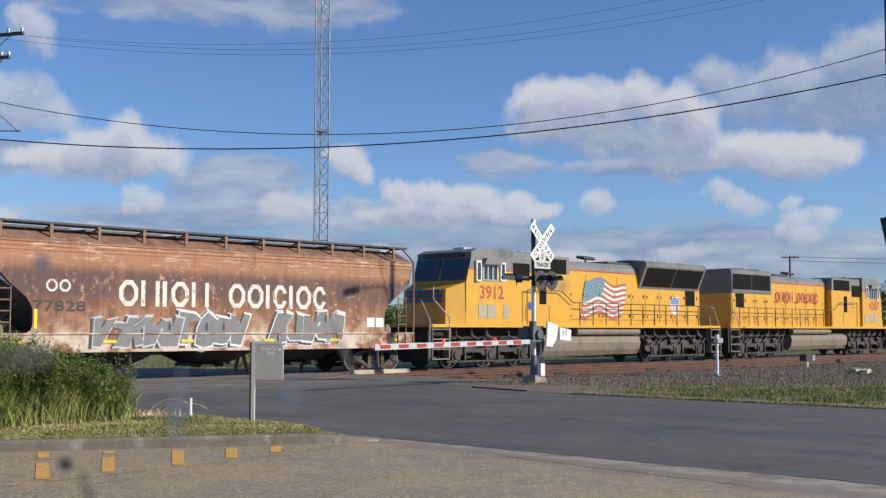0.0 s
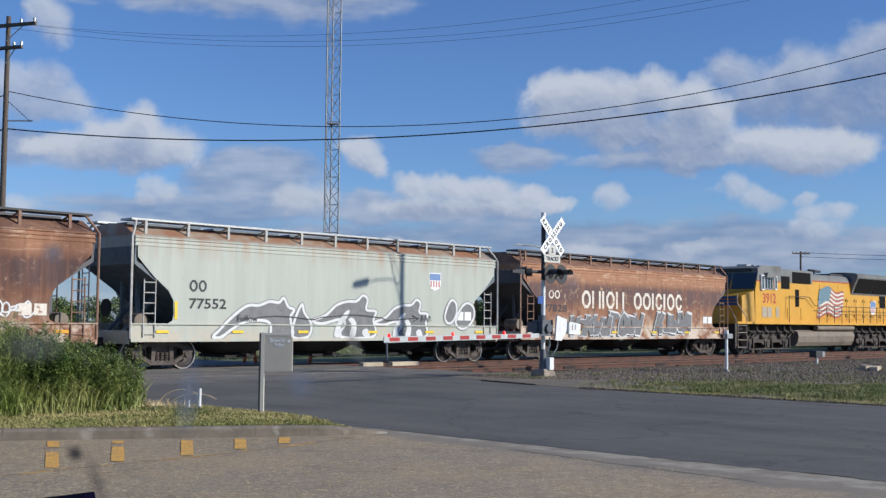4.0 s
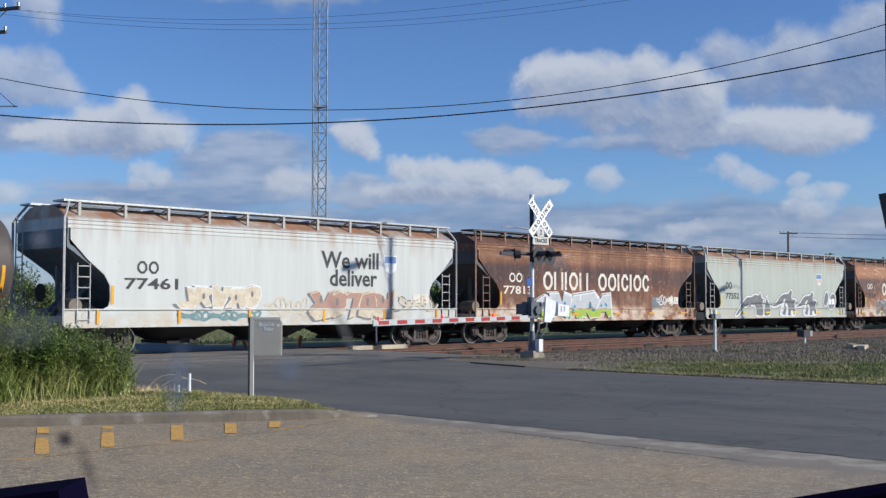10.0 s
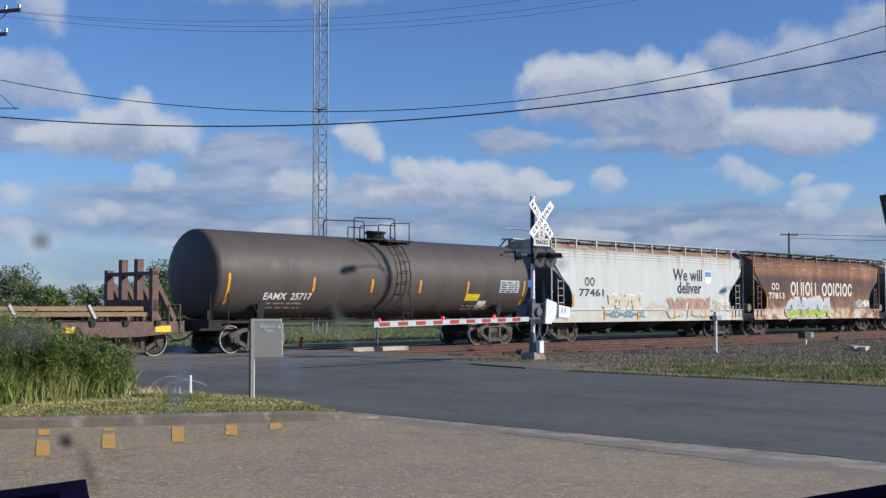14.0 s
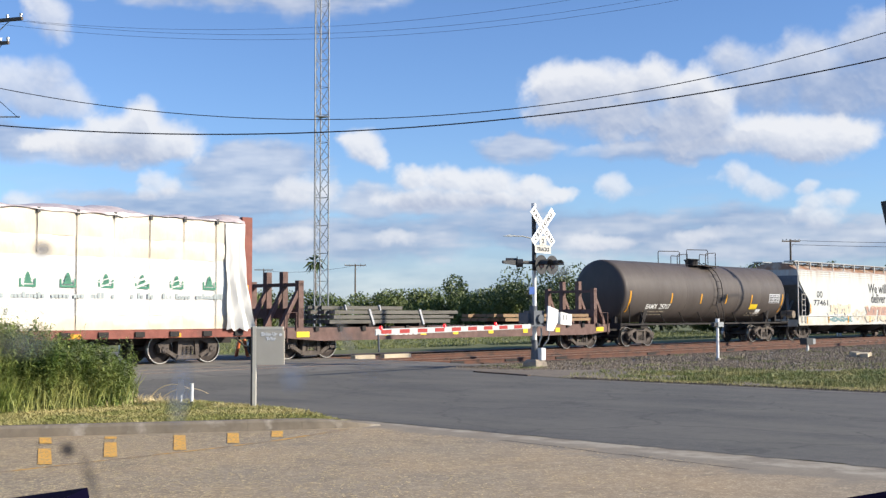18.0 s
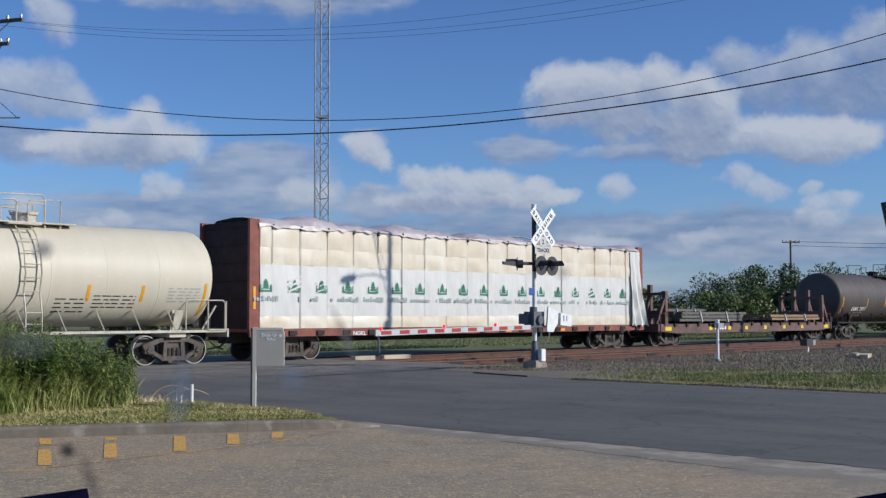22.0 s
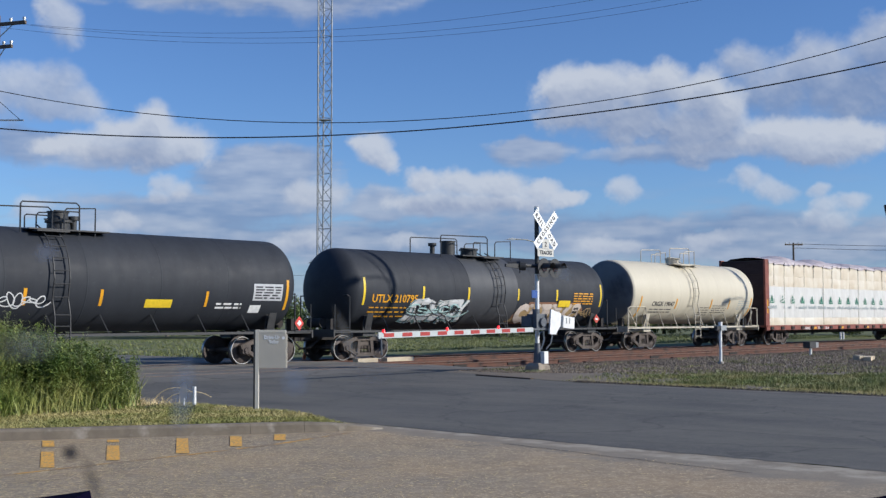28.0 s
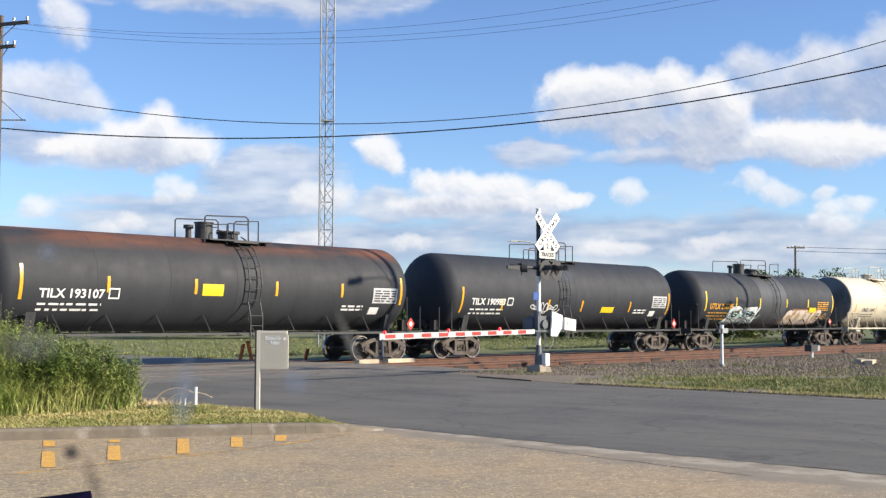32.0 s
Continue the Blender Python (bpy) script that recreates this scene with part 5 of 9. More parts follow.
piece(sk, b1, -2.05, 0.5, 0.96, 2.05, "looa", 12, SPRAY_GREY, DARK_SPRAY, SPRAY_WHITE)
piece(sk, b1, 1.55, 4.75, 1.1, 2.08, "klara", 13, SPRAY_GREY, DARK_SPRAY, SPRAY_WHITE, None, None, 0.3)

# this car and the white one carry end shade as dark blue-grey
g1, sk = hopper("covered_hopper", "pale grey-green covered hopper car with rusty roof and grey tags", 134.45, GREY_CAR, surf("end_shaded_blue_grey", (0.14, 0.17, 0.19), (0.1, 0.12, 0.14), 4, 0.6), RAIL_GREY)
letters(sk, g1, [("77552", -6.28, 1.9, 0.44, 1.42)], LETTER_DARK, "car number")
part("mark_lettering", blocks(sk, Geo(), -6.25, -5.58, 2.42, 2.78, "oo"), LETTER_DARK, g1)
LOBE = [(0, 0.25), (0.25, 0.75), (0.6, 1.0), (0.95, 0.85), (1.0, 0.45), (0.7, 0.1), (0.3, 0.0)]
TAIL = [(0, 0.02), (0.08, 0.2), (0.22, 0.5), (0.4, 0.78), (0.55, 0.8), (0.68, 0.9), (0.8, 0.88), (0.86, 1.0), (0.92, 0.78), (1.0, 0.7), (0.95, 0.5), (0.98, 0.02), (0.72, 0.02), (0.7, 0.3), (0.62, 0.42), (0.4, 0.4), (0.22, 0.2), (0.1, 0.02)]
FANG = [(0.1, 0.02), (0.2, 0.55), (0.5, 1.0), (0.62, 0.75), (0.95, 0.4), (0.8, 0.02)]
CREST = [(0, 0.38), (0.2, 0.52), (0.36, 0.75), (0.52, 0.84), (0.68, 0.86), (0.78, 1.0), (0.86, 0.9), (0.84, 0.66), (1.0, 0.62), (0.96, 0.42), (0.97, 0.02), (0.42, 0.02), (0.5, 0.3), (0.42, 0.42), (0.15, 0.32)]
arched_tag(sk, g1, [(-5.35, -2.1, 0.98, 2.3, TAIL, False), (-2.25, -1.3, 0.98, 2.1, FANG, False), (-1.28, 1.65, 0.98, 2.47, CREST, True), (1.6, 4.3, 0.98, 2.37, CREST, True), (5.25, 5.9, 1.5, 2.4, LOBE, False), (5.85, 6.9, 1.3, 2.3, LOBE, False)], SPRAY_GREY, SPRAY_WHITE, SPRAY_GREY)
arrow = Geo()
sprayed_line(sk, arrow, [(-3.6 + 0.24 * k, 1.6 + 0.05 * math.sin(k * 0.45) + (0.12 if 10 < k < 24 else 0.04)) for k in range(32)], 0.035, 0.034)
sprayed_line(sk, arrow, [(3.5, 1.78), (3.78, 1.66), (3.5, 1.55)], 0.04, 0.034)
for x in (3.95, 4.15, 4.35):
    sprayed_line(sk, arrow, [(x, 1.55), (x + 0.04, 1.78), (x + 0.12, 1.6)], 0.03, 0.034)
sk.text(arrow, "Follow", -4.45, 1.5, 0.3, 0.82, 0.034)
tagged(part("graffiti_arrow", arrow, DARK_SPRAY, g1, "long thin dark sprayed arrow"), kind="stuff")

b2, sk = hopper("covered_hopper", "rust-brown covered hopper car with a silver and lime tag", 116.75, DARK_RUST_CAR, END_SHADED, WALK_RUST)
tagged(part("name_lettering", blocks(sk, Geo(), -3.95, 4.3, 2.2, 2.98, "o21o2 oo1c1oc"), LETTER, b2, "worn white name as plain strokes"), kind="stuff")
part("mark_lettering", blocks(sk, Geo(), -6.2, -5.3, 2.5, 2.88, "oo"), LETTER, b2)
letters(sk, b2, [("77813", -6.6, 2.02, 0.46, 1.9)], LETTER, "worn car number")
piece(sk, b2, -4.6, 1.0, 0.96, 2.05, "okara", 31, SPRAY_SILVER, DARK_SPRAY, SPRAY_WHITE, SPRAY_LIME, SPRAY_BLUE)
scribble(sk, b2, 4.9, 6.3, 1.5, 2.1, SPRAY_WHITE, 5, 7, 0.05)
part("paint_patch", sk.rect(Geo(), 4.4, 5.3, 1.42, 1.95, 0.004), SPRAY_GREY, b2)

w1, sk = hopper("covered_hopper", "off-white covered hopper car with dark slogan and pale tags", 99.0, WHITE_CAR, surf("end_shaded_grey_blue", (0.15, 0.18, 0.21), (0.11, 0.13, 0.155), 4, 0.6), RAIL_GREY)
letters(sk, w1, [("We will", 1.4, 2.85, 0.82, 2.72), ("deliver", 1.75, 2.22, 0.82, 2.3), ], LETTER_DARK, "dark slogan")
letters(sk, w1, [("77461", -6.35, 2.02, 0.46, 1.9)], LETTER_DARK, "car number")
part("mark_lettering", blocks(sk, Geo(), -5.9, -5.1, 2.48, 2.86, "oo"), LETTER_DARK, w1)
piece(sk, w1, -4.5, -1.35, 1.42, 2.15, "lraro", 41, SPRAY_CREAM, SPRAY_GREY, SPRAY_WHITE)
scribble(sk, w1, -4.4, -1.2, 1.02, 1.36, SPRAY_TEAL, 3, 14, 0.08)
scribble(sk, w1, -1.0, 0.8, 1.05, 1.9, SPRAY_CREAM, 4, 8, 0.06)
piece(sk, w1, 0.9, 4.6, 1.05, 2.1, "rolor", 42, SPRAY_RED, SPRAY_GREY, SPRAY_CREAM, SPRAY_CREAM)
scribble(sk, w1, 4.9, 7.0, 1.25, 1.95, SPRAY_GREY, 7, 6, 0.045)
scribble(sk, w1, 4.9, 7.0, 1.25, 1.95, SPRAY_CREAM, 8, 5, 0.07, 0.01)

for car, m, tall in ((b1, YELLOW, 0), (b2, AMBER, 0), (g1, YELLOW, 0), (w1, AMBER, 1)):
    for x in (-7.2, -4.4, -1.7, 1.5, 4.4, 7.2):
        a, c = (0.05, 0.2) if tall else (0.22, 0.045)
        part("sill_reflector", Skin(1.553).rect(Geo(), x - a, x + a, 1.17 - c, 1.17 + c, 0.03), m, car)
    part("edge_reflector", Skin(1.553).rect(Geo(), -6.78, -6.68, 1.55, 2.1, 0.012), m, car)
    for x in (6.1, 6.55):
        part("data_plate", Skin(1.553).rect(Geo(), x - 0.19, x + 0.19, 1.62, 1.95, 0.012), LETTER if m is not YELLOW else WHITE, car)


def shield(skin, car, x, z, h, striped=True):
    w = h * 0.46
    part("shield_field", skin.poly(Geo(), [(x - w, z + h * 0.45), (x - w, z - h * 0.15), (x - w * 0.8, z - h * 0.4), (x, z - h * 0.55), (x + w * 0.8, z - h * 0.4), (x + w, z - h * 0.15), (x + w, z + h * 0.45)], 0.006), WHITE, car, "plain shield emblem")
    part("shield_chief", skin.rect(Geo(), x - w * 0.92, x + w * 0.92, z + h * 0.04, z + h * 0.4, 0.01), SHIELD_BLUE, car)
    g = Geo()
    for k in range(4):
        a = x - w * 0.8 + k * w * 0.46
        skin.rect(g, a, a + w * 0.22, z - h * 0.34, z, 0.01)
    if striped:
        tagged(part("shield_stripes", g, SHIELD_RED, car), kind="stuff")


shield(Skin(1.553), g1, 4.7, 3.1, 0.68)
shield(Skin(1.553), w1, 4.72, 3.05, 0.68, False)

l1, sk, X = locomotive("locomotive", "yellow and grey diesel locomotive with a painted flag", 172.6, -1, True)
letters(Skin(1.5), l1, [("3912", -8.0, 2.78, 0.74, 1.5)], RED_LOCO, "red cab number")
l2, sk, X = locomotive("locomotive", "yellow and grey diesel locomotive with red lettering", 195.2, 1, False)
letters(Skin(1.5), l2, [("4287", 6.85, 2.82, 0.72, 1.6)], RED_LOCO, "red cab number")
tagged(part("name_lettering", blocks(Skin(0.985), Geo(), -4.69, 0.72, 3.12, 3.7, "o21o2 oo1c1oc", 0.03), RED_LOCO, l2, "red name as plain strokes"), kind="stuff")

# flag on the hood side: wavy stripes and a starred corner
flag = {"red": Geo(), "white": Geo(), "blue": Geo()}
sk = Skin(0.985)
def flag_at(a, b):
    """A spot of the flag: a along the stripes, b up; it leans and ripples in the wind."""
    drop = 0.3 * a * a + 0.12 * math.sin(a * 9.5 + 0.6 + b)
    return (-0.62 + 3.3 * a + 0.42 * b + 0.05 * math.sin(b * 7 + a * 4), 2.1 + 1.75 * b - drop + 0.28 * (1 - b) * a)


for i in range(13):
    for k in range(20):
        a0, a1, b0, b1 = k / 20, (k + 1) / 20, i / 13, (i + 1) / 13
        if a1 <= 0.45 and i >= 6:
            continue
        sk.poly(flag["red" if i % 2 == 0 else "white"], [flag_at(a0, b0), flag_at(a1, b0), flag_at(a1, b1), flag_at(a0, b1)], 0.04)
for k in range(9):
    for j in range(4):
        a0, a1, b0, b1 = k / 20, (k + 1) / 20, 6 / 13 + j * 7 / 52, 6 / 13 + (j + 1) * 7 / 52
        sk.poly(flag["blue"], [flag_at(a0, b0), flag_at(a1, b0), flag_at(a1, b1), flag_at(a0, b1)], 0.04)
for i in range(5):
    for k in range(6):
        x, z = flag_at(0.035 + k * 0.075, 0.52 + i * 0.098)
        sk.poly(flag["white"], [(x, z - 0.03), (x + 0.03, z), (x, z + 0.03), (x - 0.03, z)], 0.046)
for key, m in (("red", FLAG_RED), ("white", FLAG_WHITE), ("blue", FLAG_BLUE)):
    tagged(part("flag_" + key, flag[key], m, l1, "painted waving flag"), kind="stuff")
shield(Skin(1.0), l1, 7.3, 2.75, 0.9)

# tank cars
e1, sk = tank_car("tank_car", "dark brown-grey tank car with amber stripes", 81.45, TANK_BROWN, 1.5, 2.62, 7.65, 6.1, 8.25, 0.35, (-1.55, 1.3), (-7.55, -3.97, -1.2, 1.3, 4.0, 7.5), AMBER, DARK, grown=0.14, dished=True, drop=(0.4, 0.2))
letters(sk, e1, [("EAMX  25717", -6.05, 1.78, 0.32, 2.1)], WHITE, "white car mark")
tagged(part("small_print", small_print(sk, small_print(sk, Geo(), -6.1, 1.62, 1.9, 2, 0.05, 0.14, 3), 4.0, 1.55, 1.6, 2, 0.05, 0.12, 4), SAND, e1), kind="stuff")
part("placard", sk.rect(Geo(), 3.98, 4.8, 1.78, 2.05, 0.006), YELLOW, e1, "yellow data placard")
part("data_panel", sk.rect(Geo(), 5.95, 7.15, 2.12, 2.62, 0.006), SPRAY_SILVER, e1, "pale data panel")
tagged(part("panel_print", small_print(sk, Geo(), 6.02, 2.5, 1.05, 5, 0.05, 0.09, 34), LETTER_DARK, e1, "dark printed rows"), kind="stuff")
part("small_sign", sk.rect(Geo(), 4.85, 5.35, 1.52, 1.78, 0.006), WHITE, e1)

c1, sk = tank_car("tank_car", "short cream tank car with amber stripes", 21.86, TANK_CREAM, 1.54, 2.74, 5.35, 4.4, 6.2, -0.62, (-1.7, 0.6), (-5.2, -2.1, 1.2, 3.0, 5.25), AMBER, CREAM, grown=0.36, dished=True, drop=(0.6, 0.42), head=TANK_END_SHADE)
for e, x0, x1 in ((-1, -6.1, -4.62), (1, 6.1, 4.62)):
    part("end_rail", Geo().tube([(x0, -1.36, 1.08), (x0, -1.36, 1.94), (x0 - e * 0.08, -1.36, 2.02), (x1 + e * 0.08, -1.36, 2.02), (x1, -1.36, 1.94), (x1, -1.36, 1.08)], 0.022, 8), CREAM, c1, "bent pale hand rail")
    part("end_stay", Geo().beam((x0 - e * 0.25, -1.2, 1.85), (x0 - e * 0.8, -1.25, 1.1), 0.05, 0.04), CREAM, c1, "slanted pale stay")
letters(sk, c1, [("CRGX 19047", -4.25, 2.08, 0.3, 1.98)], LETTER_DARK, "dark car mark")
tagged(part("small_print", small_print(sk, small_print(sk, small_print(sk, Geo(), -4.3, 1.9, 1.9, 2, 0.04, 0.13, 5), 0.2, 2.0, 1.0, 4, 0.03, 0.12, 6), 1.4, 2.1, 1.4, 4, 0.03, 0.11, 7), LETTER_DARK, c1), kind="stuff")
tagged(part("data_panel", small_print(sk, Geo(), 3.9, 2.35, 1.2, 5, 0.035, 0.1, 8), WRAP_GREY, c1), kind="stuff")

u1, sk = tank_car("tank_car", "black tank car with pale cyan and cream tags", 6.2, TANK_BLACK, 1.5, 2.6, 7.3, 6.8, 8.6, 0.15, (-2.6, 1.65), (-7.25, -4.2, -1.65, 1.4, 4.0, 7.2), YELLOW, BLACK_STEEL)
letters(sk, u1, [("UTLX 210795", -6.85, 2.1, 0.4, 2.35)], AMBER, "amber car mark")
tagged(part("small_print", small_print(sk, small_print(sk, Geo(), -6.9, 1.88, 1.9, 3, 0.045, 0.16, 9), 5.2, 2.55, 1.4, 5, 0.05, 0.11, 10), AMBER, u1), kind="stuff")
part("placard", sk.rect(Geo(), 4.09, 4.9, 1.98, 2.26, 0.07), YELLOW, u1)
piece(sk, u1, -4.95, -1.85, 1.42, 2.22, "rokrok", 51, SPRAY_WHITE, SPRAY_TEAL, SPRAY_WHITE, slant=0.3, lift=0.016)
scribble(sk, u1, -4.8, -1.9, 1.5, 2.1, SPRAY_CYAN, 2, 5, 0.05, 0.05)
scribble(sk, u1, -4.85, -1.95, 1.5, 2.15, DARK_SPRAY, 5, 5, 0.03, 0.055)
part("jacket_band", Geo().lathe([(-1.6, 1.5), (-1.6, 1.51), (1.37, 1.51), (1.37, 1.5)], 2.6, 56), TANK_SHEEN, u1, "paler glossy band round the tank")
haze_tan, haze_cream = Geo(), Geo()


def slab(geo, lift, grow):
    """A slanted sprayed cloud with a lumpy outline, laid in thin level strips."""
    n = 20
    edge = lambda t: (1.05 + 1.2 * t + 0.12 * math.sin(t * 9) - grow, 5.7 + 0.2 * t + 0.1 * math.sin(t * 11 + 1) - 0.5 * max(0, t - 0.7) + grow)
    for k in range(n):
        t0, t1 = k / n, (k + 1) / n
        z0, z1 = 1.32 - grow * 0.6 + (0.8 + grow * 1.2) * t0, 1.32 - grow * 0.6 + (0.8 + grow * 1.2) * t1
        (a0, b0), (a1, b1) = edge(t0), edge(t1)
        sk.poly(geo, [(a0, z0), (b0, z0), (b1, z1), (a1, z1)], lift)


slab(haze_tan, 0.006, 0.1)
slab(haze_cream, 0.012, -0.06)
tagged(part("graffiti_rim", haze_tan, SPRAY_RUST, u1, "rusty rim of a sprayed block"), kind="stuff")
tagged(part("graffiti_fill", haze_cream, SPRAY_TAN, u1, "dull tan sprayed block"), kind="stuff")
tag = Geo()
for k, c in enumerate("CHEEK"):
    for d, (dx, dz) in enumerate(((0, 0), (0.05, 0.0), (-0.05, 0.01), (0.0, 0.05), (0.03, -0.04))):
        sk.text(tag, c, 1.5 + k * 0.75 + dx, 1.38 + dz, 0.92, 0.7, 0.03 + d * 0.001, bold=0.045)
tagged(part("graffiti_letters", tag, SPRAY_PINK, u1, "fat pale letters on the block"), kind="stuff")
ring, holes = Geo(), Geo()
sk.poly(ring, flow([(5.2, 1.42), (5.55, 1.36), (5.78, 1.58), (5.72, 1.82), (5.82, 2.0), (5.6, 2.14), (5.3, 2.08), (5.22, 1.9), (5.28, 1.74), (5.12, 1.6)], True), 0.03)
for x, z in ((5.4, 1.86), (5.57, 1.88), (5.38, 1.73), (5.55, 1.72)):
    sk.rect(holes, x - 0.07, x + 0.07, z, z + 0.09, 0.036)
part("graffiti_ring", ring, SPRAY_PINK, u1)
part("graffiti_holes", holes, DARK_SPRAY, u1, "dark openings in the last form")
scribble(sk, u1, 5.85, 6.7, 1.5, 2.0, SPRAY_TAN, 4, 4, 0.035, 0.02)
card = Geo().beam((7.02, -1.36, 1.04), (7.02, -1.36, 1.3), 0.04, 0.03)
part("placard_post", card, DARK, u1)
diamond = lambda r, y: [(7.02 + r * a, y, 1.46 + r * b) for a, b in ((0, -1), (1, 0), (0, 1), (-1, 0))]
part("hazard_placard", Geo().add(diamond(0.22, -1.37) + diamond(0.22, -1.35), [(0, 1, 2, 3), (7, 6, 5, 4)] + [(i, 4 + i, 4 + (i + 1) % 4, (i + 1) % 4) for i in range(4)]), RED_LOCO, u1, "red diamond placard")
part("placard_field", Geo().box(6.93, 7.11, -1.376, -1.371, 1.42, 1.5), WHITE, u1)
fitting(u1, -2.2, 4.1, "pipe")
fitting(u1, -1.3, 4.1, "drum")

for s, paint, mark, lab, lad, plat, stripes, tops in ((-12.0, TANK_BLACK, "TILX 190983", "faded black tank car with white marks", -0.87, (-1.75, 0.6), (-7.35, -4.9, -1.87, 0.5, 4.2, 7.4), (0.36, -0.15)), (-30.15, TANK_RUSTY, "TILX 193107", "faded black tank car with rust along its top", 0.6, (-0.85, 1.3), (-7.35, -4.65, -1.6, 1.6, 4.5, 7.4), (-0.9, -0.3))):
    t1, sk = tank_car("tank_car", lab, s, paint, 1.53, 2.65, 7.5, 6.95, 8.6, lad, plat, stripes, AMBER, BLACK_STEEL, drop=(0.25, 0.4) if paint is TANK_BLACK else (0.0, 0.0))
    part("class_mark", sk.rect(sk.rect(sk.rect(sk.rect(Geo(), -4.62, -4.58, 2.1, 2.42, 0.006), -4.3, -4.26, 2.1, 2.42, 0.006), -4.62, -4.26, 2.1, 2.14, 0.006), -4.62, -4.26, 2.38, 2.42, 0.006), WHITE, t1, "white outlined class mark")
    letters(sk, t1, [(mark, -6.8, 2.12, 0.36, 2.05)], WHITE, "white car mark")
    tagged(part("small_print", small_print(sk, small_print(sk, Geo(), -6.8, 1.9, 2.0, 2, 0.06, 0.16, 12), 4.6, 1.95, 1.0, 2, 0.06, 0.12, 13), WHITE, t1), kind="stuff")
    if paint is TANK_RUSTY:
        part("placard", sk.rect(Geo(), -1.35, -0.55, 2.25, 2.62, 0.006), YELLOW, t1, "pale yellow data placard")
    else:
        part("placard", sk.rect(Geo(), 2.0, 2.95, 1.85, 2.1, 0.006), YELLOW, t1, "yellow data placard")
        scribble(sk, t1, -3.0, -1.2, 1.75, 2.3, SPRAY_WHITE, 3, 8, 0.035)
    part("data_panel", sk.rect(Geo(), 6.0, 7.2, 2.1, 2.65, 0.006), SPRAY_SILVER, t1, "pale data panel")
    part("small_sign", sk.rect(Geo(), 5.95, 6.4, 1.7, 1.95, 0.006), WHITE, t1)
    part("hazard_diamond", Geo().add([(8.0, -1.42, 1.1), (8.2, -1.42, 1.35), (8.0, -1.42, 1.6), (7.8, -1.42, 1.35)], [(0, 1, 2, 3)]), RED_PAINT, t1, "red diamond placard")
    part("diamond_centre", Geo().add([(8.0, -1.425, 1.24), (8.1, -1.425, 1.35), (8.0, -1.425, 1.46), (7.9, -1.425, 1.35)], [(0, 1, 2, 3)]), WHITE, t1, "white middle of the placard")
    tagged(part("panel_print", small_print(sk, Geo(), 6.08, 2.52, 1.05, 5, 0.05, 0.09, 33), LETTER_DARK, t1, "dark printed rows"), kind="stuff")
    fitting(t1, tops[0], 4.18, "pipe")
    fitting(t1, tops[1], 4.18, "drum")


# flatcar with end racks and bundles
def flat_car():
    car = new_car("flat_car", "brown flat car with end racks, carrying bundles of steel and timber", "flat car", 62.75)
    L = 9.4
    part("deck", Geo().box(-L, L, -1.42, 1.42, 1.0, 1.08), FLAT_BROWN, car)
    part("side_sill", Geo().prism([(-L, 1.0), (-L, 0.74), (-L + 1.6, 0.62), (L - 1.6, 0.62), (L, 0.74), (L, 1.0)], -1.44, -1.36).prism([(-L, 1.0), (-L, 0.74), (-L + 1.6, 0.62), (L - 1.6, 0.62), (L, 0.74), (L, 1.0)], 1.36, 1.44), FLAT_BROWN, car)
    part("centre_sill", Geo().box(-L, L, -0.3, 0.3, 0.6, 1.0), DARK, car)
    for e in (-1, 1):
        for y in (-1.3, -0.45, 0.45, 1.3):
            x = e * (L - 0.95) if e > 0 else e * (L - 0.75)
            h = 3.02 if abs(y) < 1 else 2.7
            part("rack_post", Geo().box(x - 0.11, x + 0.11, y - 0.1, y + 0.1, 1.08, h), FLAT_BROWN, car)
            part("rack_brace", Geo().beam((x, y, 2.45), (x + e * 0.75 if e > 0 else x - 0.8, y, 1.1), 0.14, 0.14), FLAT_BROWN, car)
        part("rack_rail", Geo().box(x - 0.09, x + 0.09, -1.4, 1.4, 2.5, 2.62).box(x - 0.09, x + 0.09, -1.4, 1.4, 1.4, 1.75), FLAT_BROWN, car)
        part("end_sill", Geo().box(min(e * L, e * (L + 0.08)), max(e * L, e * (L + 0.08)), -1.44, 1.44, 0.7, 1.1), FLAT_BROWN, car)
        coupler(car, e * L, e)
        bogie(car, e * 7.9)
        part("corner_rail", Geo().tube([(e * (L - 0.1), -1.46, 0.6), (e * (L - 0.1), -1.46, 1.6), (e * (L - 0.5), -1.46, 1.6), (e * (L - 0.5), -1.46, 1.0)], 0.025, 6), FLAT_BROWN, car)
    for x in (-8.6, -4.6, -2.7, -0.9, 1.2, 3.4, 5.6, 8.7):
        w = 0.28 if abs(x) > 8 else 0.15
        part("marker", Geo().box(x - w, x + w, -1.455, -1.44, 0.76, 0.95), YELLOW, car, "yellow reflector")
    part("car_mark", small_print(Skin(1.445), Geo(), -4.2, 0.78, 1.2, 1, 0.16, 0.2, 31), WHITE, car)
    for i in range(16):
        x = -L + 1.4 + i * 1.1
        part("stake_pocket", Geo().box(x - 0.08, x + 0.08, -1.5, -1.44, 0.95, 1.12), DARK, car)
    return car


flat_car()


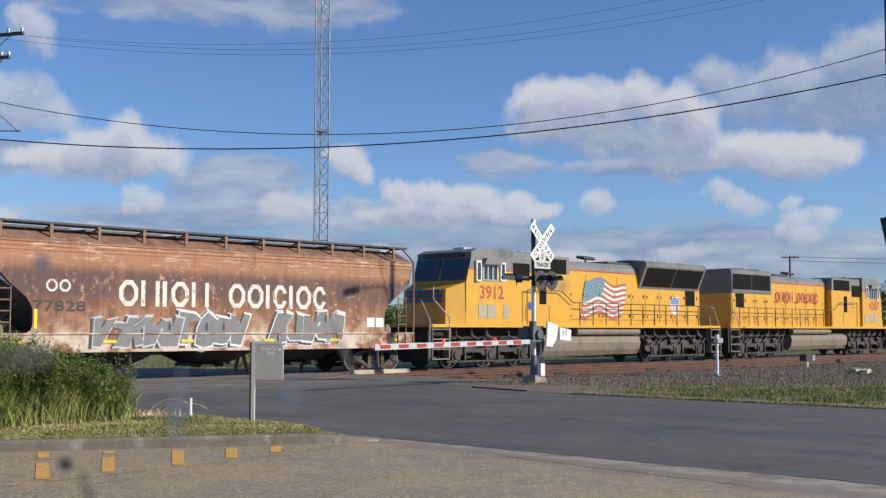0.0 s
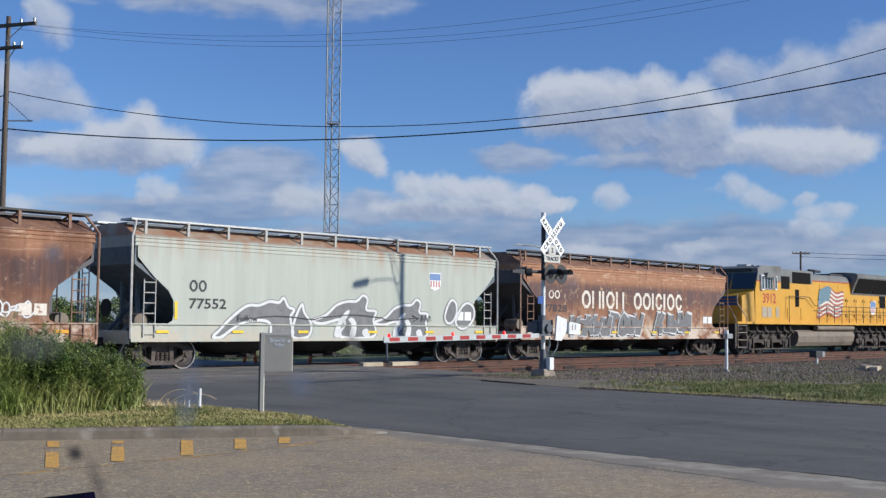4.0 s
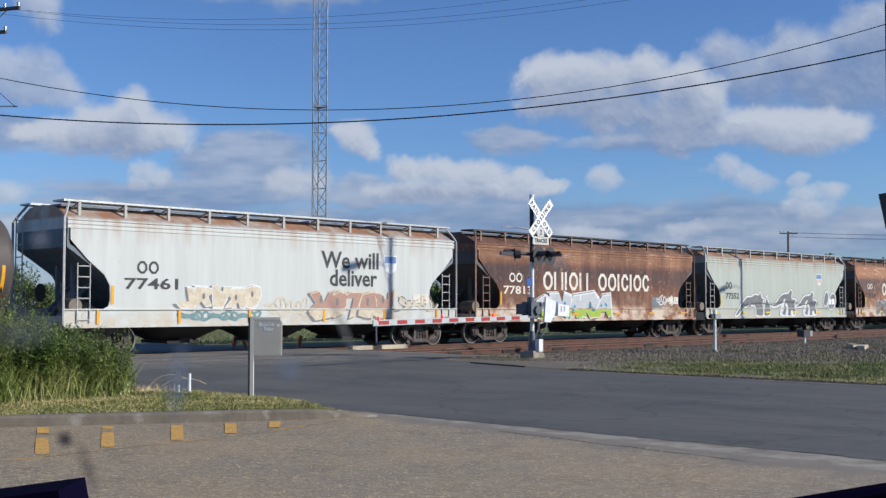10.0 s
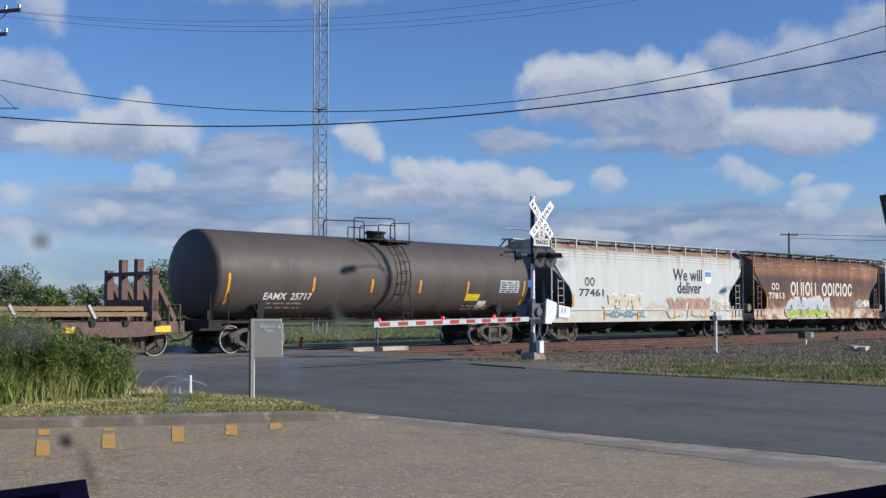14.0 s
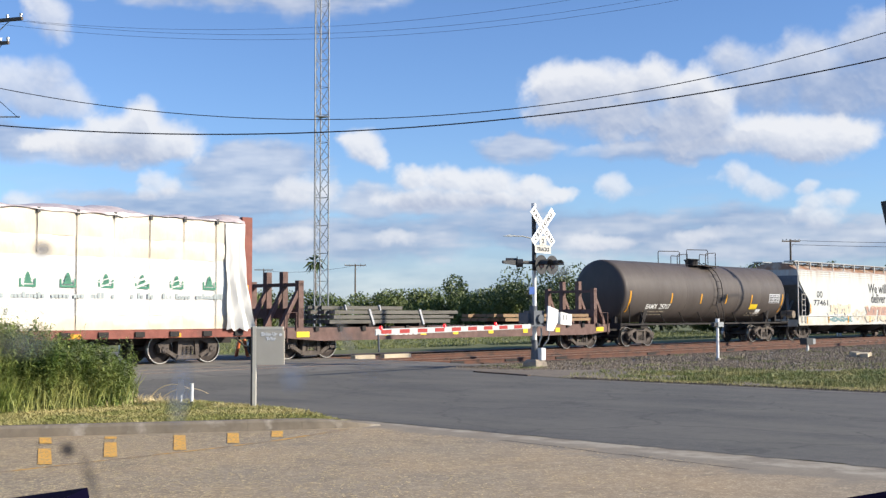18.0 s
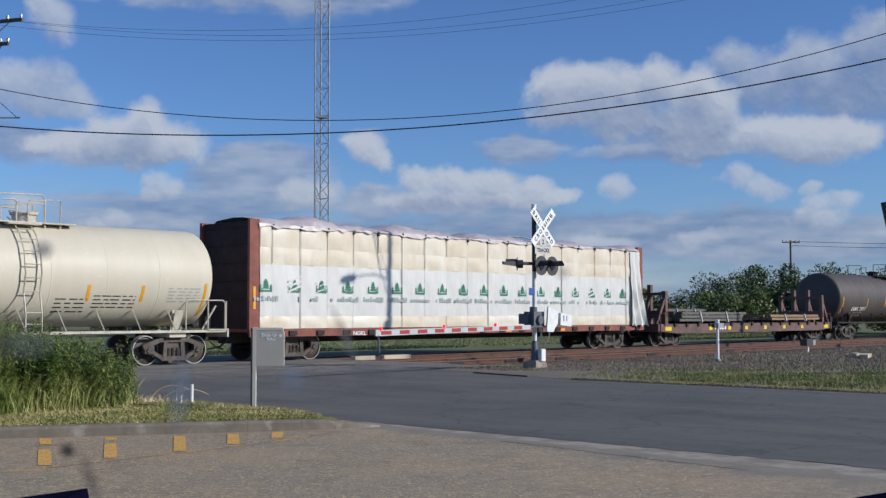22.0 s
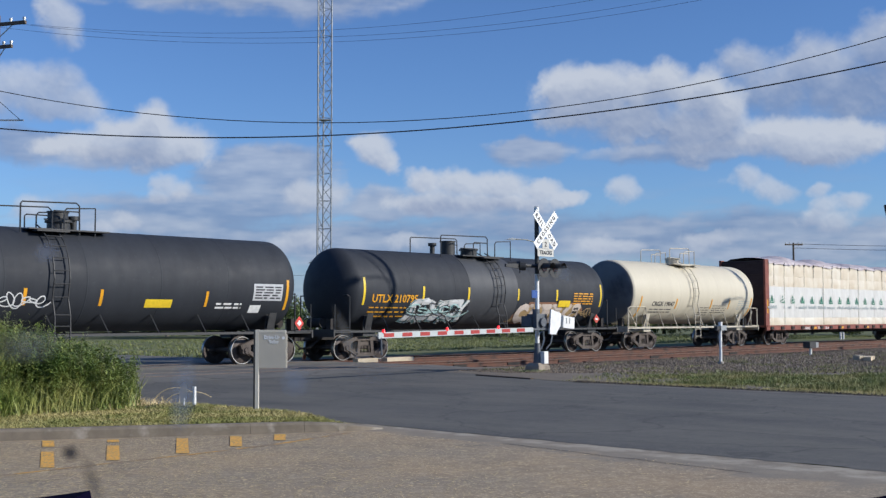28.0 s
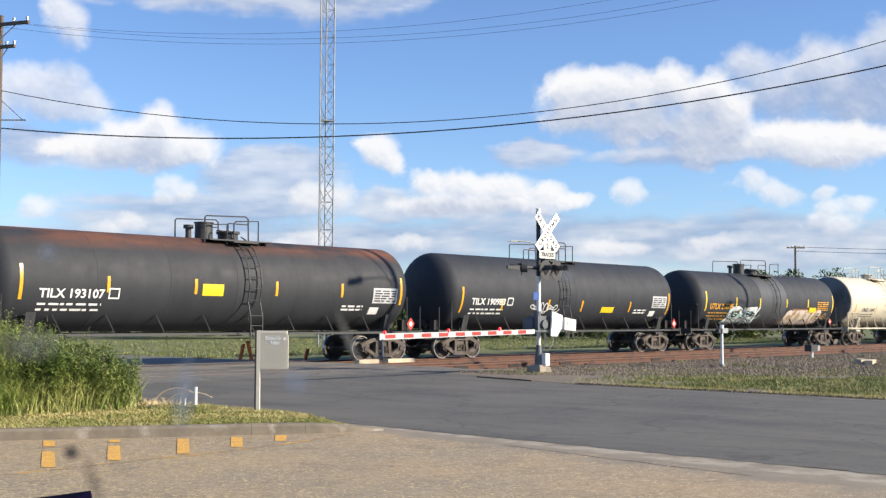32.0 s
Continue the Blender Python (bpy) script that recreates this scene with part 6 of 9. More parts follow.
# centre-beam car with wrapped lumber
def centre_beam():
    car = new_car("centre_beam_car", "oxide-red centre-beam flat car loaded with wrapped lumber", "lumber car", 40.44)
    L = 11.55
    part("deck", Geo().box(-L, L, -1.42, 1.42, 0.98, 1.08), BEAM_RED, car)
    part("side_sill", Geo().box(-L, L, -1.46, -1.38, 0.82, 1.0).box(-L, L, 1.38, 1.46, 0.82, 1.0), BEAM_RED, car)
    part("centre_sill", Geo().box(-L, L, -0.3, 0.3, 0.6, 0.98), DARK, car)
    letters(Skin(1.461), car, [("NOKL", -7.0, 0.83, 0.2, 0.62), ("733", -5.35, 0.83, 0.2, 0.42), ("216", -4.35, 0.83, 0.2, 0.42)], WHITE, "white car mark")
    for x in (-5.75, -2.1, 1.6, 5.2, 8.6):
        part("sill_reflector", Geo().box(x - 0.2, x + 0.2, -1.468, -1.46, 0.85, 0.97), AMBER, car, "amber reflector")
    part("centre_web", Geo().box(-11.2, 11.2, -0.06, 0.06, 1.08, 4.55), BEAM_SHADED, car)
    for e in (-1, 1):
        x = e * 11.35
        part("bulkhead", Geo().box(x - 0.1, x + 0.1, -1.36, 1.36, 1.08, 4.68), BEAM_SHADED, car, "oxide-red end bulkhead, darkened in colour for its shade")
        for y in (-1.42, 1.3):
            part("bulkhead_post", Geo().box(x - 0.2, x + 0.2, y, y + 0.12, 0.95, 4.73), BEAM_RED, car, "oxide-red corner post")
        for k in range(6):
            part("bulkhead_rib", Geo().box(x + e * 0.1 - 0.05, x + e * 0.1 + 0.05, -1.3, 1.3, 1.5 + k * 0.6, 1.58 + k * 0.6), BEAM_SHADED, car)
        part("reflector", Geo().box(x - 0.05, x + 0.05, -1.43, -1.42, 1.75, 2.5), AMBER, car)
        coupler(car, e * (L + 0.1), e)
        bogie(car, e * 9.35)
    for i in range(19):
        x = -10.98 + i * 1.22
        part("stake_pocket", Geo().box(x - 0.16, x + 0.16, -1.52, -1.46, 0.86, 1.02), DARK, car)
    return car


centre_beam()


# lumber packs on the centre-beam car
def lumber_load(car_s):
    """Wrapped packs in columns: pale wood-toned packs below and above a printed white wrap, loose plastic on top."""
    load = tagged(new("lumber_load"), "packs of lumber in white and cream wrap with green print", "lumber", "cars of the freight train")
    TRAIN.append((load, car_s))
    rnd, w = random.Random(5), 1.22
    edges = [-11.12] + [-10.62 + w * k for k in range(18)] + [11.05]
    tiers = [(1.09, 1.51, WRAP_CREAM, "cream_pack", 4), (1.51, 3.24, WRAP_WHITE, "white_pack", 6), (3.24, 3.82, WRAP_CREAM, "cream_pack", 4), (3.82, 4.55, WRAP_CREAM, "cream_pack", 4)]
    for a, b in zip(edges, edges[1:]):
        for z0, z1, m, name, k in tiers:
            y = -1.4 - rnd.uniform(0, 0.02)
            g, ph = Geo(), rnd.uniform(0, 6)
            # a bulging, creased face
            pts = [[(a + 0.004 + (b - a - 0.008) * p / k, y - (0.03 * math.sin(math.pi * p / k) * math.sin(math.pi * q / k) + 0.016 * math.sin(p * 2.1 + q * 1.3 + ph) * (0 < p < k) + rnd.uniform(0, 0.02) * (0 < p < k)), z0 + (z1 - z0) * q / k) for p in range(k + 1)] for q in range(k + 1)]
            g.add([p for r in pts for p in r], [(q * (k + 1) + p, q * (k + 1) + p + 1, (q + 1) * (k + 1) + p + 1, (q + 1) * (k + 1) + p) for q in range(k) for p in range(k)], True)
            g.box(a, b, -1.36, -0.1, z0 + 0.004, z1 - 0.004)
            g.box(a, b, 0.1, 1.38, z0 + 0.004, z1 - 0.004)
            part(name, g, m, load)
    for i, x in enumerate(edges[1:-1]):
        low = 1.1 if i % 4 == 1 else 3.3 + 0.5 * (i % 3)
        part("strap", Geo().box(x - 0.006, x + 0.006, -1.458, -1.44, low, 4.56), STRAP, load, "dark tie-down strap")
        part("strap_clip", Geo().box(x - 0.03, x + 0.06, -1.475, -1.4, 4.43, 4.59), BLACK_STEEL, load, "black corner protector")
    sk = Skin(1.46)
    for i in range(18):
        # printed house-and-tree mark above a grey word bar; some of them folded in half
        c, fold = -10.9 + w * i, (0.0, 0.45, 0.2)[1 if i in (1, 15) else 2 if i in (2, 14, 16) else 0]
        g = Geo()
        sk.poly(g, [(c - 0.25, 2.32), (c + 0.25, 2.32), (c + 0.25, 2.56), (c + 0.2, 2.58), (c + 0.19, 2.39), (c - 0.19, 2.39), (c - 0.2, 2.58), (c - 0.25, 2.56)], 0.004)
        for z, hw in ((2.42, 0.17), (2.52, 0.13), (2.61, 0.09)):
            sk.poly(g, [(c - hw, z), (c + hw, z), (c + hw * 0.2, z + 0.14), (c - hw * 0.2, z + 0.14)], 0.004)
        part("print_mark", g, WRAP_GREEN, load, "green printed mark")
        if fold:
            g = Geo()
            for q in range(3):
                z = 2.3 + 0.17 * q
                sk.poly(g, [(c - 0.28, z), (c + 0.28, z + 0.2), (c + 0.28, z + 0.2 + fold * 0.16), (c - 0.28, z + fold * 0.16)], 0.012)
            part("wrap_fold", g, WRAP_WHITE, load, "fold across the printed mark")
        g = Geo()
        for q in range(9):
            if rnd.random() < 0.95 - fold:
                sk.rect(g, c - 0.5 + q * 0.115, c - 0.5 + q * 0.115 + 0.09, 2.02, 2.02 + rnd.choice((0.11, 0.11, 0.17)), 0.004)
        if g.f:
            tagged(part("print_word", g, WRAP_GREY, load, "grey printed word as bars"), kind="stuff")
    # plastic cover on top, heaped over the packs and sagging between them
    g, k = Geo(), 90
    rows = []
    for i in range(k + 1):
        x = -11.2 + 22.4 * i / k
        heap = 0.2 + 0.07 * math.sin(x * 1.3) + 0.05 * math.sin(x * 2.9 + 1) - 0.008 * x
        rows.append([(x, y, 4.56 + dz * heap / 0.2 + rnd.uniform(-0.02, 0.03)) for y, dz in ((-1.485, rnd.uniform(-0.1, -0.02)), (-1.46, 0.02), (-1.15, 0.17), (-0.6, 0.24), (0, 0.26), (0.9, 0.2), (1.45, 0.0))])
    g.add([p for r in rows for p in r], [(i * 7 + j, (i + 1) * 7 + j, (i + 1) * 7 + j + 1, i * 7 + j + 1) for i in range(k) for j in range(6)], True)
    part("top_cover", g, WRAP_TOP, load, "crumpled mauve plastic cover")
    # loose wrap flap at the leading end
    g = Geo()
    n, k = 14, 9
    fl = []
    for p in range(n + 1):
        t = p / n
        reach = 0.02 + 0.34 * (1 - t) ** 4.0                      # hangs wider towards its foot
        fl.append([(10.45 + (0.72 + reach) * q / k + 0.02 * math.sin(p * 1.3 + q), -1.475 - (0.02 + 0.05 * (1 - t)) * (1 + math.sin(q * 1.5 + p * 0.35)) - 0.16 * (1 - t) * q / k, 1.04 + 3.45 * t + 0.06 * math.sin(q * 1.9) * (1 - t)) for q in range(k + 1)])
    g.add([p for r in fl for p in r], [(a * (k + 1) + b, a * (k + 1) + b + 1, (a + 1) * (k + 1) + b + 1, (a + 1) * (k + 1) + b) for a in range(n) for b in range(k)], True)
    part("loose_flap", g, WRAP_WHITE, load, "loose torn wrap")
    return load


lumber_load(40.44)


def bundle(name, label, s, x0, x1, z0, tiers, y0, y1, m, seed):
    """A stack of long pieces, each its own part, with bands."""
    ob = tagged(new(name), label, "bundle", "cars of the freight train")
    TRAIN.append((ob, s))
    rnd = random.Random(seed)
    for t in range(tiers):
        k = 7
        for i in range(k):
            a, b = y0 + (y1 - y0) * i / k, y0 + (y1 - y0) * (i + 1) / k - 0.02
            sh = rnd.uniform(-0.25, 0.25)
            part("bar", Geo().box(x0 + sh, x1 + sh + rnd.uniform(-0.3, 0.3), a, b, z0 + t * 0.17, z0 + t * 0.17 + 0.13), m, ob)
    for x in (x0 + (x1 - x0) * 0.3, x0 + (x1 - x0) * 0.72):
        part("band", Geo().beam((x - 0.1, y0 - 0.02, z0 + tiers * 0.17), (x + 0.12, y0 - 0.03, z0 - 0.05), 0.05, 0.08), SPRAY_SILVER, ob)
        part("bearer", Geo().box(x - 0.1, x + 0.1, y0, y1, z0 - 0.12, z0 - 0.005), DARK, ob)
    return ob


bundle("steel_bundle", "grey stack of long bars strapped on the flat car", 62.75, -7.1, -0.9, 1.21, 3, -1.25, 0.1, LUMBER_GREY, 3)
bundle("steel_bundle", "grey stack of long bars strapped on the flat car", 62.75, -6.4, -2.2, 1.21, 4, 0.2, 1.25, LUMBER_GREY, 4)
bundle("timber_bundle", "tan timber stack strapped on the flat car", 62.75, 2.2, 8.0, 1.24, 2, -1.25, 1.2, LUMBER_TAN, 6)


# ---- crossing signal ----
FOOTING = surf("tan_footing_concrete", (0.34, 0.29, 0.23), (0.24, 0.2, 0.16), 4, 0.9, dirt=(0.15, 0.125, 0.1), dirt_scale=2)
SIGNAL = Vector((2.77, 34.18, 0))
sig = tagged(new("crossing_signal"), "railroad crossing signal mast with white crossbuck and red lamps", "crossing signal")
sig.matrix_basis = Matrix.Translation(SIGNAL) @ pose(0, 0, 0, 0, 0, HEADING)
part("foundation", Geo().add([(sx * a, sy * a, z) for a, z in ((0.27, -0.03), (0.25, 0.14), (0.17, 0.22)) for sx, sy in ((-1, -1), (1, -1), (1, 1), (-1, 1))], [(i * 4 + k, i * 4 + (k + 1) % 4, i * 4 + 4 + (k + 1) % 4, i * 4 + 4 + k) for i in range(2) for k in range(4)] + [(8, 9, 10, 11)]), FOOTING, sig, "tan concrete footing")
part("mast_base", Geo().tube([(0, 0, 0.2), (0, 0, 0.5), (0, 0, 0.8)], 0.13, 12, 0.08), BOX_GREY, sig)
part("mast", Geo().tube([(0, 0, 0.6), (0, 0, 2.85)], 0.065, 14), ALU, sig, "silver mast")
part("upper_mast", Geo().tube([(0, 0, 2.85), (0, 0, 4.72)], 0.067, 14), BLACK_STEEL, sig)
part("mast_cap", Geo().tube([(0, 0, 4.72), (0, 0, 4.86)], 0.075, 14), ALU, sig)


def board(words, dx, z, tilt, w, h, m2=WHITE):
    """A white board that faces the road, with its black words."""
    m = Matrix.Translation((dx + 0.2, -0.16, z)) @ pose(0, 0, 0, 0, tilt, 0)
    b = part("sign_board", Geo().box(-w / 2, w / 2, -0.006, 0.006, -h / 2, h / 2), m2, sig, "white sign board" if m2 is WHITE else "dull white sign board", m)
    v, f = glyphs(words, h * 0.66, 0.006)
    x1 = max(p[0] for p in v)
    k = min(1.0, w * 0.9 / x1)
    part("sign_words", Geo().add([((p[0] - x1 / 2) * k, -0.011, p[1] - h * 0.23) for p in v], f), LETTER_DARK, b, "black words")["kind"] = "stuff"
    return b


board("R A I L     R O A D", 0.02, 4.17, 45, 1.42, 0.26)
bb = board("C R O S S I N G", 0.02, 4.17, -45, 1.42, 0.26)
bb.matrix_basis = Matrix.Translation((0, -0.016, 0)) @ bb.matrix_basis
board("2", 0.02, 3.74, 0, 0.32, 0.3, BOARD_DULL)
board("TRACKS", 0.02, 3.49, 0, 0.76, 0.24, BOARD_DULL)
part("crossarm", Geo().tube([(-1.15, 0, 3.08), (0.72, -0.1, 3.08)], 0.05, 8), BLACK_STEEL, sig)


def flasher(x, y, z, turn, disc=0.29):
    m = Matrix.Translation((x, y, z)) @ pose(0, 0, 0, 0, 0, turn)
    lamp = part("flasher", Geo().tube([(0, 0.16, 0), (0, -0.02, 0)], 0.12, 14).tube([(0, 0.0, 0), (0, -0.015, 0)], disc, 22), BLACK_STEEL, sig, "black lamp backing", m)
    part("lens", Geo().tube([(0, -0.015, 0), (0, -0.035, 0)], 0.115, 16), LENS_RED, lamp, "red lens")
    g, n = Geo(), 12
    arc = [(0.15 * math.cos(math.pi * k / n), 0.15 * math.sin(math.pi * k / n)) for k in range(n + 1)]
    g.add([(a, y2, b) for y2, s in ((-0.02, 1), (-0.34, 1.0)) for a, b in arc] + [(a * 0.93, y2, b * 0.93) for y2 in (-0.02, -0.34) for a, b in arc],
          [(k, k + 1, n + 2 + k, n + 1 + k) for k in range(n)] + [(2 * n + 2 + k, 3 * n + 3 + k, 3 * n + 4 + k, 2 * n + 3 + k) for k in range(n)], True)
    part("hood", g, BLACK_STEEL, lamp)


flasher(-0.02, -0.28, 3.02, 0)
flasher(0.5, -0.28, 3.02, 0)
flasher(-0.78, 0.0, 3.05, -137, 0.2)
part("visor_plate", Geo().prism([(-1.5, 3.02), (-0.86, 2.98), (-0.86, 3.13), (-1.5, 3.1)], -0.08, -0.02), BLACK_STEEL, sig, "long black visor seen from its side")
part("blue_plate", Geo().box(-0.34, -0.08, -0.08, -0.065, 2.14, 2.36), BLUE, sig, "small blue plate")
part("junction_box", Geo().box(-0.0, 0.19, -0.26, -0.08, 0.2, 0.56), ALU, sig, "grey box at the mast's foot")
part("conduit", Geo().tube([(0.12, -0.05, 0.62), (0.2, -0.1, 0.9), (0.18, -0.1, 1.15)], 0.025, 8), GALV, sig)

gate = tagged(new("crossing_gate"), "lowered crossing gate with a red and white arm", "crossing gate")
gate.matrix_basis = sig.matrix_basis.copy()
part("gate_motor", Geo().box(-0.6, -0.12, -0.46, -0.09, 1.25, 1.66).tube([(-0.36, -0.54, 1.42), (-0.36, -0.44, 1.42)], 0.13, 12), BOX_GREY, gate, "blue-grey gate mechanism")
part("motor_box", Geo().box(-0.68, -0.61, -0.3, 0.05, 1.3, 1.6), BOX_GREY, gate)
part("mechanism_shelf", Geo().box(-0.95, -0.1, -0.5, -0.1, 1.2, 1.245), BOX_GREY, gate)
part("mechanism_cover", Geo().tube([(-0.4, -0.28, 1.66), (-0.4, -0.28, 1.8)], 0.11, 12), BOX_GREY, gate)
part("hanging_cable", Geo().tube([(0.22, -0.3, 1.2), (0.3, -0.32, 1.0), (0.26, -0.3, 0.8), (0.16, -0.2, 0.62)], 0.018, 6), GALV, gate)
part("tip_rest", Geo().tube([(-6.9, -0.55, 1.06), (-6.88, -0.55, 0.62)], 0.025, 8), BOX_GREY, gate, "thin grey rest under the arm's tip")
part("counterweight_arm", Geo().prism([(-0.2, 1.08), (0.1, 1.06), (0.32, 1.32), (0.36, 1.68), (0.2, 1.72), (-0.12, 1.8), (-0.16, 1.4)], -0.62, -0.57), ALU, gate, "white counterweight arm")
part("counterweight", Geo().prism([(0.4, 1.26), (0.94, 1.22), (0.96, 1.55), (0.42, 1.62)], -0.66, -0.54), ALU, gate, "white counterweight plate")
for x in (0.56, 0.7):
    part("weight_bolt", Geo().box(x - 0.02, x + 0.02, -0.672, -0.66, 1.38, 1.54), GALV, gate)
TIP, ROOT = Vector((-7.0, -0.55, 1.115)), Vector((-0.82, -0.5, 1.21))
g = Geo()
side = (ROOT - TIP).normalized().cross(Vector((0, 0, 1)))
for a, b, h0, h1 in ((TIP, ROOT, 0.155, 0.13),):
    up = Vector((0, 0, 1))
    g.add([p + side * k * 0.015 + up * j * h / 2 for p, h in ((a, h0), (b, h1)) for k in (-1, 1) for j in (-1, 1)], [(0, 1, 3, 2), (4, 6, 7, 5), (0, 4, 5, 1), (2, 3, 7, 6), (0, 2, 6, 4), (1, 5, 7, 3)])
part("arm", g, ARM_GREY, gate, "grey-white aluminium gate arm")
for i in range(9):
    a, b = TIP.lerp(ROOT, 0.03 + 0.106 * i), TIP.lerp(ROOT, 0.088 + 0.106 * i)
    g = Geo().beam(a - Vector((0, 0.002, 0)), b - Vector((0, 0.002, 0)), 0.036, 0.098)
    part("arm_stripe", g, ARM_RED, gate, "red reflective stripe")
for k in (0.03, 0.41, 0.75):
    p = TIP.lerp(ROOT, k)
    part("arm_lamp", Geo().tube([(p.x, p.y, p.z + 0.06), (p.x, p.y, p.z + 0.1), (p.x, p.y, p.z + 0.15)], 0.052, 10, 0.03), LAMP_RED, gate, "red arm lamp")


# ---- bank sign, posts and markers ----
sign = tagged(new("direction_sign"), "taupe bank direction sign on a pale post in the grass", "sign")
sign.matrix_basis = pose(-2.93, 18.1, 0.1, 0, 0, 0)
part("post", Geo().box(-0.022, 0.03, -0.04, 0.04, -0.1, 1.27), SIGN_PALE, sign)
# black strip in place of the shade on the post's left side
part("post_shade_strip", Geo().box(-0.05, -0.023, -0.04, 0.04, -0.1, 1.26), BLACK_STEEL, sign)
part("top_rail", Geo().box(0.031, 0.45, -0.04, 0.04, 1.225, 1.265), SIGN_PALE, sign)
part("panel", Geo().box(0.032, 0.45, -0.035, 0.035, 0.67, 1.224), SIGN_TAN, sign, "taupe panel")
part("panel_side", Geo().box(0.45, 0.47, -0.03, 0.03, 0.67, 1.2), SIGN_TAN, sign)
for words, x, z, size in (("Drive-Up", 0.115, 1.125, 0.072), ("Teller", 0.19, 1.055, 0.068)):
    v, f = glyphs(words, size, 0.006)
    part("sign_words", Geo().add([(x + p[0] * 0.9, -0.039, z + p[1]) for p in v], f), WHITE, sign, "white words")
part("round_mark", Geo().add([(0.415 + 0.025 * math.cos(a * 0.524), -0.0375, 1.14 + 0.025 * math.sin(a * 0.524)) for a in range(12)], [tuple(range(12))]), WHITE, sign)


def pipe(x, y, h, r, label, m=WHITE, name="marker_pipe", lean=0.0, z=0.0):
    g = Geo().tube([(0, 0, -0.05), (lean * 0.5, 0, h * 0.5), (lean, 0, h)], r, 10)
    ob = tagged(part(name, g, m), label, "marker post")
    ob.matrix_basis = pose(x, y, z)
    return ob


pipe(-4.1, 19.0, 0.38, 0.03, "short white plastic pipe in the grass", z=0.05)
pipe(-4.25, 18.9, 0.2, 0.015, "thin white stub in the grass", z=0.05)
for s, nn, h, lean in ((25.9, -3.0, 0.62, 0.14), (25.94, -2.3, 0.75, -0.18), (28.7, -2.6, 0.4, 0.1)):
    p = on_track(s, nn)
    pipe(p.x, p.y, h, 0.07, "leaning faded orange marker beside the track", ORANGE, "orange_marker", lean)
whistle = tagged(new("white_post"), "white steel post with a small box on top", "post")
whistle.matrix_basis = pose(9.28, 38.7, 0, 0, 0, HEADING)
part("post", Geo().tube([(0, 0, -0.05), (0, 0, 1.2)], 0.048, 12), WHITE, whistle)
part("post_foot", Geo().tube([(0, 0, -0.02), (0, 0, 0.08)], 0.09, 10), CONCRETE, whistle)
part("head_box", Geo().box(-0.12, 0.24, -0.1, 0.1, 1.12, 1.28), GALV, whistle)
part("head_cap", Geo().tube([(0, 0, 1.2), (0, 0, 1.4)], 0.07, 10), WHITE, whistle)
part("side_lamp", Geo().box(-0.3, -0.12, -0.06, 0.06, 1.14, 1.26), BLACK_STEEL, whistle)
switch = tagged(new("switch_box"), "small grey and white switch box beside the rails", "switch box")
switch.matrix_basis = Matrix.Translation(on_track(45.1, 10.2)) @ pose(0, 0, 0, 0, 0, HEADING)
part("leg", Geo().tube([(0, 0, -0.05), (0, 0, 0.3)], 0.06, 8), WHITE, switch)
part("case", Geo().box(-0.35, 0.2, -0.15, 0.15, 0.28, 0.55), BLACK_STEEL, switch)
part("case_end", Geo().box(0.2, 0.42, -0.16, 0.16, 0.3, 0.52), GALV, switch)
for s, nn, l, turn in ((27.6, 2.1, 0.95, 0), (29.2, 2.1, 1.35, 0), (40.5, 14.6, 1.2, 20), (41.1, 14.2, 0.9, -12), (42.0, 13.6, 0.8, 35)):
    ob = tagged(part("timber_block", Geo().prism([(-0.13, 0), (0.13, 0), (0.12, 0.14), (-0.12, 0.14)], -l / 2, l / 2, "x"), PLANK_PALE), "pale sawn timber block lying beside the rails", "timber block")
    ob.matrix_basis = Matrix.Translation(on_track(s, nn, 0.0)) @ pose(0, 0, 0, 0, 0, HEADING + turn)

# a track signal beyond the train
ts = tagged(new("track_signal"), "black round-topped track signal on a pale steel frame", "railway signal")
ts.matrix_basis = Matrix.Translation(on_track(83.95, -6.0, 0)) @ pose(0, 0, 0, 0, 0, HEADING)
for x in (-0.25, 0.25):
    part("leg", Geo().beam((x, 0, -0.1), (x, 0, 3.75), 0.1, 0.1), WHITE, ts, "pale steel leg")
part("brace", Geo().beam((-1.3, 0, 3.5), (-0.85, 0, 1.5), 0.08, 0.08), WHITE, ts)
part("platform", Geo().box(-1.2, 0.4, -0.3, 0.3, 1.5, 1.58), GALV, ts)
part("rung", Geo().box(-0.25, 0.25, -0.05, 0.05, 2.6, 2.7), WHITE, ts)
part("shelf", Geo().box(-0.5, 0.5, -0.2, 0.2, 3.75, 3.83), WHITE, ts)
for x in (-0.12, 0.3):
    part("signal_head", Geo().prism([(x - 0.4, 3.83), (x + 0.4, 3.83), (x + 0.4, 4.35), (x + 0.28, 4.58), (x, 4.68), (x - 0.28, 4.58), (x - 0.4, 4.35)], -0.3 + x * 0.4, -0.2 + x * 0.4), BLACK_STEEL, ts, "black signal backing")

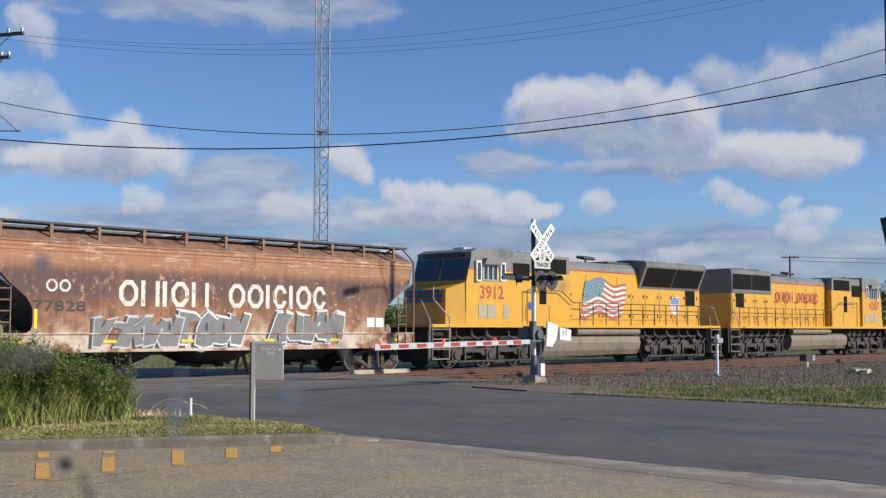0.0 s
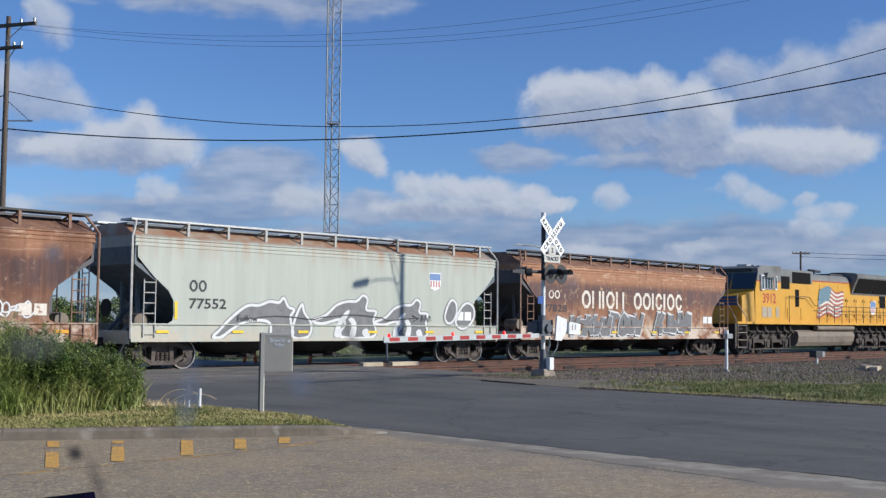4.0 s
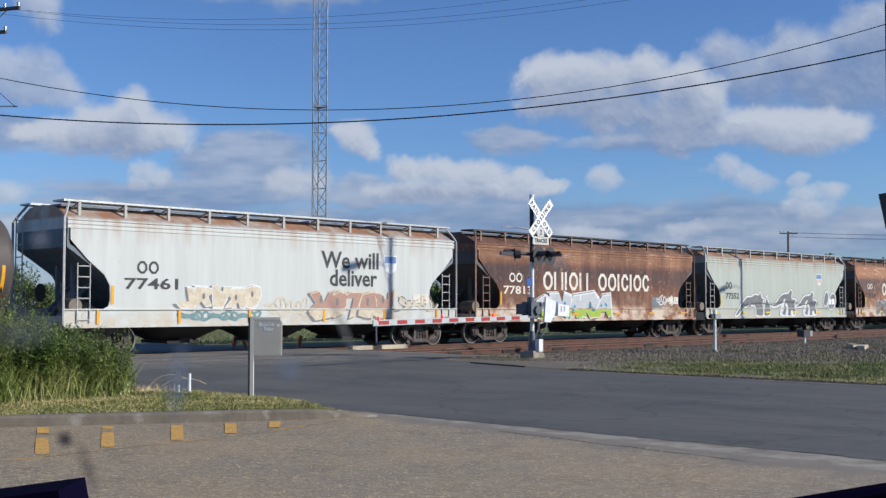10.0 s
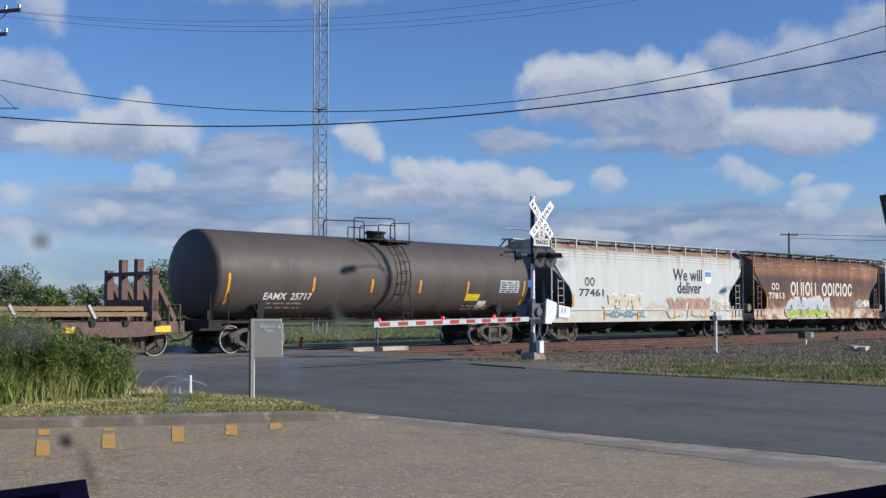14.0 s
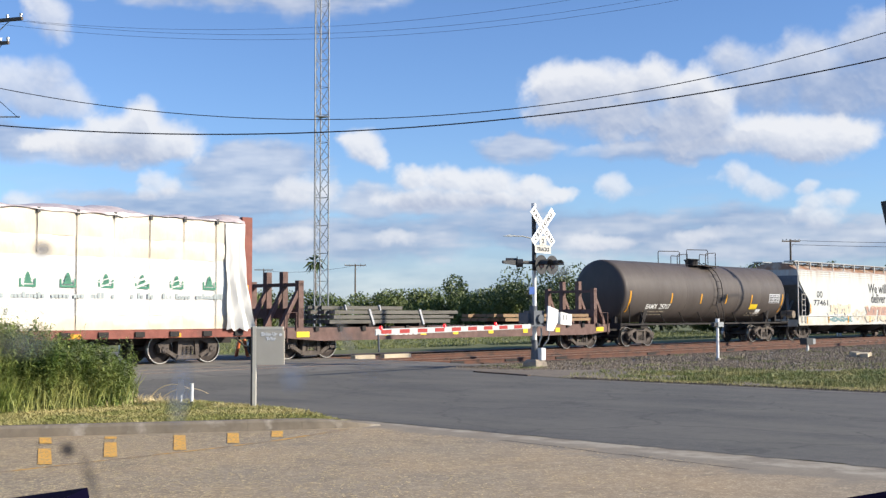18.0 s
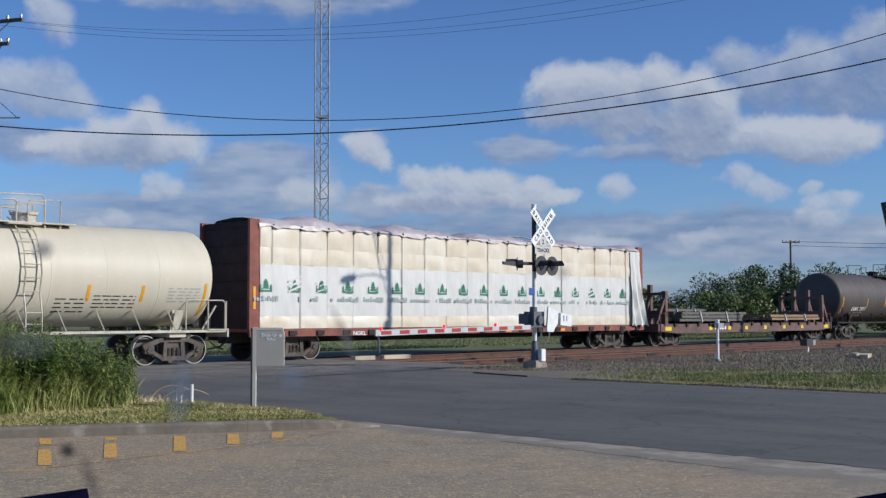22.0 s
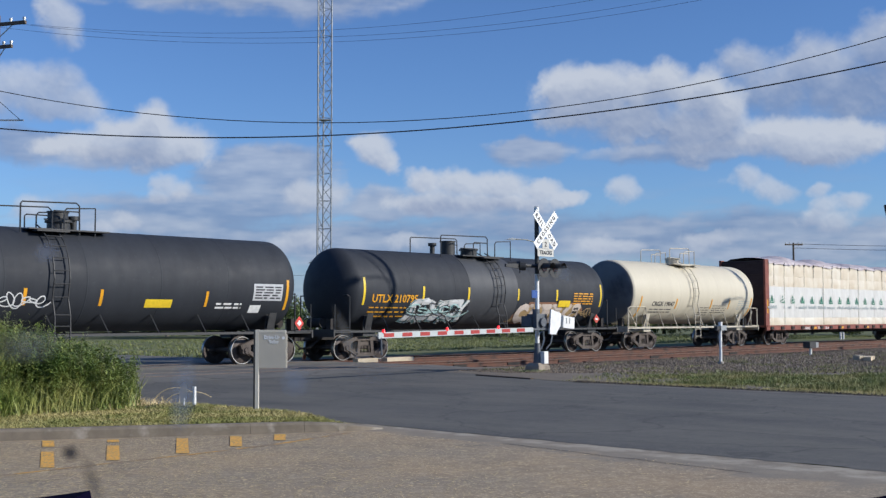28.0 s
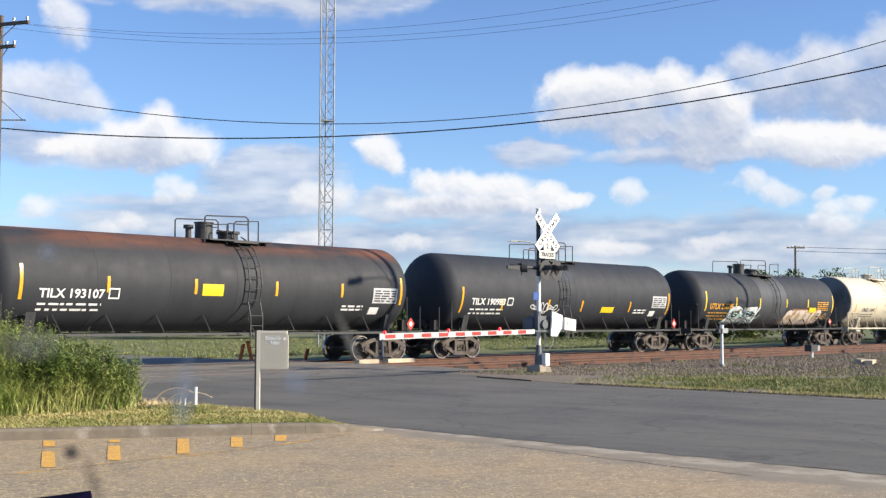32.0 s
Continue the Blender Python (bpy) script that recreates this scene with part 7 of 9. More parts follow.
# ---- kerb and painted marks ----
path = [(-30.0, 7.85), (-16.0, 11.85), (-5.7, 14.77), (-2.6, 15.58), (-1.9, 15.8), (-1.45, 15.95), (-1.15, 16.1), (-0.85, 16.3)]
kerb = tagged(new("kerb"), "grey concrete kerb with stained face", "kerb", "", "structure")
for i, (a, b) in enumerate(zip(path, path[1:])):
    a, b = Vector((*a, 0)), Vector((*b, 0))
    m = max(1, round((b - a).length / 3.0))
    for k in range(m):
        p, q = a.lerp(b, k / m), a.lerp(b, (k + 1) / m)
        d = (q - p).normalized()
        s = Vector((-d.y, d.x, 0))
        h0, h1 = [(0.13, 0.13), (0.13, 0.125), (0.125, 0.1), (0.1, 0.055), (0.055, 0.012)][max(0, i - 2)] if i > 1 else (0.13, 0.13)
        g = Geo()
        p2, q2 = p + d * 0.002, q - d * 0.002
        prof = lambda hh: [(0.0, -0.05), (0.015, hh * 0.75), (0.045, hh), (0.2, hh), (0.2, -0.05)]
        g.add([w + s * u2 + Vector((0, 0, z)) for w, hh in ((p2, h0), (q2, h1)) for u2, z in prof(hh)], [(4, 3, 2, 1, 0), (5, 6, 7, 8, 9)] + [(j, (j + 1) % 5, 5 + (j + 1) % 5, 5 + j) for j in range(5)])
        part("kerb_stone", g, KERB, kerb)
marks = tagged(new("parking_marks"), "worn yellow paint marks on the car park", "road marking", "", "structure")
for x, y, x2, y2 in ((-4.81, 14.1, -5.05, 14.78), (-4.15, 12.14, -4.64, 13.57), (-4.17, 14.61, -4.25, 14.9), (-3.64, 12.76, -4.06, 14.22), (-3.02, 13.4, -3.4, 15.05), (-2.53, 14.1, -2.75, 15.3), (-2.1, 14.81, -2.2, 15.55)):
    part("paint_mark", Geo().add([(x - 0.075, y, -0.006), (x + 0.075, y, -0.006), (x2 + 0.075, y2, -0.006), (x2 - 0.075, y2, -0.006)], [(0, 1, 2, 3)]), TRAFFIC_YELLOW, marks)
line = [(-4.9, 10.95), (-4.38, 11.57), (-3.72, 12.37), (-2.9, 13.29), (-2.08, 14.35), (-1.3, 15.75)]
for a, b in zip(line, line[1:]):
    part("paint_line", Geo().add([(a[0] - 0.04, a[1], -0.008), (a[0] + 0.04, a[1], -0.008), (b[0] + 0.04, b[1], -0.008), (b[0] - 0.04, b[1], -0.008)], [(0, 1, 2, 3)]), FAINT_YELLOW, marks)

# verge of the car park: a raised lawn behind the kerb
g = Geo()
edge = [(-130.0, -20.5)] + path[1:]
front = [Vector((x, y + 0.19, (0.105, 0.105, 0.105, 0.105, 0.095, 0.07, 0.03, -0.01)[i])) for i, (x, y) in enumerate(edge)]
back = [on_track(-200, 9, 0.0), on_track(-30, 8.3, 0.0), on_track(2, 8.2, 0.0), on_track(8, 8.2, 0.0), on_track(R0 - 0.3, 8.2, 0.0), on_track(R0 - 0.25, 10.5, 0.01), on_track(R0 - 0.25, 13.5, 0.02), on_track(R0 - 0.1, 16.0, 0.02)]
g.add(front + back, [(i, i + 1, len(front) + i + 1, len(front) + i) for i in range(len(front) - 1)])
tagged(part("verge", g, LAWN), "mown grass verge behind the kerb", "lawn", "", "structure")


# ---- masts, poles and wires ----
def lattice_mast(x, y, side, top):
    ob = tagged(new("radio_mast"), "tall thin triangular lattice radio mast of galvanised steel", "radio mast")
    ob.matrix_basis = pose(x, y, 0, 0, 0, 12)
    r = side / math.sqrt(3)
    legs = [(r * math.cos(radians(90 + 120 * k)), r * math.sin(radians(90 + 120 * k))) for k in range(3)]
    for a in legs:
        part("leg", Geo().tube([(*a, -0.1), (*a, top)], 0.045, 8), TOWER_STEEL, ob)
    for k in range(3):
        a, b = legs[k], legs[(k + 1) % 3]
        g = Geo()
        z, i = 0.2, 0
        while z < top - 1:
            p, q = (a, b) if i % 2 == 0 else (b, a)
            g.tube([(*p, z), (*q, z + 0.85)], 0.022, 5)
            g.tube([(*p, z), (*q, z)], 0.016, 4) if i % 2 == 0 else None
            z, i = z + 0.85, i + 1
        part("lacing", g, TOWER_STEEL, ob, "zigzag bracing")
    for z in (13.66,):
        part("flange", Geo().prism([(a * 1.15, b * 1.15) for a, b in legs], z, z + 0.06, "z"), TOWER_STEEL, ob)
    part("feed_cable", Geo().tube([(legs[1][0] * 0.9, legs[1][1] * 0.9, 0), (legs[1][0] * 0.9, legs[1][1] * 0.9, top)], 0.03, 6), WIRE, ob)
    return ob


lattice_mast(-7.32, 70.0, 0.84, 42)


def utility_pole(x, y, top, arms, label, riser=False, turn=0.0):
    ob = tagged(new("utility_pole"), label, "utility pole")
    ob.matrix_basis = pose(x, y, 0, 0, 0, turn)
    part("pole", Geo().tube([(0, 0, -0.1), (0, 0, top * 0.5), (0, 0, top)], 0.14, 12, 0.085), POLE_WOOD, ob)
    for z, half in arms:
        part("crossarm", Geo().box(-half, half, -0.17, -0.06, z - 0.06, z + 0.06), POLE_WOOD, ob, "timber crossarm")
        for k in (-0.95, -0.5, 0.5, 0.95):
            part("insulator", Geo().tube([(k * half, -0.115, z + 0.06), (k * half, -0.115, z + 0.14)], 0.045, 8).tube([(k * half, -0.115, z + 0.12), (k * half, -0.115, z + 0.2)], 0.06, 8), GALV, ob, "pale insulator")
        part("arm_brace", Geo().beam((half * 0.55, -0.1, z - 0.05), (0, -0.1, z - 0.6), 0.03, 0.03), GALV, ob)
    if riser:
        part("riser_pipe", Geo().tube([(0.24, -0.1, 0), (0.24, -0.1, 9.3), (0.2, -0.12, 9.5)], 0.07, 10), GALV, ob, "grey cable riser")
        part("weatherhead", Geo().tube([(0.2, -0.12, 9.3), (0.16, -0.14, 9.62)], 0.12, 10), GALV, ob)
        part("equipment_box", Geo().prism([(-0.4, 5.29), (0.1, 5.37), (0.1, 4.03), (-0.19, 4.14)], -0.27, 0.1), BLACK_STEEL, ob, "dark box on the pole")
        part("lamp_arm", Geo().tube([(-0.02, -0.1, 11.1), (-0.02, -0.55, 11.36), (-0.02, -1.1, 11.44), (-0.02, -1.55, 11.44)], 0.03, 8), GALV, ob, "curved lamp arm")
        part("lamp_head", Geo().prism([(-0.18, -1.45), (0.14, -1.45), (0.12, -2.0), (-0.02, -2.12), (-0.16, -2.0)], 11.37, 11.52, "z"), GALV, ob, "grey lamp head")
        part("ground_lead", Geo().tube([(-0.1, -0.16, 0), (-0.1, -0.14, 2.9)], 0.03, 6), SIGN_PALE, ob)
    return ob


POLE_R, POLE_L = Vector((15.17, 38.37, 0)), Vector((-17.0, 43.3, 0))
utility_pole(POLE_R.x, POLE_R.y, 15.1, [(14.75, 1.3)], "dark timber utility pole with a grey cable riser", True, -18)
utility_pole(POLE_L.x, POLE_L.y, 13.1, [(12.72, 1.35), (11.85, 0.75)], "weathered timber utility pole with two crossarms", False, -18)
p = on_track(65.0, 17.6)
utility_pole(p.x, p.y, 13.2, [(12.9, 1.2)], "dark timber utility pole in the grass", True, -18)


def wire(a, b, sag, r, label="thin black overhead wire"):
    a, b = Vector(a), Vector(b)
    pts = [a.lerp(b, k / 28) - Vector((0, 0, 4 * sag * (k / 28) * (1 - k / 28))) for k in range(29)]
    tagged(part("overhead_wire", Geo().tube(pts, r, 5), WIRE), label, "wire", "overhead wires")


wire((POLE_L.x, POLE_L.y, 10.22), (POLE_R.x, POLE_R.y, 11.08), 2.03, 0.016, "black overhead cable between the poles")
wire((POLE_L.x, POLE_L.y, 8.77), (POLE_R.x, POLE_R.y, 10.21), 1.24, 0.024, "thick black overhead cable between the poles")
for d0, d1, z0, z1, sag in ((1.25, 1.1, 12.76, 14.97, 1.61), (0.75, 0.7, 12.79, 14.28, 1.65), (-0.7, -0.6, 12.76, 13.59, 1.59)):
    wire((POLE_L.x + d0, POLE_L.y, z0), (POLE_R.x + d1, POLE_R.y, z1), sag, 0.0055)
wire((POLE_R.x, POLE_R.y, 10.4), (POLE_R.x + 26, POLE_R.y - 8, 10.2), 1.0, 0.022)
wire((POLE_L.x - 30, POLE_L.y + 9, 10.0), (POLE_L.x, POLE_L.y, 10.06), 1.3, 0.022)
wire((POLE_L.x - 30, POLE_L.y + 9, 8.7), (POLE_L.x, POLE_L.y, 8.74), 1.1, 0.03)
wire((POLE_L.x + 0.9, POLE_L.y, 9.1), (POLE_L.x, POLE_L.y, 9.9), 0.0, 0.012, "thin stay of the pole's bracket")
part_arm = tagged(part("bracket_arm", Geo().box(0, 0.95, -0.03, 0.03, 9.05, 9.1), GALV), "thin grey bracket arm on the pole", "bracket")
part_arm.matrix_basis = pose(POLE_L.x + 0.1, POLE_L.y, 0)
FAR = [(33.5, 110.0, 8.7, 0.9), (-33.5, 150, 9.6, 1.3), (-31, 175, 9.0, 1.4), (-27.0, 175, 8.6, 1.4), (-11.2, 150, 8.2, 1.4), (20.3, 140, 6.6, 1.0)]
for x, y, h, half in FAR:
    utility_pole(x, y, h, [(h - 0.2, half)], "distant timber utility pole with a crossarm", False, 10)
wire((33.5, 110, 8.6), (75, 112, 9.2), 0.5, 0.02, "thin distant overhead wire")
wire((33.5, 110, 8.2), (75, 112, 8.8), 0.5, 0.02, "thin distant overhead wire")
wire((-33.5, 150, 9.3), (-31, 175, 8.8), 0.3, 0.02, "thin distant overhead wire")
wire((-27, 175, 8.3), (-11.2, 150, 8.0), 0.5, 0.02, "thin distant overhead wire")
lamp = tagged(new("street_lamp"), "thin grey street lamp with a long arm beyond the tracks", "street lamp")
lamp.matrix_basis = pose(6.35, 78.0, 0)
part("pole", Geo().tube([(0, 0, -0.05), (0, 0, 6.76)], 0.07, 8, 0.05), SIGN_PALE, lamp)
part("arm", Geo().tube([(0, 0, 6.66), (-0.8, 0, 6.86), (-1.6, 0, 6.89)], 0.045, 6), SIGN_PALE, lamp)
part("head", Geo().prism([(-2.15, 6.87), (-1.5, 6.82), (-1.4, 6.94), (-1.7, 6.98)], -0.14, 0.14), WHITE, lamp)


# ---- plants ----
def blades(name, label, spots, h, m, seed, width=0.012, lean=0.35):
    """Grass: one bent blade of two faces a spot; spots are (x, y, z)."""
    rnd = random.Random(seed)
    v, f = [], []
    for x, y, z in spots:
        hh, a = h * rnd.uniform(0.55, 1.15), rnd.uniform(0, 6.283)
        dx, dy = math.cos(a), math.sin(a)
        l = hh * lean * rnd.uniform(0.2, 1.3)
        b = rnd.uniform(0, 6.283)
        lx, ly = math.cos(b) * l, math.sin(b) * l
        w = width * rnd.uniform(0.7, 1.4)
        o = len(v)
        v += [(x - dx * w, y - dy * w, z), (x + dx * w, y + dy * w, z), (x + dx * w * 0.8 + lx * 0.35, y + dy * w * 0.8 + ly * 0.35, z + hh * 0.6), (x - dx * w * 0.8 + lx * 0.35, y - dy * w * 0.8 + ly * 0.35, z + hh * 0.6), (x + lx, y + ly, z + hh * 0.96)]
        f += [(o, o + 1, o + 2, o + 3), (o + 3, o + 2, o + 4)]
    me = bpy.data.meshes.new(name)
    me.from_pydata(v, [], f)
    return tagged(part(name, me, m), label, "grass", "", "stuff")


rnd = random.Random(77)
spots = []
while len(spots) < 40000:
    s, nn = rnd.uniform(0.0, 10.75), rnd.uniform(11.4, 15.75)
    edge = max(0, s - 9.8 + max(0, nn - 14.9) * 0.7) / 0.9
    if rnd.random() < 0.35 + 0.65 * (noise.noise((s * 0.9, nn * 0.9, 3.0)) * 0.5 + 0.5) and rnd.random() > edge:
        spots.append((s, nn))


def tops(s, nn):
    """How high the wild growth stands: tall plumes inland, low at the road."""
    return (0.95 + 0.62 * min(1, max(0, (10.6 - s) / 2.4)) + 0.4 * noise.noise((s * 0.8, nn * 0.8, 9.0)) + 0.42 * noise.noise((s * 2.0, nn * 2.0, 4.0))) * (1.0 if nn < 14.7 else 1.0 - 0.35 * min(1, nn - 14.7))


place = lambda s, nn, z=0.03: (*on_track(s, nn)[:2], z)
for low, high, name, mat, k in ((14.5, 16.0, "tall_grass", TALL_GRASS, 0.6), (11.0, 14.5, "tall_grass_behind", WEED, 0.85)):
    blades(name, "tall bright wild grass beside the road", [place(*p) for p in spots if low < p[1] <= high and rnd.random() < 0.75], k, mat, 1, 0.007, 0.6)
blades("dry_grass", "dry straw-coloured grass at the foot of the weeds", [place(rnd.gauss(10.5, 0.3), rnd.uniform(14.4, 15.4)) for _ in range(420)] + [place(rnd.uniform(3, 10.4), rnd.uniform(15.5, 15.9)) for _ in range(700)], 0.2, STRAW, 6, 0.006, 1.0)


def stalks(name, label, many, leaves, m, seed, size, lift=1.0, low=0.12, only=None):
    """Weeds: thin stems with drooping narrow leaves all the way up."""
    rr = random.Random(seed)
    v, f = [], []
    where = [q for q in spots if only(*q)] if only else spots
    for _ in range(many):
        s, nn = rr.choice(where)
        hh, (x, y, z) = tops(s, nn) * rr.uniform(0.72, 1.04) * lift, place(s, nn)
        dx, dy = rr.uniform(-0.22, 0.22), rr.uniform(-0.22, 0.22)
        o = len(v)
        v += [(x - 0.004, y, z), (x + 0.004, y, z), (x + dx, y + dy, z + hh)]
        f.append((o, o + 1, o + 2))
        for k in range(leaves):
            t = low + (1.02 - low) * rr.random() ** 0.8
            p = Vector((x + dx * t, y + dy * t, z + hh * t))
            d2 = Vector((rr.gauss(0, 1), rr.gauss(0, 1), rr.uniform(-0.1, 1.1))).normalized()
            l, w2 = rr.uniform(0.6, 1.5) * size[0] * (1.15 - 0.5 * t), rr.uniform(0.7, 1.4) * size[1]
            sd = d2.cross(Vector((0, 0, 1))).normalized() * w2
            o = len(v)
            v += [tuple(p), tuple(p + d2 * l * 0.5 + sd), tuple(p + d2 * l - Vector((0, 0, l * 0.3))), tuple(p + d2 * l * 0.5 - sd)]
            f.append((o, o + 1, o + 2, o + 3))
    me = bpy.data.meshes.new(name)
    me.from_pydata(v, [], f)
    tagged(part(name, me, m), label, "weeds", "", "stuff")


stalks("weed_stalks", "tall leafy dark green weeds beside the road", 2300, 60, WEED, 12, (0.16, 0.0068))
stalks("broad_weeds", "bushy dark green weeds with broad leaves", 620, 90, DARK_WEED, 15, (0.13, 0.013), 0.92, 0.05, lambda s, nn: s > 8.3 and nn > 13.0)
stalks("bright_weeds", "leafy mid-green weeds beside the road", 1300, 48, TALL_GRASS, 13, (0.16, 0.006), 1.0)
front = [place(10.0 - 4.8 * rnd.random() ** 0.7, 14.9 + 1.0 * rnd.random()) for _ in range(3600)]
blades("front_grass", "tall bright grass in front of the weeds", front, 0.66, TALL_GRASS, 17, 0.0045, 0.75)
stalks("weed_plumes", "feathery grey-green plumes above the weeds", 520, 60, PLUME, 14, (0.075, 0.0045), 1.1, 0.66)
for x, y, h, lean in ((-4.95, 19.6, 0.36, 0.3), (-4.75, 19.5, 0.3, 0.34)):
    ob = tagged(part("dry_stem", Geo().tube([(lean * 1.4 * (1 - math.cos(k * 0.3)), 0, h * math.sin(k * 0.3)) for k in range(9)], 0.006, 5), STRAW), "bent dry stem at the road's edge", "stem")
    ob.matrix_basis = pose(x, y, 0.02)
spots = []
while len(spots) < 40000:
    x = -7.5 + 6.2 * rnd.random()
    y0 = 14.77 + (x + 5.7) * 0.275 + 0.24
    y = y0 + rnd.random() ** 1.2 * (4.4 if x < -3.0 else 2.8)
    p = Vector((x, y, 0)) - FOOT
    if p.dot(ALONG) < R0 - 0.2 - 0.3 * rnd.random() - max(0, x + 2.4) * 0.25 and y > 14.9:
        spots.append((x, y, (0.1 if p.dot(ASIDE) > 15.3 else 0.03) * min(1, max(0, -1.25 - x) / 0.8)))
blades("mown_grass", "short yellowing mown grass on the verge", spots, 0.055, SHORT_GRASS, 3, 0.006, 1.1)
spots, low, tufts_high = [], [], []
while len(spots) + len(low) + len(tufts_high) < 62000:
    s, nn = RE + 0.35 + 48 * rnd.random() ** 1.4, rnd.uniform(13.0, 25.0)
    k = nn - (14.9 + 0.5 * noise.noise((s * 0.5, 1.0, 0)) + max(0, 24.6 - s) * 0.4)
    bound = 28.6 + (nn - 15) * 0.8 + 1.8 * noise.noise((nn * 0.5, 2.0, 0)) + noise.noise((s * 1.3, nn * 1.3, 4.0)) - s
    lump = noise.noise((s * 0.55, nn * 0.7, 7.0)) + 0.5 * noise.noise((s * 1.7, nn * 1.9, 3.0))
    if k > -1.2 and rnd.random() < min(1, 0.12 + max(0, k) * 0.8) * min(1, max(0.05, bound * 0.55)) * (0.62 + lump * 0.8):
        near_road = s < RE + 1.3 + 0.6 * noise.noise((nn * 0.4, 5.0, 0))
        (low if near_road or rnd.random() < 0.3 else tufts_high if lump > 0.22 else spots).append(place(s, nn, -0.012))
blades("rough_grass", "rough green grass between road and ballast", spots, 0.095, ROUGH_GRASS, 4, 0.006, 1.0)
sprigs = []
while len(sprigs) < 14000:
    s, nn = 25.5 + 50 * rnd.random() ** 1.4, rnd.uniform(8.5, 24.0)
    if noise.noise((s * 0.6, nn * 0.9, 12.0)) + 0.5 * noise.noise((s * 2.1, nn * 2.3, 1.0)) > 0.2 + max(0, 16 - nn) * 0.035:
        sprigs.append(place(s, nn, -0.016))
blades("gravel_weeds", "sparse weeds growing through the gravel", sprigs, 0.1, ROUGH_GRASS, 24, 0.006, 0.9)
blades("grass_tufts", "taller green tufts in the rough grass", tufts_high, 0.13, ROUGH_GRASS, 14, 0.006, 0.8)
blades("low_grass", "low yellowing grass at the road's edge", low, 0.035, SHORT_GRASS, 8, 0.007, 1.2)
spots = []
while len(spots) < 45000:
    s, nn = rnd.uniform(8, 95), -6.5 - 34 * rnd.random() ** 1.5
    if 12.5 < s < 26.5 or noise.noise((s * 0.2, nn * 0.2, 2.0)) < -0.35:
        continue
    spots.append(place(s, nn, -0.02))
blades("field_grass", "rough green grass beyond the tracks", spots, 0.12, FIELD_GRASS, 5, 0.012, 1.0)
# crumbled dark soil and broken asphalt along the road's far edge
rr = random.Random(61)
v, f = [], []
for k in range(2600):
    s, nn = RE + 0.2 + abs(rr.gauss(0, 0.2)), 15.0 + 22 * rr.random() ** 1.5
    x, y, z = place(s, nn, 0.0)
    r = rr.uniform(0.015, 0.05)
    o = len(v)
    v += [(x + math.cos(a) * r * rr.uniform(0.6, 1.2), y + math.sin(a) * r * rr.uniform(0.6, 1.2), -0.02) for a in (0, 1.5, 3.1, 4.6)] + [(x, y, r * rr.uniform(0.3, 0.8))]
    f += [(o, o + 1, o + 4), (o + 1, o + 2, o + 4), (o + 2, o + 3, o + 4), (o + 3, o, o + 4)]
me = bpy.data.meshes.new("soil_edge")
me.from_pydata(v, [], f)
tagged(part("soil_edge", me, SOIL), "dark crumbled soil along the asphalt's edge", "soil", "", "stuff")
edging = tagged(part("old_edging", Geo().beam((0.9, 31.3, 0.005), (2.23, 29.3, 0.005), 0.1, 0.04), TIE), "dark old edging half sunk in the gravel", "edging")


def crown(rx, rz, seed, leaves, size):
    """Leaf clumps on a cloud of lumps, uneven at the edge."""
    rnd = random.Random(seed)
    lumps = [(rnd.gauss(0, 0.5) * rx, rnd.gauss(0, 0.5) * rx, rz * (0.55 + rnd.uniform(-0.45, 0.42)), rnd.uniform(0.22, 0.42) * rx) for _ in range(16)]
    v, f = [], []
    for _ in range(leaves):
        cx, cy, cz, r = rnd.choice(lumps)
        d = Vector((rnd.gauss(0, 1), rnd.gauss(0, 1), rnd.gauss(0, 0.8))).normalized() * r * rnd.uniform(0.6, 1.12)
        p = Vector((cx, cy, max(0.15, cz))) + d
        if p.z < 0.1:
            p.z = rnd.uniform(0.1, 0.6)
        a, b = Vector((rnd.gauss(0, 1), rnd.gauss(0, 1), rnd.gauss(0, 1))).normalized(), Vector((rnd.gauss(0, 1), rnd.gauss(0, 1), rnd.gauss(0, 1))).normalized()
        s = size * rnd.uniform(0.6, 1.5)
        o = len(v)
        v += [tuple(p - a * s), tuple(p + b * s * 0.6), tuple(p + a * s), tuple(p - b * s * 0.6)]
        f.append((o, o + 1, o + 2, o + 3))
    me = bpy.data.meshes.new("crown")
    me.from_pydata(v, [], f)
    return me


def tree(x, y, rx, h, seed, leaf, label, leaves=9500, size=0.115):
    ob = tagged(new("tree"), label, "tree", "trees beyond the tracks")
    ob.matrix_basis = pose(x, y, -0.03)
    rnd = random.Random(seed)
    g = Geo().tube([(0, 0, 0), (0.05, 0.03, h * 0.3), (0.12, 0.0, h * 0.55)], 0.16, 8, 0.08)
    for k in range(5):
        a = k * 1.3 + rnd.random()
        g.tube([(0.05, 0.02, h * (0.2 + 0.06 * k)), (math.cos(a) * rx * 0.3, math.sin(a) * rx * 0.3, h * 0.5), (math.cos(a) * rx * 0.55, math.sin(a) * rx * 0.55, h * 0.72)], 0.06, 6, 0.02)
    part("trunk", g, BARK, ob)
    part("crown", crown(rx, h, seed, leaves, size), leaf, ob)
    return ob


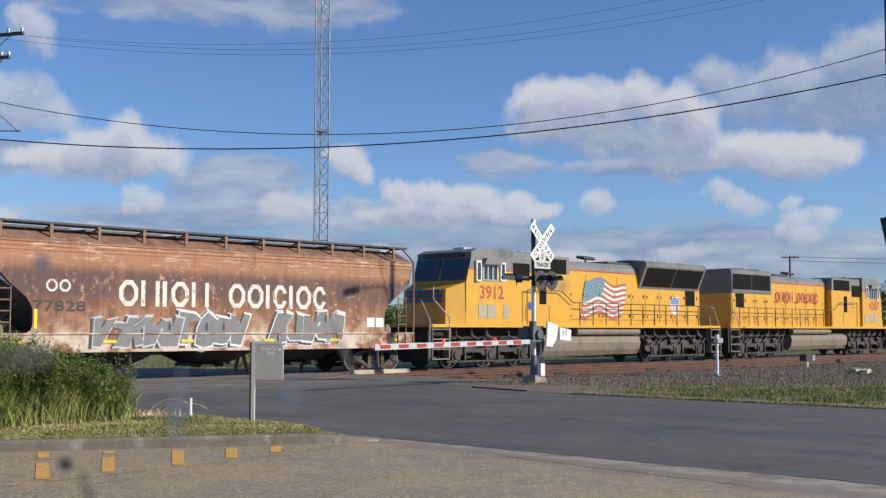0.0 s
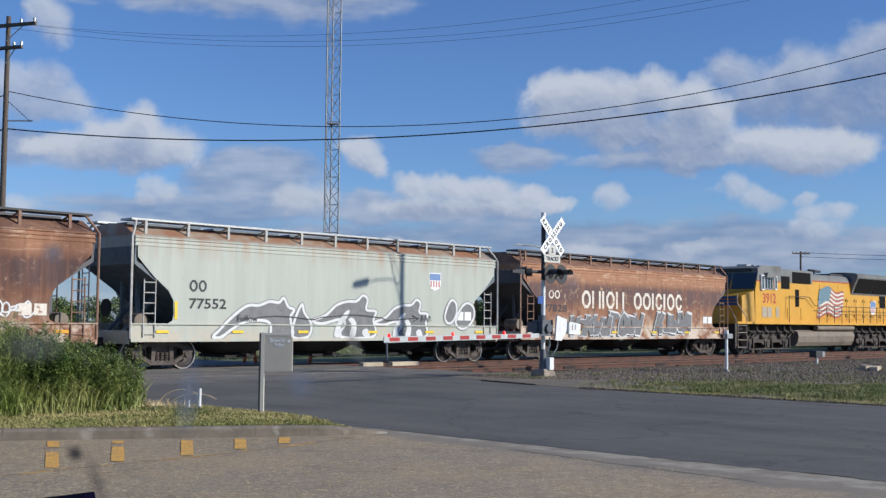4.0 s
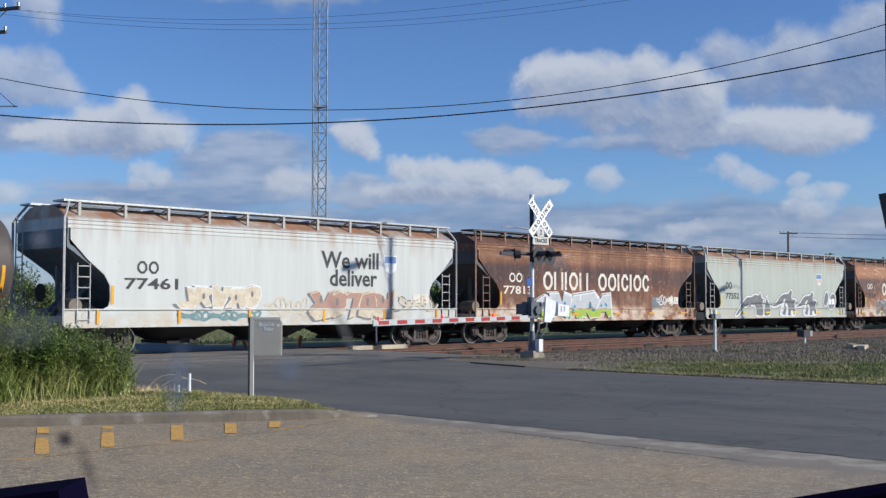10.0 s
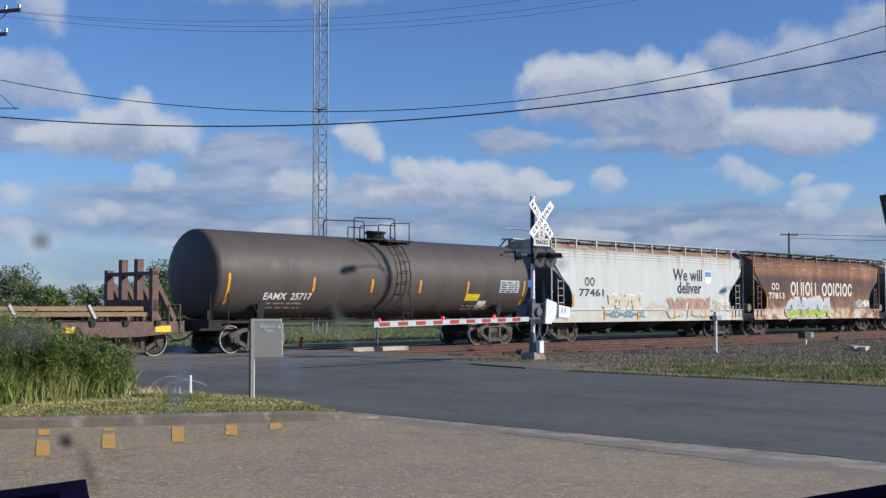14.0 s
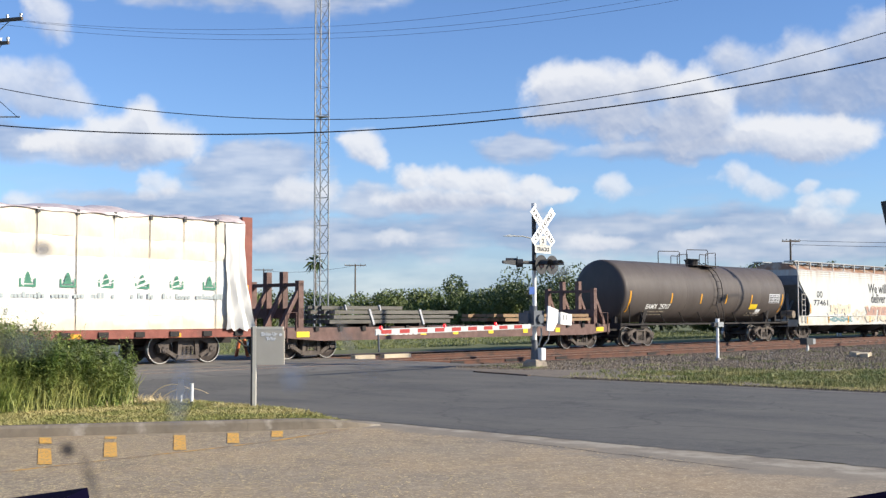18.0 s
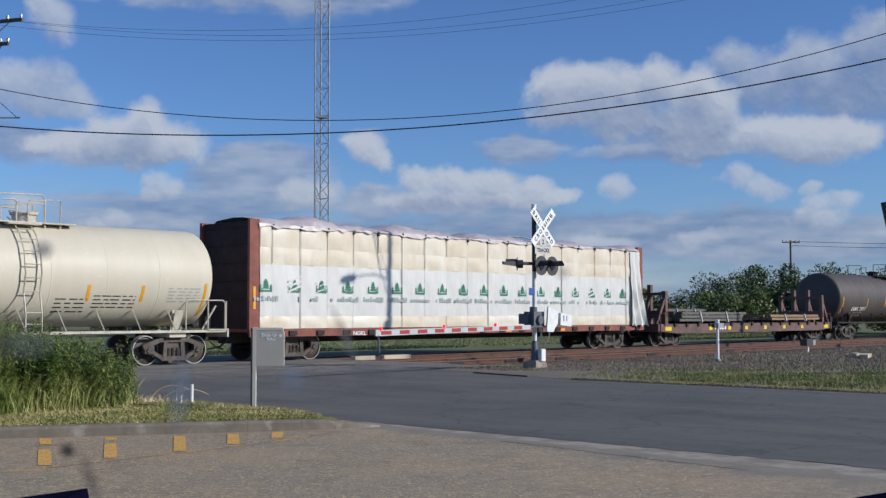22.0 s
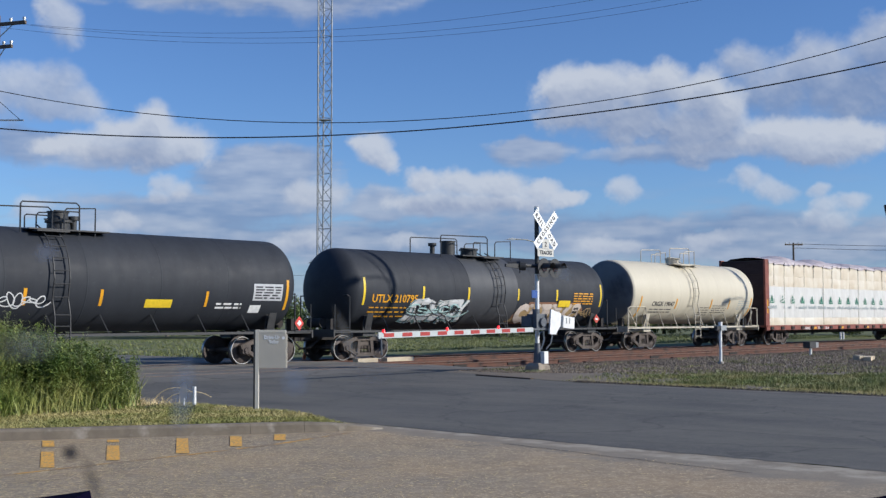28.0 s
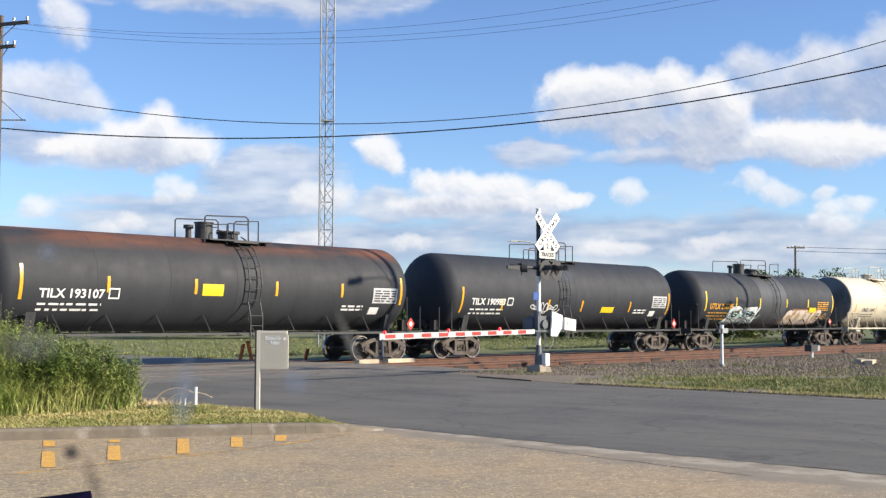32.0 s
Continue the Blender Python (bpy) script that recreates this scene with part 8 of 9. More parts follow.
kinds = [tree(-24.0, 100, 3.4, 3.4, 1, LEAF_A, "broad olive-green bush beyond the tracks"), tree(8.2, 96, 3.9, 5.6, 2, LEAF_B, "tall dark green thicket tree beyond the tracks", 10000), tree(-16, 104, 3.0, 3.1, 3, LEAF_A, "low olive-green bush beyond the tracks"), tree(34.5, 108, 3.8, 5.6, 4, LEAF_B, "dense dark green tree beyond the tracks", 10000)]
for i, (k, x, y, turn) in enumerate(((0, -30, 108, 40), (2, -36, 104, 90), (0, -19.5, 106, 200), (2, -11.2, 108, 80), (0, -5.5, 112, 20), (2, -1.5, 104, 150), (0, 1.6, 102, 250), (2, 4.6, 100, 10), (0, 11.4, 104, 140), (0, 14.6, 100, 60), (2, 17.6, 106, 300), (0, 21.0, 110, 120), (2, 24.5, 104, 33), (1, 28.5, 108, 210), (3, 31.0, 112, 75), (1, 38.4, 112, 170), (0, 42, 106, 15), (3, 46, 114, 95), (2, 51, 108, 230), (1, -43, 112, 10), (2, 27.0, 101, 280), (3, -26.5, 116, 130), (0, 6.2, 110, 300), (2, 35.5, 103, 110))):
    copy_thing(kinds[k], pose(x, y, -0.03, 0, 0, turn))
# a palm far behind the mast
palm = tagged(new("palm_tree"), "tall distant palm with a ragged round crown", "palm tree")
palm.matrix_basis = pose(-19.0, 172, 0)
part("trunk", Geo().tube([(0, 0, 0), (0.2, 0, 5), (0.1, 0, 9.6)], 0.22, 8, 0.16), BARK, palm)
rnd = random.Random(9)
for k in range(26):
    a, e = k * 2.4, rnd.uniform(-0.9, 1.2)
    d = Vector((math.cos(a) * math.cos(e), math.sin(a) * math.cos(e), math.sin(e)))
    base = Vector((0.1, 0, 9.6))
    side = d.cross(Vector((0, 0, 1))).normalized()
    tip = base + d * 1.9 - Vector((0, 0, 0.6))
    midp = base + d * 1.1
    part("frond", Geo().add([base, midp + side * 0.3, tip, midp - side * 0.3], [(0, 1, 2, 3)]), LEAF_B, palm)


# ---- ballast stones and ties ----
def stones(name, spots, size, seed, label):
    rnd = random.Random(seed)
    v, f = [], []
    for x, y, z in spots:
        s = size * rnd.uniform(0.5, 1.3)
        o = len(v)
        a = rnd.uniform(0, 6.283)
        for k in range(4):
            b = a + k * 1.571 + rnd.uniform(-0.3, 0.3)
            v.append((x + math.cos(b) * s, y + math.sin(b) * s, z - 0.01 + rnd.uniform(0, 0.3) * s))
        v.append((x + rnd.uniform(-0.3, 0.3) * s, y + rnd.uniform(-0.3, 0.3) * s, z + s * rnd.uniform(0.6, 1.1)))
        f += [(o, o + 1, o + 4), (o + 1, o + 2, o + 4), (o + 2, o + 3, o + 4), (o + 3, o, o + 4)]
    me = bpy.data.meshes.new(name)
    me.from_pydata(v, [], f)
    m = STONE
    return tagged(part(name, me, m), label, "gravel", "", "stuff")


rnd = random.Random(31)
spots = []
while len(spots) < 42000:
    s, nn = 25.0 + 55 * rnd.random() ** 1.5, rnd.uniform(1.2, 19.5)
    if nn > 14.2 and s < 27.5 + nn - 14 or nn > 10.5 + (s - 24.5) * 1.2 and s < 27:
        continue
    p = on_track(s, nn)
    spots.append((p.x, p.y, -0.015 if nn > 9 else max(-0.165, -0.015 - (9 - nn) * 0.083)))
stones("ballast_stones", spots, 0.05, 5, "loose grey ballast stones beside the tracks")
tie_mesh = Geo().box(-0.115, 0.115, -1.28, 1.28, -0.12, 0.0).mesh("tie")
tie_mesh.materials.append(TIE)
for k in range(110):
    s = 27.6 + k * 0.52
    part("tie", tie_mesh, TIE, near_track, "", pose(s, 0, 0.0))
for k in range(95):
    s = 27.6 + k * 0.52
    part("tie", tie_mesh, TIE, far_track, "", pose(s, 0, 0.0))

for k, (n2, s) in enumerate(((0.755, 28.6), (0.755, 31.4), (0.755, 34.3), (-0.755, 30.2), (-0.755, 36.0), (0.755, 40.4), (0.755, 46.8), (-0.755, 44.0))):
    part("joint_bar", Geo().box(-0.32, 0.32, -0.05, 0.05, 0.03, 0.125), DARK, near_track, "dark bolted joint bar", pose(s, -n2, 0.0))
    part("tie_plate", Geo().box(-0.14, 0.14, -0.2, 0.2, 0.0, 0.04), RAIL_RUST, near_track, "", pose(s + 1.3, -n2, 0.0))

# dry clippings and grit on the car park
rnd = random.Random(41)
v, f = [], []
for _ in range(60000):
    x, y = rnd.uniform(-6.5, 4.5), 9.0 + 7.5 * rnd.random() ** 1.1
    p = Vector((x, y, 0)) - FOOT
    if p.dot(ALONG) > R0 - 0.7 or y > 14.5 + (x + 5.7) * 0.275 or rnd.random() < 0.3 + 0.1 * (x + 4):
        continue
    a, l, w2 = rnd.uniform(0, 3.14), rnd.uniform(0.007, 0.03), rnd.uniform(0.003, 0.007)
    cx, sx = math.cos(a), math.sin(a)
    o = len(v)
    v += [(x + cx * l - sx * w2, y + sx * l + cx * w2, -0.0098), (x + cx * l + sx * w2, y + sx * l - cx * w2, -0.0098), (x - cx * l + sx * w2, y - sx * l - cx * w2, -0.0085), (x - cx * l - sx * w2, y - sx * l + cx * w2, -0.0085)]
    f.append((o + 3, o + 2, o + 1, o))
me = bpy.data.meshes.new("dry_clippings")
me.from_pydata(v, [], f)
tagged(part("dry_clippings", me, STRAW), "pale dry grass clippings scattered on the asphalt", "clippings", "", "stuff")

# ---- inside the car at the eye ----
front = tagged(new("parked_car"), "dark navy parked car round the eye with an open windscreen", "car")
CAR_PAINT = surf("dark_navy_car_paint", (0.012, 0.014, 0.03), (0.018, 0.02, 0.038), 3, 0.35, relief=0)
part("cowl", Geo().prism([(-0.78, 1.3), (-0.78, 1.35), (-0.262, 1.419), (-0.257, 1.395), (-0.2, 1.36), (0.78, 1.36), (0.78, 1.3)], 0.8, 0.86), DASH, front, "dark navy cowl")
part("wiper_blade", Geo().tube([(0.1, 0.82, 1.36), (0.226, 0.8, 1.405), (0.307, 0.8, 1.418), (0.4, 0.8, 1.43), (0.7, 0.8, 1.45), (0.76, 0.82, 1.37)], 0.006, 8), DASH, front, "black wiper blade")
part("bonnet", Geo().prism([(0.861, 1.0), (0.861, 1.12), (1.4, 1.08), (1.95, 0.98), (2.1, 0.9), (2.1, 0.84), (0.861, 0.9)], -0.8, 0.8, "x"), CAR_PAINT, front, "dark navy bonnet")
part("nose", Geo().prism([(2.0, 0.35), (2.22, 0.4), (2.25, 0.6), (2.16, 0.86), (2.0, 0.84)], -0.82, 0.82, "x"), CAR_PAINT, front)
part("floor_pan", Geo().box(-0.8, 0.8, -1.9, 2.0, 0.3, 0.36), DASH, front)
part("bulkhead", Geo().box(-0.8, 0.8, 0.8, 0.86, 0.36, 1.3), DASH, front)
part("tail", Geo().prism([(-1.95, 0.36), (-2.05, 0.6), (-2.0, 1.1), (-1.9, 1.14), (-1.9, 0.36)], -0.82, 0.82, "x"), CAR_PAINT, front)
part("roof", Geo().prism([(-1.55, 1.72), (-1.5, 1.77), (-0.6, 1.82), (0.1, 1.79), (0.15, 1.76), (0.1, 1.74)], -0.66, 0.66, "x"), CAR_PAINT, front, "dark navy roof")
part("seat", Geo().box(-0.55, 0.55, -0.75, -0.3, 0.36, 0.75).prism([(-0.8, 0.75), (-0.62, 0.75), (-0.85, 1.35), (-1.0, 1.35)], -0.55, 0.55, "x"), DASH, front)
for e in (-1, 1):
    part("side_panel", Geo().box(min(e * 0.8, e * 0.87), max(e * 0.8, e * 0.87), -1.9, 0.86, 0.34, 1.12), CAR_PAINT, front)
    part("fender", Geo().prism([(0.861, 0.62), (0.861, 1.0), (1.95, 0.92), (2.1, 0.84), (2.05, 0.5), (1.82, 0.5), (1.75, 0.68), (1.55, 0.76), (1.3, 0.7), (1.15, 0.5), (1.0, 0.42)], min(e * 0.8, e * 0.87), max(e * 0.8, e * 0.87), "x"), CAR_PAINT, front)
    part("front_pillar", Geo().beam((e * 0.8, 0.84, 1.1), (e * 0.66, 0.1, 1.76), 0.08, 0.06), CAR_PAINT, front)
    part("middle_pillar", Geo().beam((e * 0.83, -0.35, 1.1), (e * 0.68, -0.4, 1.78), 0.08, 0.05), CAR_PAINT, front)
    part("rear_pillar", Geo().beam((e * 0.8, -1.85, 1.1), (e * 0.66, -1.5, 1.74), 0.12, 0.06), CAR_PAINT, front)
    for y in (1.48, -1.35):
        wheel = part("wheel", Geo().tube([(e * 0.66, y, 0.325), (e * 0.86, y, 0.325)], 0.335, 24), BLACK_STEEL, front, "black tyre")
        part("rim", Geo().tube([(e * 0.855, y, 0.325), (e * 0.872, y, 0.325)], 0.21, 18), GALV, wheel, "grey rim")


def smudge(x, z, w, h, tone, thick, turn=0.0):
    """A soft-edged dirt spot on the windscreen."""
    m = bpy.data.materials.new("windscreen_dirt")
    m.use_nodes = True
    nt = m.node_tree
    nt.nodes.clear()
    out, mx, tr, df = (nt.nodes.new("ShaderNode" + k) for k in ("OutputMaterial", "MixShader", "BsdfTransparent", "BsdfDiffuse"))
    df.inputs[0].default_value = (*tone, 1)
    c, gr = nt.nodes.new("ShaderNodeTexCoord"), nt.nodes.new("ShaderNodeTexGradient")
    gr.gradient_type = "SPHERICAL"
    mp = nt.nodes.new("ShaderNodeMapping")
    mp.inputs["Scale"].default_value = (1 / w, 1, 1 / h)
    nt.links.new(c.outputs["Object"], mp.inputs[0])
    nt.links.new(mp.outputs[0], gr.inputs[0])
    nt.links.new(ramp(nt, gr.outputs["Fac"], 0.0, 0.8, 0.0, thick), mx.inputs[0])
    nt.links.new(tr.outputs[0], mx.inputs[1])
    nt.links.new(df.outputs[0], mx.inputs[2])
    nt.links.new(mx.outputs[0], out.inputs[0])
    n = 20
    ob = part("dirt_spot", Geo().add([(w * math.cos(k * 2 * math.pi / n), 0, h * math.sin(k * 2 * math.pi / n)) for k in range(n)], [tuple(range(n))]), m, front, "soft grey dirt on the windscreen")
    ob.matrix_basis = pose(x, 0.9, z, 0, turn, 0)
    ob.visible_shadow = False


for spot in ((-0.312, 1.598, 0.011, 0.010, (0.25, 0.27, 0.32), 0.75), (-0.290, 1.442, 0.009, 0.008, (0.04, 0.045, 0.06), 0.85, 25), (-0.272, 1.42, 0.008, 0.026, (0.13, 0.12, 0.11), 0.5, -20), (-0.203, 1.488, 0.012, 0.034, (0.30, 0.36, 0.46), 0.5, 6), (-0.116, 1.497, 0.014, 0.014, (0.3, 0.37, 0.5), 0.4), (-0.055, 1.503, 0.018, 0.016, (0.22, 0.22, 0.24), 0.4, 20), (-0.075, 1.53, 0.006, 0.03, (0.3, 0.29, 0.27), 0.45, -24), (-0.325, 1.525, 0.03, 0.016, (0.3, 0.3, 0.29), 0.4), (0.095, 1.58, 0.008, 0.008, (0.34, 0.37, 0.41), 0.4)):
    smudge(*spot)


# ---- clouds ----
def lattice(shape, cells, rnd):
    """Smooth value noise on a grid."""
    h, w = shape
    gy, gx = max(2, cells[0]), max(2, cells[1])
    g = rnd.random((gy + 2, gx + 2))
    y, x = np.linspace(0, gy - 1e-6, h), np.linspace(0, gx - 1e-6, w)
    iy, ix = y.astype(int), x.astype(int)
    fy, fx = y - iy, x - ix
    fy, fx = (fy * fy * (3 - 2 * fy))[:, None], (fx * fx * (3 - 2 * fx))[None, :]
    a, b, c, d = g[np.ix_(iy, ix)], g[np.ix_(iy, ix + 1)], g[np.ix_(iy + 1, ix)], g[np.ix_(iy + 1, ix + 1)]
    return a * (1 - fy) * (1 - fx) + b * (1 - fy) * fx + c * fy * (1 - fx) + d * fy * fx


def fbm(shape, cells, octaves, rnd, gain=0.55):
    out, amp, tot = np.zeros(shape), 1.0, 0.0
    for o in range(octaves):
        out += amp * lattice(shape, (cells[0] * 2 ** o, cells[1] * 2 ** o), rnd)
        tot, amp = tot + amp, amp * gain
    return out / tot


NX, NY = 1080, 380
AZ, EL = 26.0, 18.6            # half width and top of the sheet, degrees
FAR_SKY = 2400.0
rs = np.random.RandomState(8)
azg, elg = np.meshgrid(np.linspace(-AZ, AZ, NX), np.linspace(-0.6, EL, NY))
warp_x, warp_y = fbm((NY, NX), (8, 22), 6, rs, 0.6) - 0.5, fbm((NY, NX), (8, 22), 6, rs, 0.6) - 0.5
fine = fbm((NY, NX), (20, 54), 5, rs, 0.6)
broad = fbm((NY, NX), (6, 14), 4, rs)
long = fbm((NY, NX), (26, 16), 4, rs)
puff = 1 - np.abs(2 * fbm((NY, NX), (11, 30), 4, rs, 0.5) - 1) * 2.2      # rounded heads with creases between them
AX, EY = azg + warp_x * 1.5, elg + warp_y * 1.1
# lumps: turn to the right and height in degrees, half width, half height
great_heap = [(5.7, 11.2, 1.5, 1.4), (7.3, 11.2, 1.7, 1.4), (8.9, 11.1, 1.7, 1.3), (10.3, 11.4, 1.4, 1.3), (12.0, 10.9, 1.7, 1.3), (12.8, 9.9, 1.7, 1.4), (6.1, 10.4, 2.0, 1.1), (8.9, 9.6, 3.1, 1.5), (11.7, 9.0, 3.7, 1.3), (14.9, 8.6, 3.4, 1.1), (17.8, 8.4, 3.1, 1.1), (19.5, 8.4, 1.5, 0.9), (18.0, 7.8, 1.7, 0.5)]
back_heap = [(14.1, 12.0, 1.3, 1.1), (15.4, 10.9, 2.3, 1.7), (17.3, 11.8, 1.3, 1.7), (18.3, 12.0, 1.5, 1.1), (20.1, 12.7, 1.3, 1.3), (20.9, 13.4, 1.1, 0.8), (19.1, 10.7, 3.1, 1.5), (21.1, 11.1, 1.7, 2.5), (22.1, 12.3, 2.3, 2.3)]
west_heap = [(-20.7, 10.5, 1.7, 1.3), (-19.3, 11.0, 1.3, 1.1), (-18.2, 10.4, 1.4, 0.8), (-19.7, 9.9, 3.1, 0.6), (-22.2, 10.4, 1.7, 1.4), (-18.9, 13.9, 0.9, 1.2), (-19.3, 14.5, 0.8, 0.6)]
low_heap = [(-16.1, 9.0, 1.4, 0.9), (-14.5, 9.4, 1.1, 1.0), (-15.0, 8.5, 3.1, 1.1), (-13.2, 8.2, 1.7, 0.8), (-17.4, 8.3, 2.0, 0.7), (-19.2, 8.2, 1.4, 0.4), (-4.0, 8.4, 1.0, 0.8), (-3.3, 7.9, 0.7, 0.6), (-4.5, 8.7, 0.6, 0.4), (-1.6, 6.9, 1.1, 0.7), (0.2, 6.8, 1.7, 0.7), (2.2, 6.7, 1.7, 0.8), (4.2, 6.4, 1.4, 0.6), (5.8, 6.1, 1.1, 0.4), (-0.9, 5.8, 2.5, 0.7), (2.2, 5.8, 3.1, 0.5)]
tufts = [(-14.1, 6.5, 0.7, 0.6), (-13.5, 6.2, 0.7, 0.5), (-14.5, 6.0, 0.5, 0.4), (14.5, 6.5, 0.8, 0.6), (15.5, 6.1, 1.1, 0.6), (17.8, 5.3, 0.8, 0.5), (19.0, 5.4, 0.8, 0.5), (18.0, 4.5, 1.3, 0.5), (17.5, 4.9, 0.7, 0.3), (-20.4, 5.3, 1.0, 0.6), (-20.3, 3.4, 1.1, 0.7), (-19.3, 2.9, 1.1, 0.6), (-17.3, 4.1, 1.1, 0.4), (-16.0, 4.5, 0.8, 0.5), (-7.4, 3.8, 1.3, 0.5), (-8.5, 3.5, 1.7, 0.5), (-2.2, 3.7, 1.1, 0.4), (8.6, 6.3, 0.8, 0.6), (-6.8, 6.2, 1.4, 0.8), (17.6, 6.1, 0.7, 0.4), (12.4, 3.9, 1.6, 0.5), (8.0, 3.6, 1.6, 0.4)]
greys = [(-9.9, 6.9, 2.5, 1.1), (-8.0, 7.7, 1.7, 0.8), (-10.2, 7.8, 1.0, 0.6), (-12.0, 5.4, 5.6, 0.5), (-13.4, 4.7, 5.1, 0.7), (-12.0, 3.9, 7.3, 0.6), (-3.5, 5.5, 1.5, 0.8), (3.9, 8.3, 1.5, 0.5), (10.3, 4.2, 7.3, 0.8), (3.3, 4.3, 5.6, 0.8), (-5.1, 3.7, 5.6, 0.8), (19.5, 3.5, 3.4, 0.8), (13.8, 3.6, 5.6, 0.7), (-14.5, 16.5, 6.0, 1.1), (-6.5, 16.4, 3.8, 1.2), (-10.5, 16.7, 4.0, 1.1), (-16.6, 7.8, 3.4, 0.5), (11.7, 7.9, 3.4, 0.4), (-20.4, 8.2, 1.7, 0.7), (1.5, 5.4, 4.5, 0.5), (-8.8, 6.2, 2.5, 0.7)]


def field(items, size):
    """Soft union of round lumps, flatter below; how deep a spot lies in it."""
    out = np.zeros((NY, NX))
    for a, e, w, h in items:
        yy = (EY - e) / (h * size)
        out += np.exp(7.0 * np.clip(1 - ((AX - a) / (w * size)) ** 2 - np.where(yy < 0, yy * 0.9, yy) ** 2, -2, 1))
    return np.log(out + 1e-9) / 7.0


def shifted(a, up, right):
    return np.roll(np.roll(a, -up, 0), -right, 1)


smooth = lambda a, lo, hi: np.clip((a - lo) / (hi - lo), 0, 1) ** 2 * (3 - 2 * np.clip((a - lo) / (hi - lo), 0, 1))
cover, lum = np.zeros((NY, NX)), np.full((NY, NX), 0.5)


def lay(over, tone):
    """Puts one bank of cloud in front of what is there."""
    global cover, lum
    whole = over + cover * (1 - over)
    lum = np.where(whole > 1e-4, (tone * over + lum * cover * (1 - over)) / np.maximum(whole, 1e-4), lum)
    cover = whole


def bank(items, size, edge, fill, top, base):
    """A heap: bright rounded heads above, a grey and thinning base below."""
    raw = field(items, size)
    f = raw + (fine - 0.5) * (0.95 - 0.5 * smooth(raw, 0.1, 0.7)) + (warp_y + warp_x) * 0.5 + (puff - 0.5) * 0.14
    over = smooth(f, -0.2, edge)
    shade = sum(shifted(over, u2, r2) for u2, r2 in ((6, 2), (13, 4), (22, 7), (32, 10), (44, 13))) / 5
    relief = np.sqrt(np.clip(f + 0.25, 0.0, 1.5)) + 0.2 * puff
    gy, gx = np.gradient(relief)
    side = np.clip(-gy * 4.0 - gx * 2.0, -0.25, 0.25)
    tone = np.clip(top - (top - base) * smooth(shade, 0.15, 0.95) + side * 0.6 + (fine - 0.5) * 0.3 + warp_x * 0.35, 0.05, 1.0)
    thin = smooth(shade, 0.45, 1.0) * (1 - smooth(f, 0.1, 0.9))
    lay(over * fill * (1 - 0.42 * thin), tone)


# haze over the horizon, grey sheets, then the heaps from far to near
lay(np.maximum(0.6 * smooth(-elg, -6.5, -0.5), 0.5 * smooth(long, 0.42, 0.66) * smooth(-elg, -7.5, -3.0)), 0.22 + 1.1 * (long - 0.5) + 0.25 * (fine - 0.5))
lay(smooth(field(greys, 1.3) + (broad - 0.5) * 0.9 + (long - 0.5) * 1.2 + (fine - 0.5) * 0.6, -0.45, 0.8) * 0.78, 0.22 + 1.4 * (long - 0.5) + 0.3 * (fine - 0.5))
bank(back_heap, 1.1, 1.0, 0.82, 0.72, 0.12)
bank(west_heap, 1.08, 1.0, 0.78, 0.85, 0.4)
bank(tufts, 1.12, 1.0, 0.75, 0.9, 0.5)
bank(low_heap, 1.08, 0.85, 0.92, 1.0, 0.35)
bank(great_heap, 1.02, 0.75, 0.95, 1.0, 0.35)
lum = np.clip(0.4 + 0.6 * lum, 0.36, 1.0)
cover = np.clip(cover, 0, 1) * smooth(EL - elg, 0.0, 1.0) * smooth(AZ - np.abs(azg), 0, 2)
rad = np.radians(azg)
px, py, pz = FAR_SKY * np.sin(rad), FAR_SKY * np.cos(rad), EYE[2] + FAR_SKY * np.tan(np.radians(elg))
me = bpy.data.meshes.new("clouds")
idx = np.arange(NX * NY).reshape(NY, NX)
quads = np.stack([idx[:-1, :-1], idx[:-1, 1:], idx[1:, 1:], idx[1:, :-1]], -1).reshape(-1, 4)
me.from_pydata(np.stack([px, py, pz], -1).reshape(-1, 3).tolist(), [], quads.tolist())
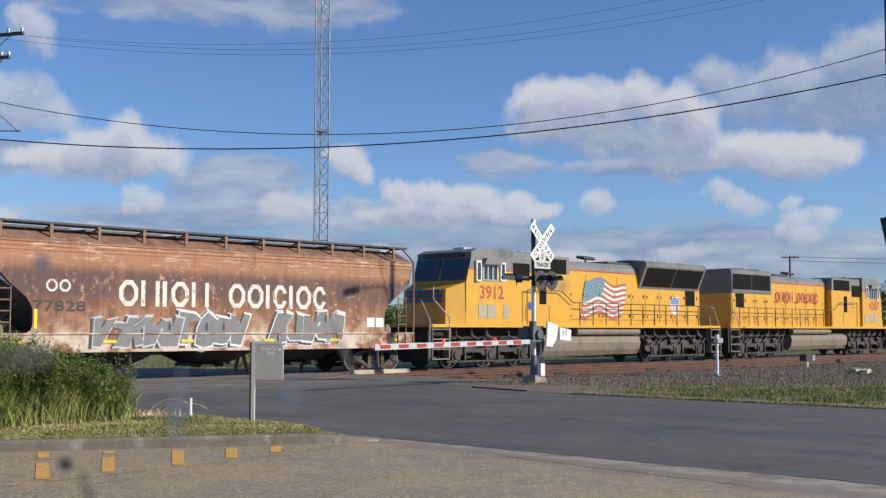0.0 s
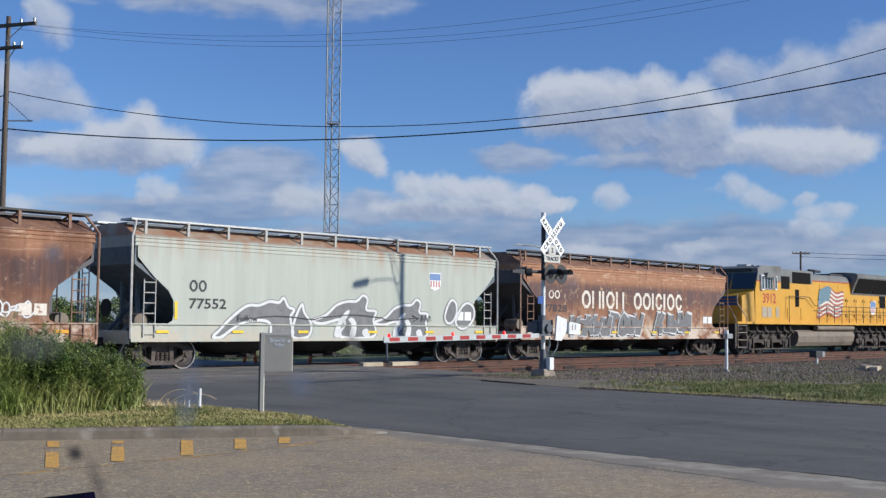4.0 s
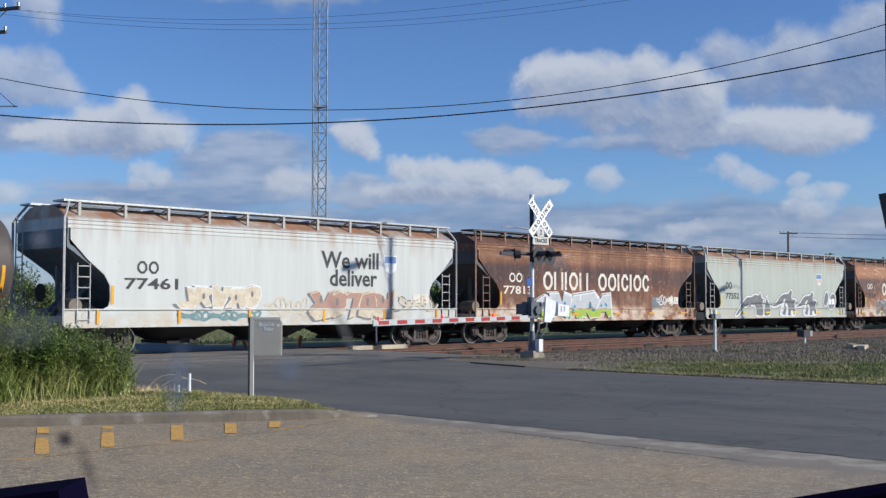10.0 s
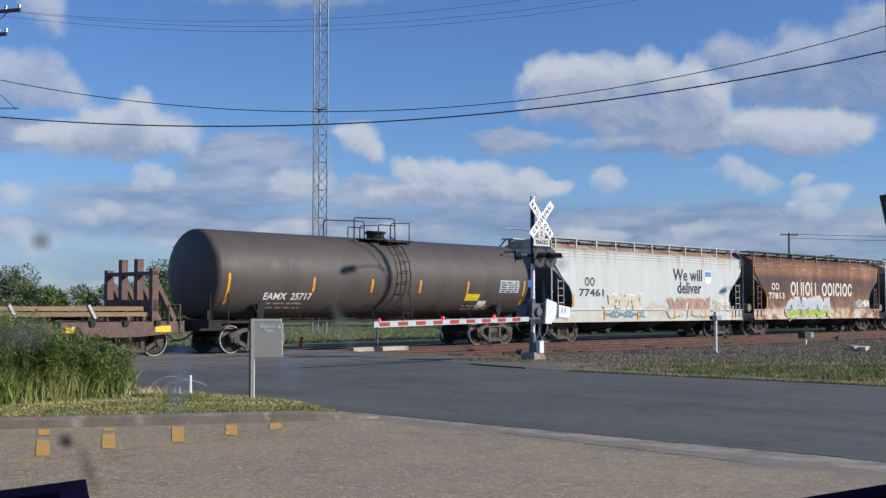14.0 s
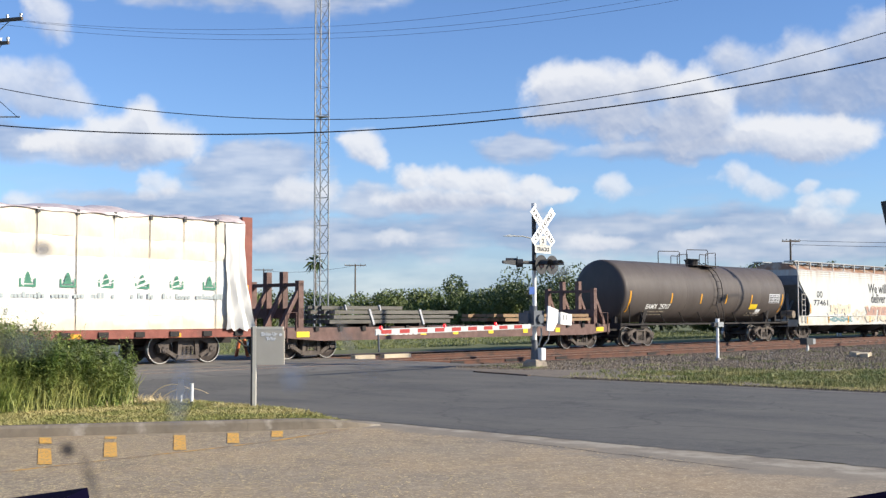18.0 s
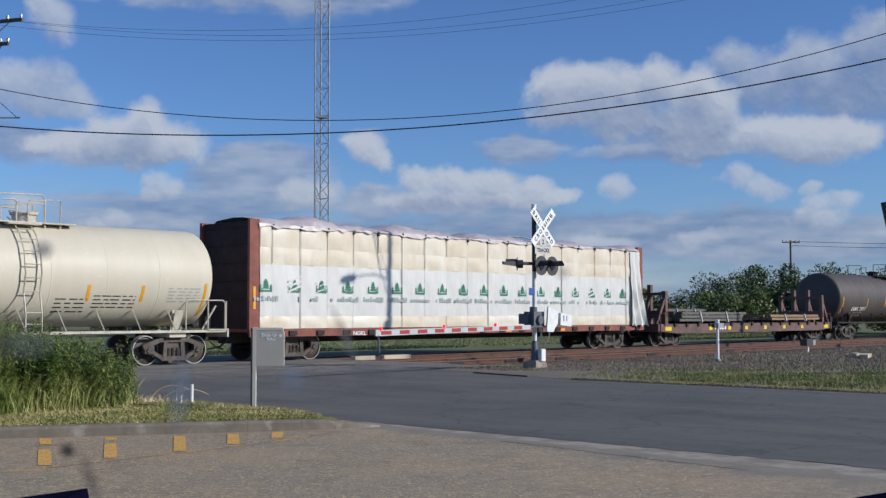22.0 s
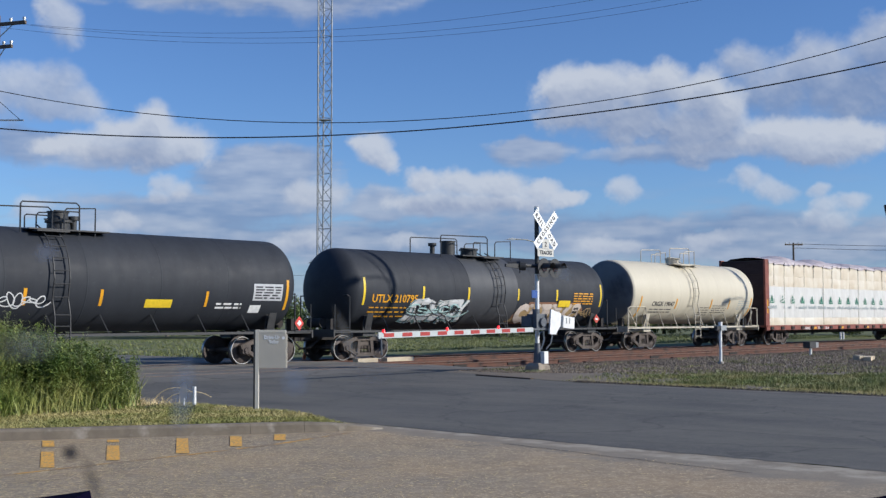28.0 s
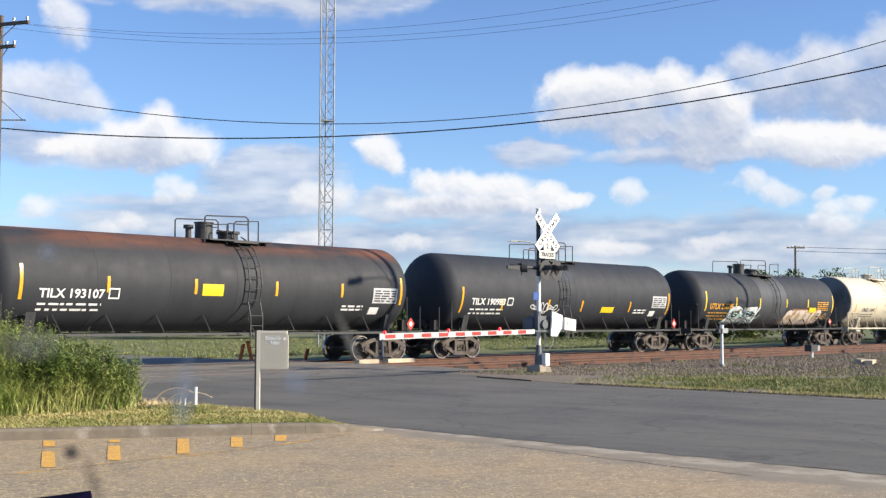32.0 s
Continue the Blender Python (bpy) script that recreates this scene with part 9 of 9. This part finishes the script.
for key, arr in (("cover", cover), ("lum", lum)):
    at = me.attributes.new(key, "FLOAT", "POINT")
    at.data.foreach_set("value", arr.astype(np.float32).ravel())
me.polygons.foreach_set("use_smooth", [True] * len(me.polygons))
cm = bpy.data.materials.new("cloud_vapour")
cm.use_nodes = True
nt = cm.node_tree
nt.nodes.clear()
o, mixs, tr, em = (nt.nodes.new("ShaderNode" + k) for k in ("OutputMaterial", "MixShader", "BsdfTransparent", "Emission"))
ac, al = nt.nodes.new("ShaderNodeAttribute"), nt.nodes.new("ShaderNodeAttribute")
ac.attribute_name, al.attribute_name = "cover", "lum"
nt.links.new(mixer(nt, ramp(nt, al.outputs["Fac"], 0.4, 1.0), (0.335, 0.44, 0.68), (0.91, 0.95, 1.03)), em.inputs[0])
em.inputs[1].default_value = CLOUD_GLOW
nt.links.new(ac.outputs["Fac"], mixs.inputs[0])
nt.links.new(tr.outputs[0], mixs.inputs[1])
nt.links.new(em.outputs[0], mixs.inputs[2])
nt.links.new(mixs.outputs[0], o.inputs[0])
clouds = tagged(part("backdrop_clouds", me, cm), "heaped white clouds with grey bases over a blue sky", "clouds", "", "structure")


# ---- motion ----
def gone(t):
    """Metres that the train has moved along the track at t seconds, counted from 23 s."""
    q = t - 16.0
    return -1.35702e-07 * q ** 5 + -2.75888e-06 * q ** 4 + 7.84711e-05 * q ** 3 + 0.00617843 * q ** 2 + 5.69798 * q ** 1 + -40.1555 * q ** 0


def motions():
    at = [0, 4, 8, 12, 16, 20, 24, 28, 32]
    for car, s in TRAIN:
        walk(car, [(t, Matrix.Translation(on_track(s + gone(t), 0, RAIL)) @ pose(0, 0, 0, 0, 0, HEADING)) for t in at])
    steps = [k * 0.125 for k in range(257)]
    for wheels, r in WHEELSETS:
        x, y, z = wheels.location
        walk(wheels, [(t, Matrix.Translation((x, y, z)) @ Matrix.Rotation((gone(t) - gone(0)) / r, 4, "Y")) for t in steps])
    walk(clouds, [(0, pose(0, 0, 0, 0, 0, 0.66)), (16, pose(0, 0, 0)), (32, pose(0, 0, 0, 0, 0, -0.62))])


motions()
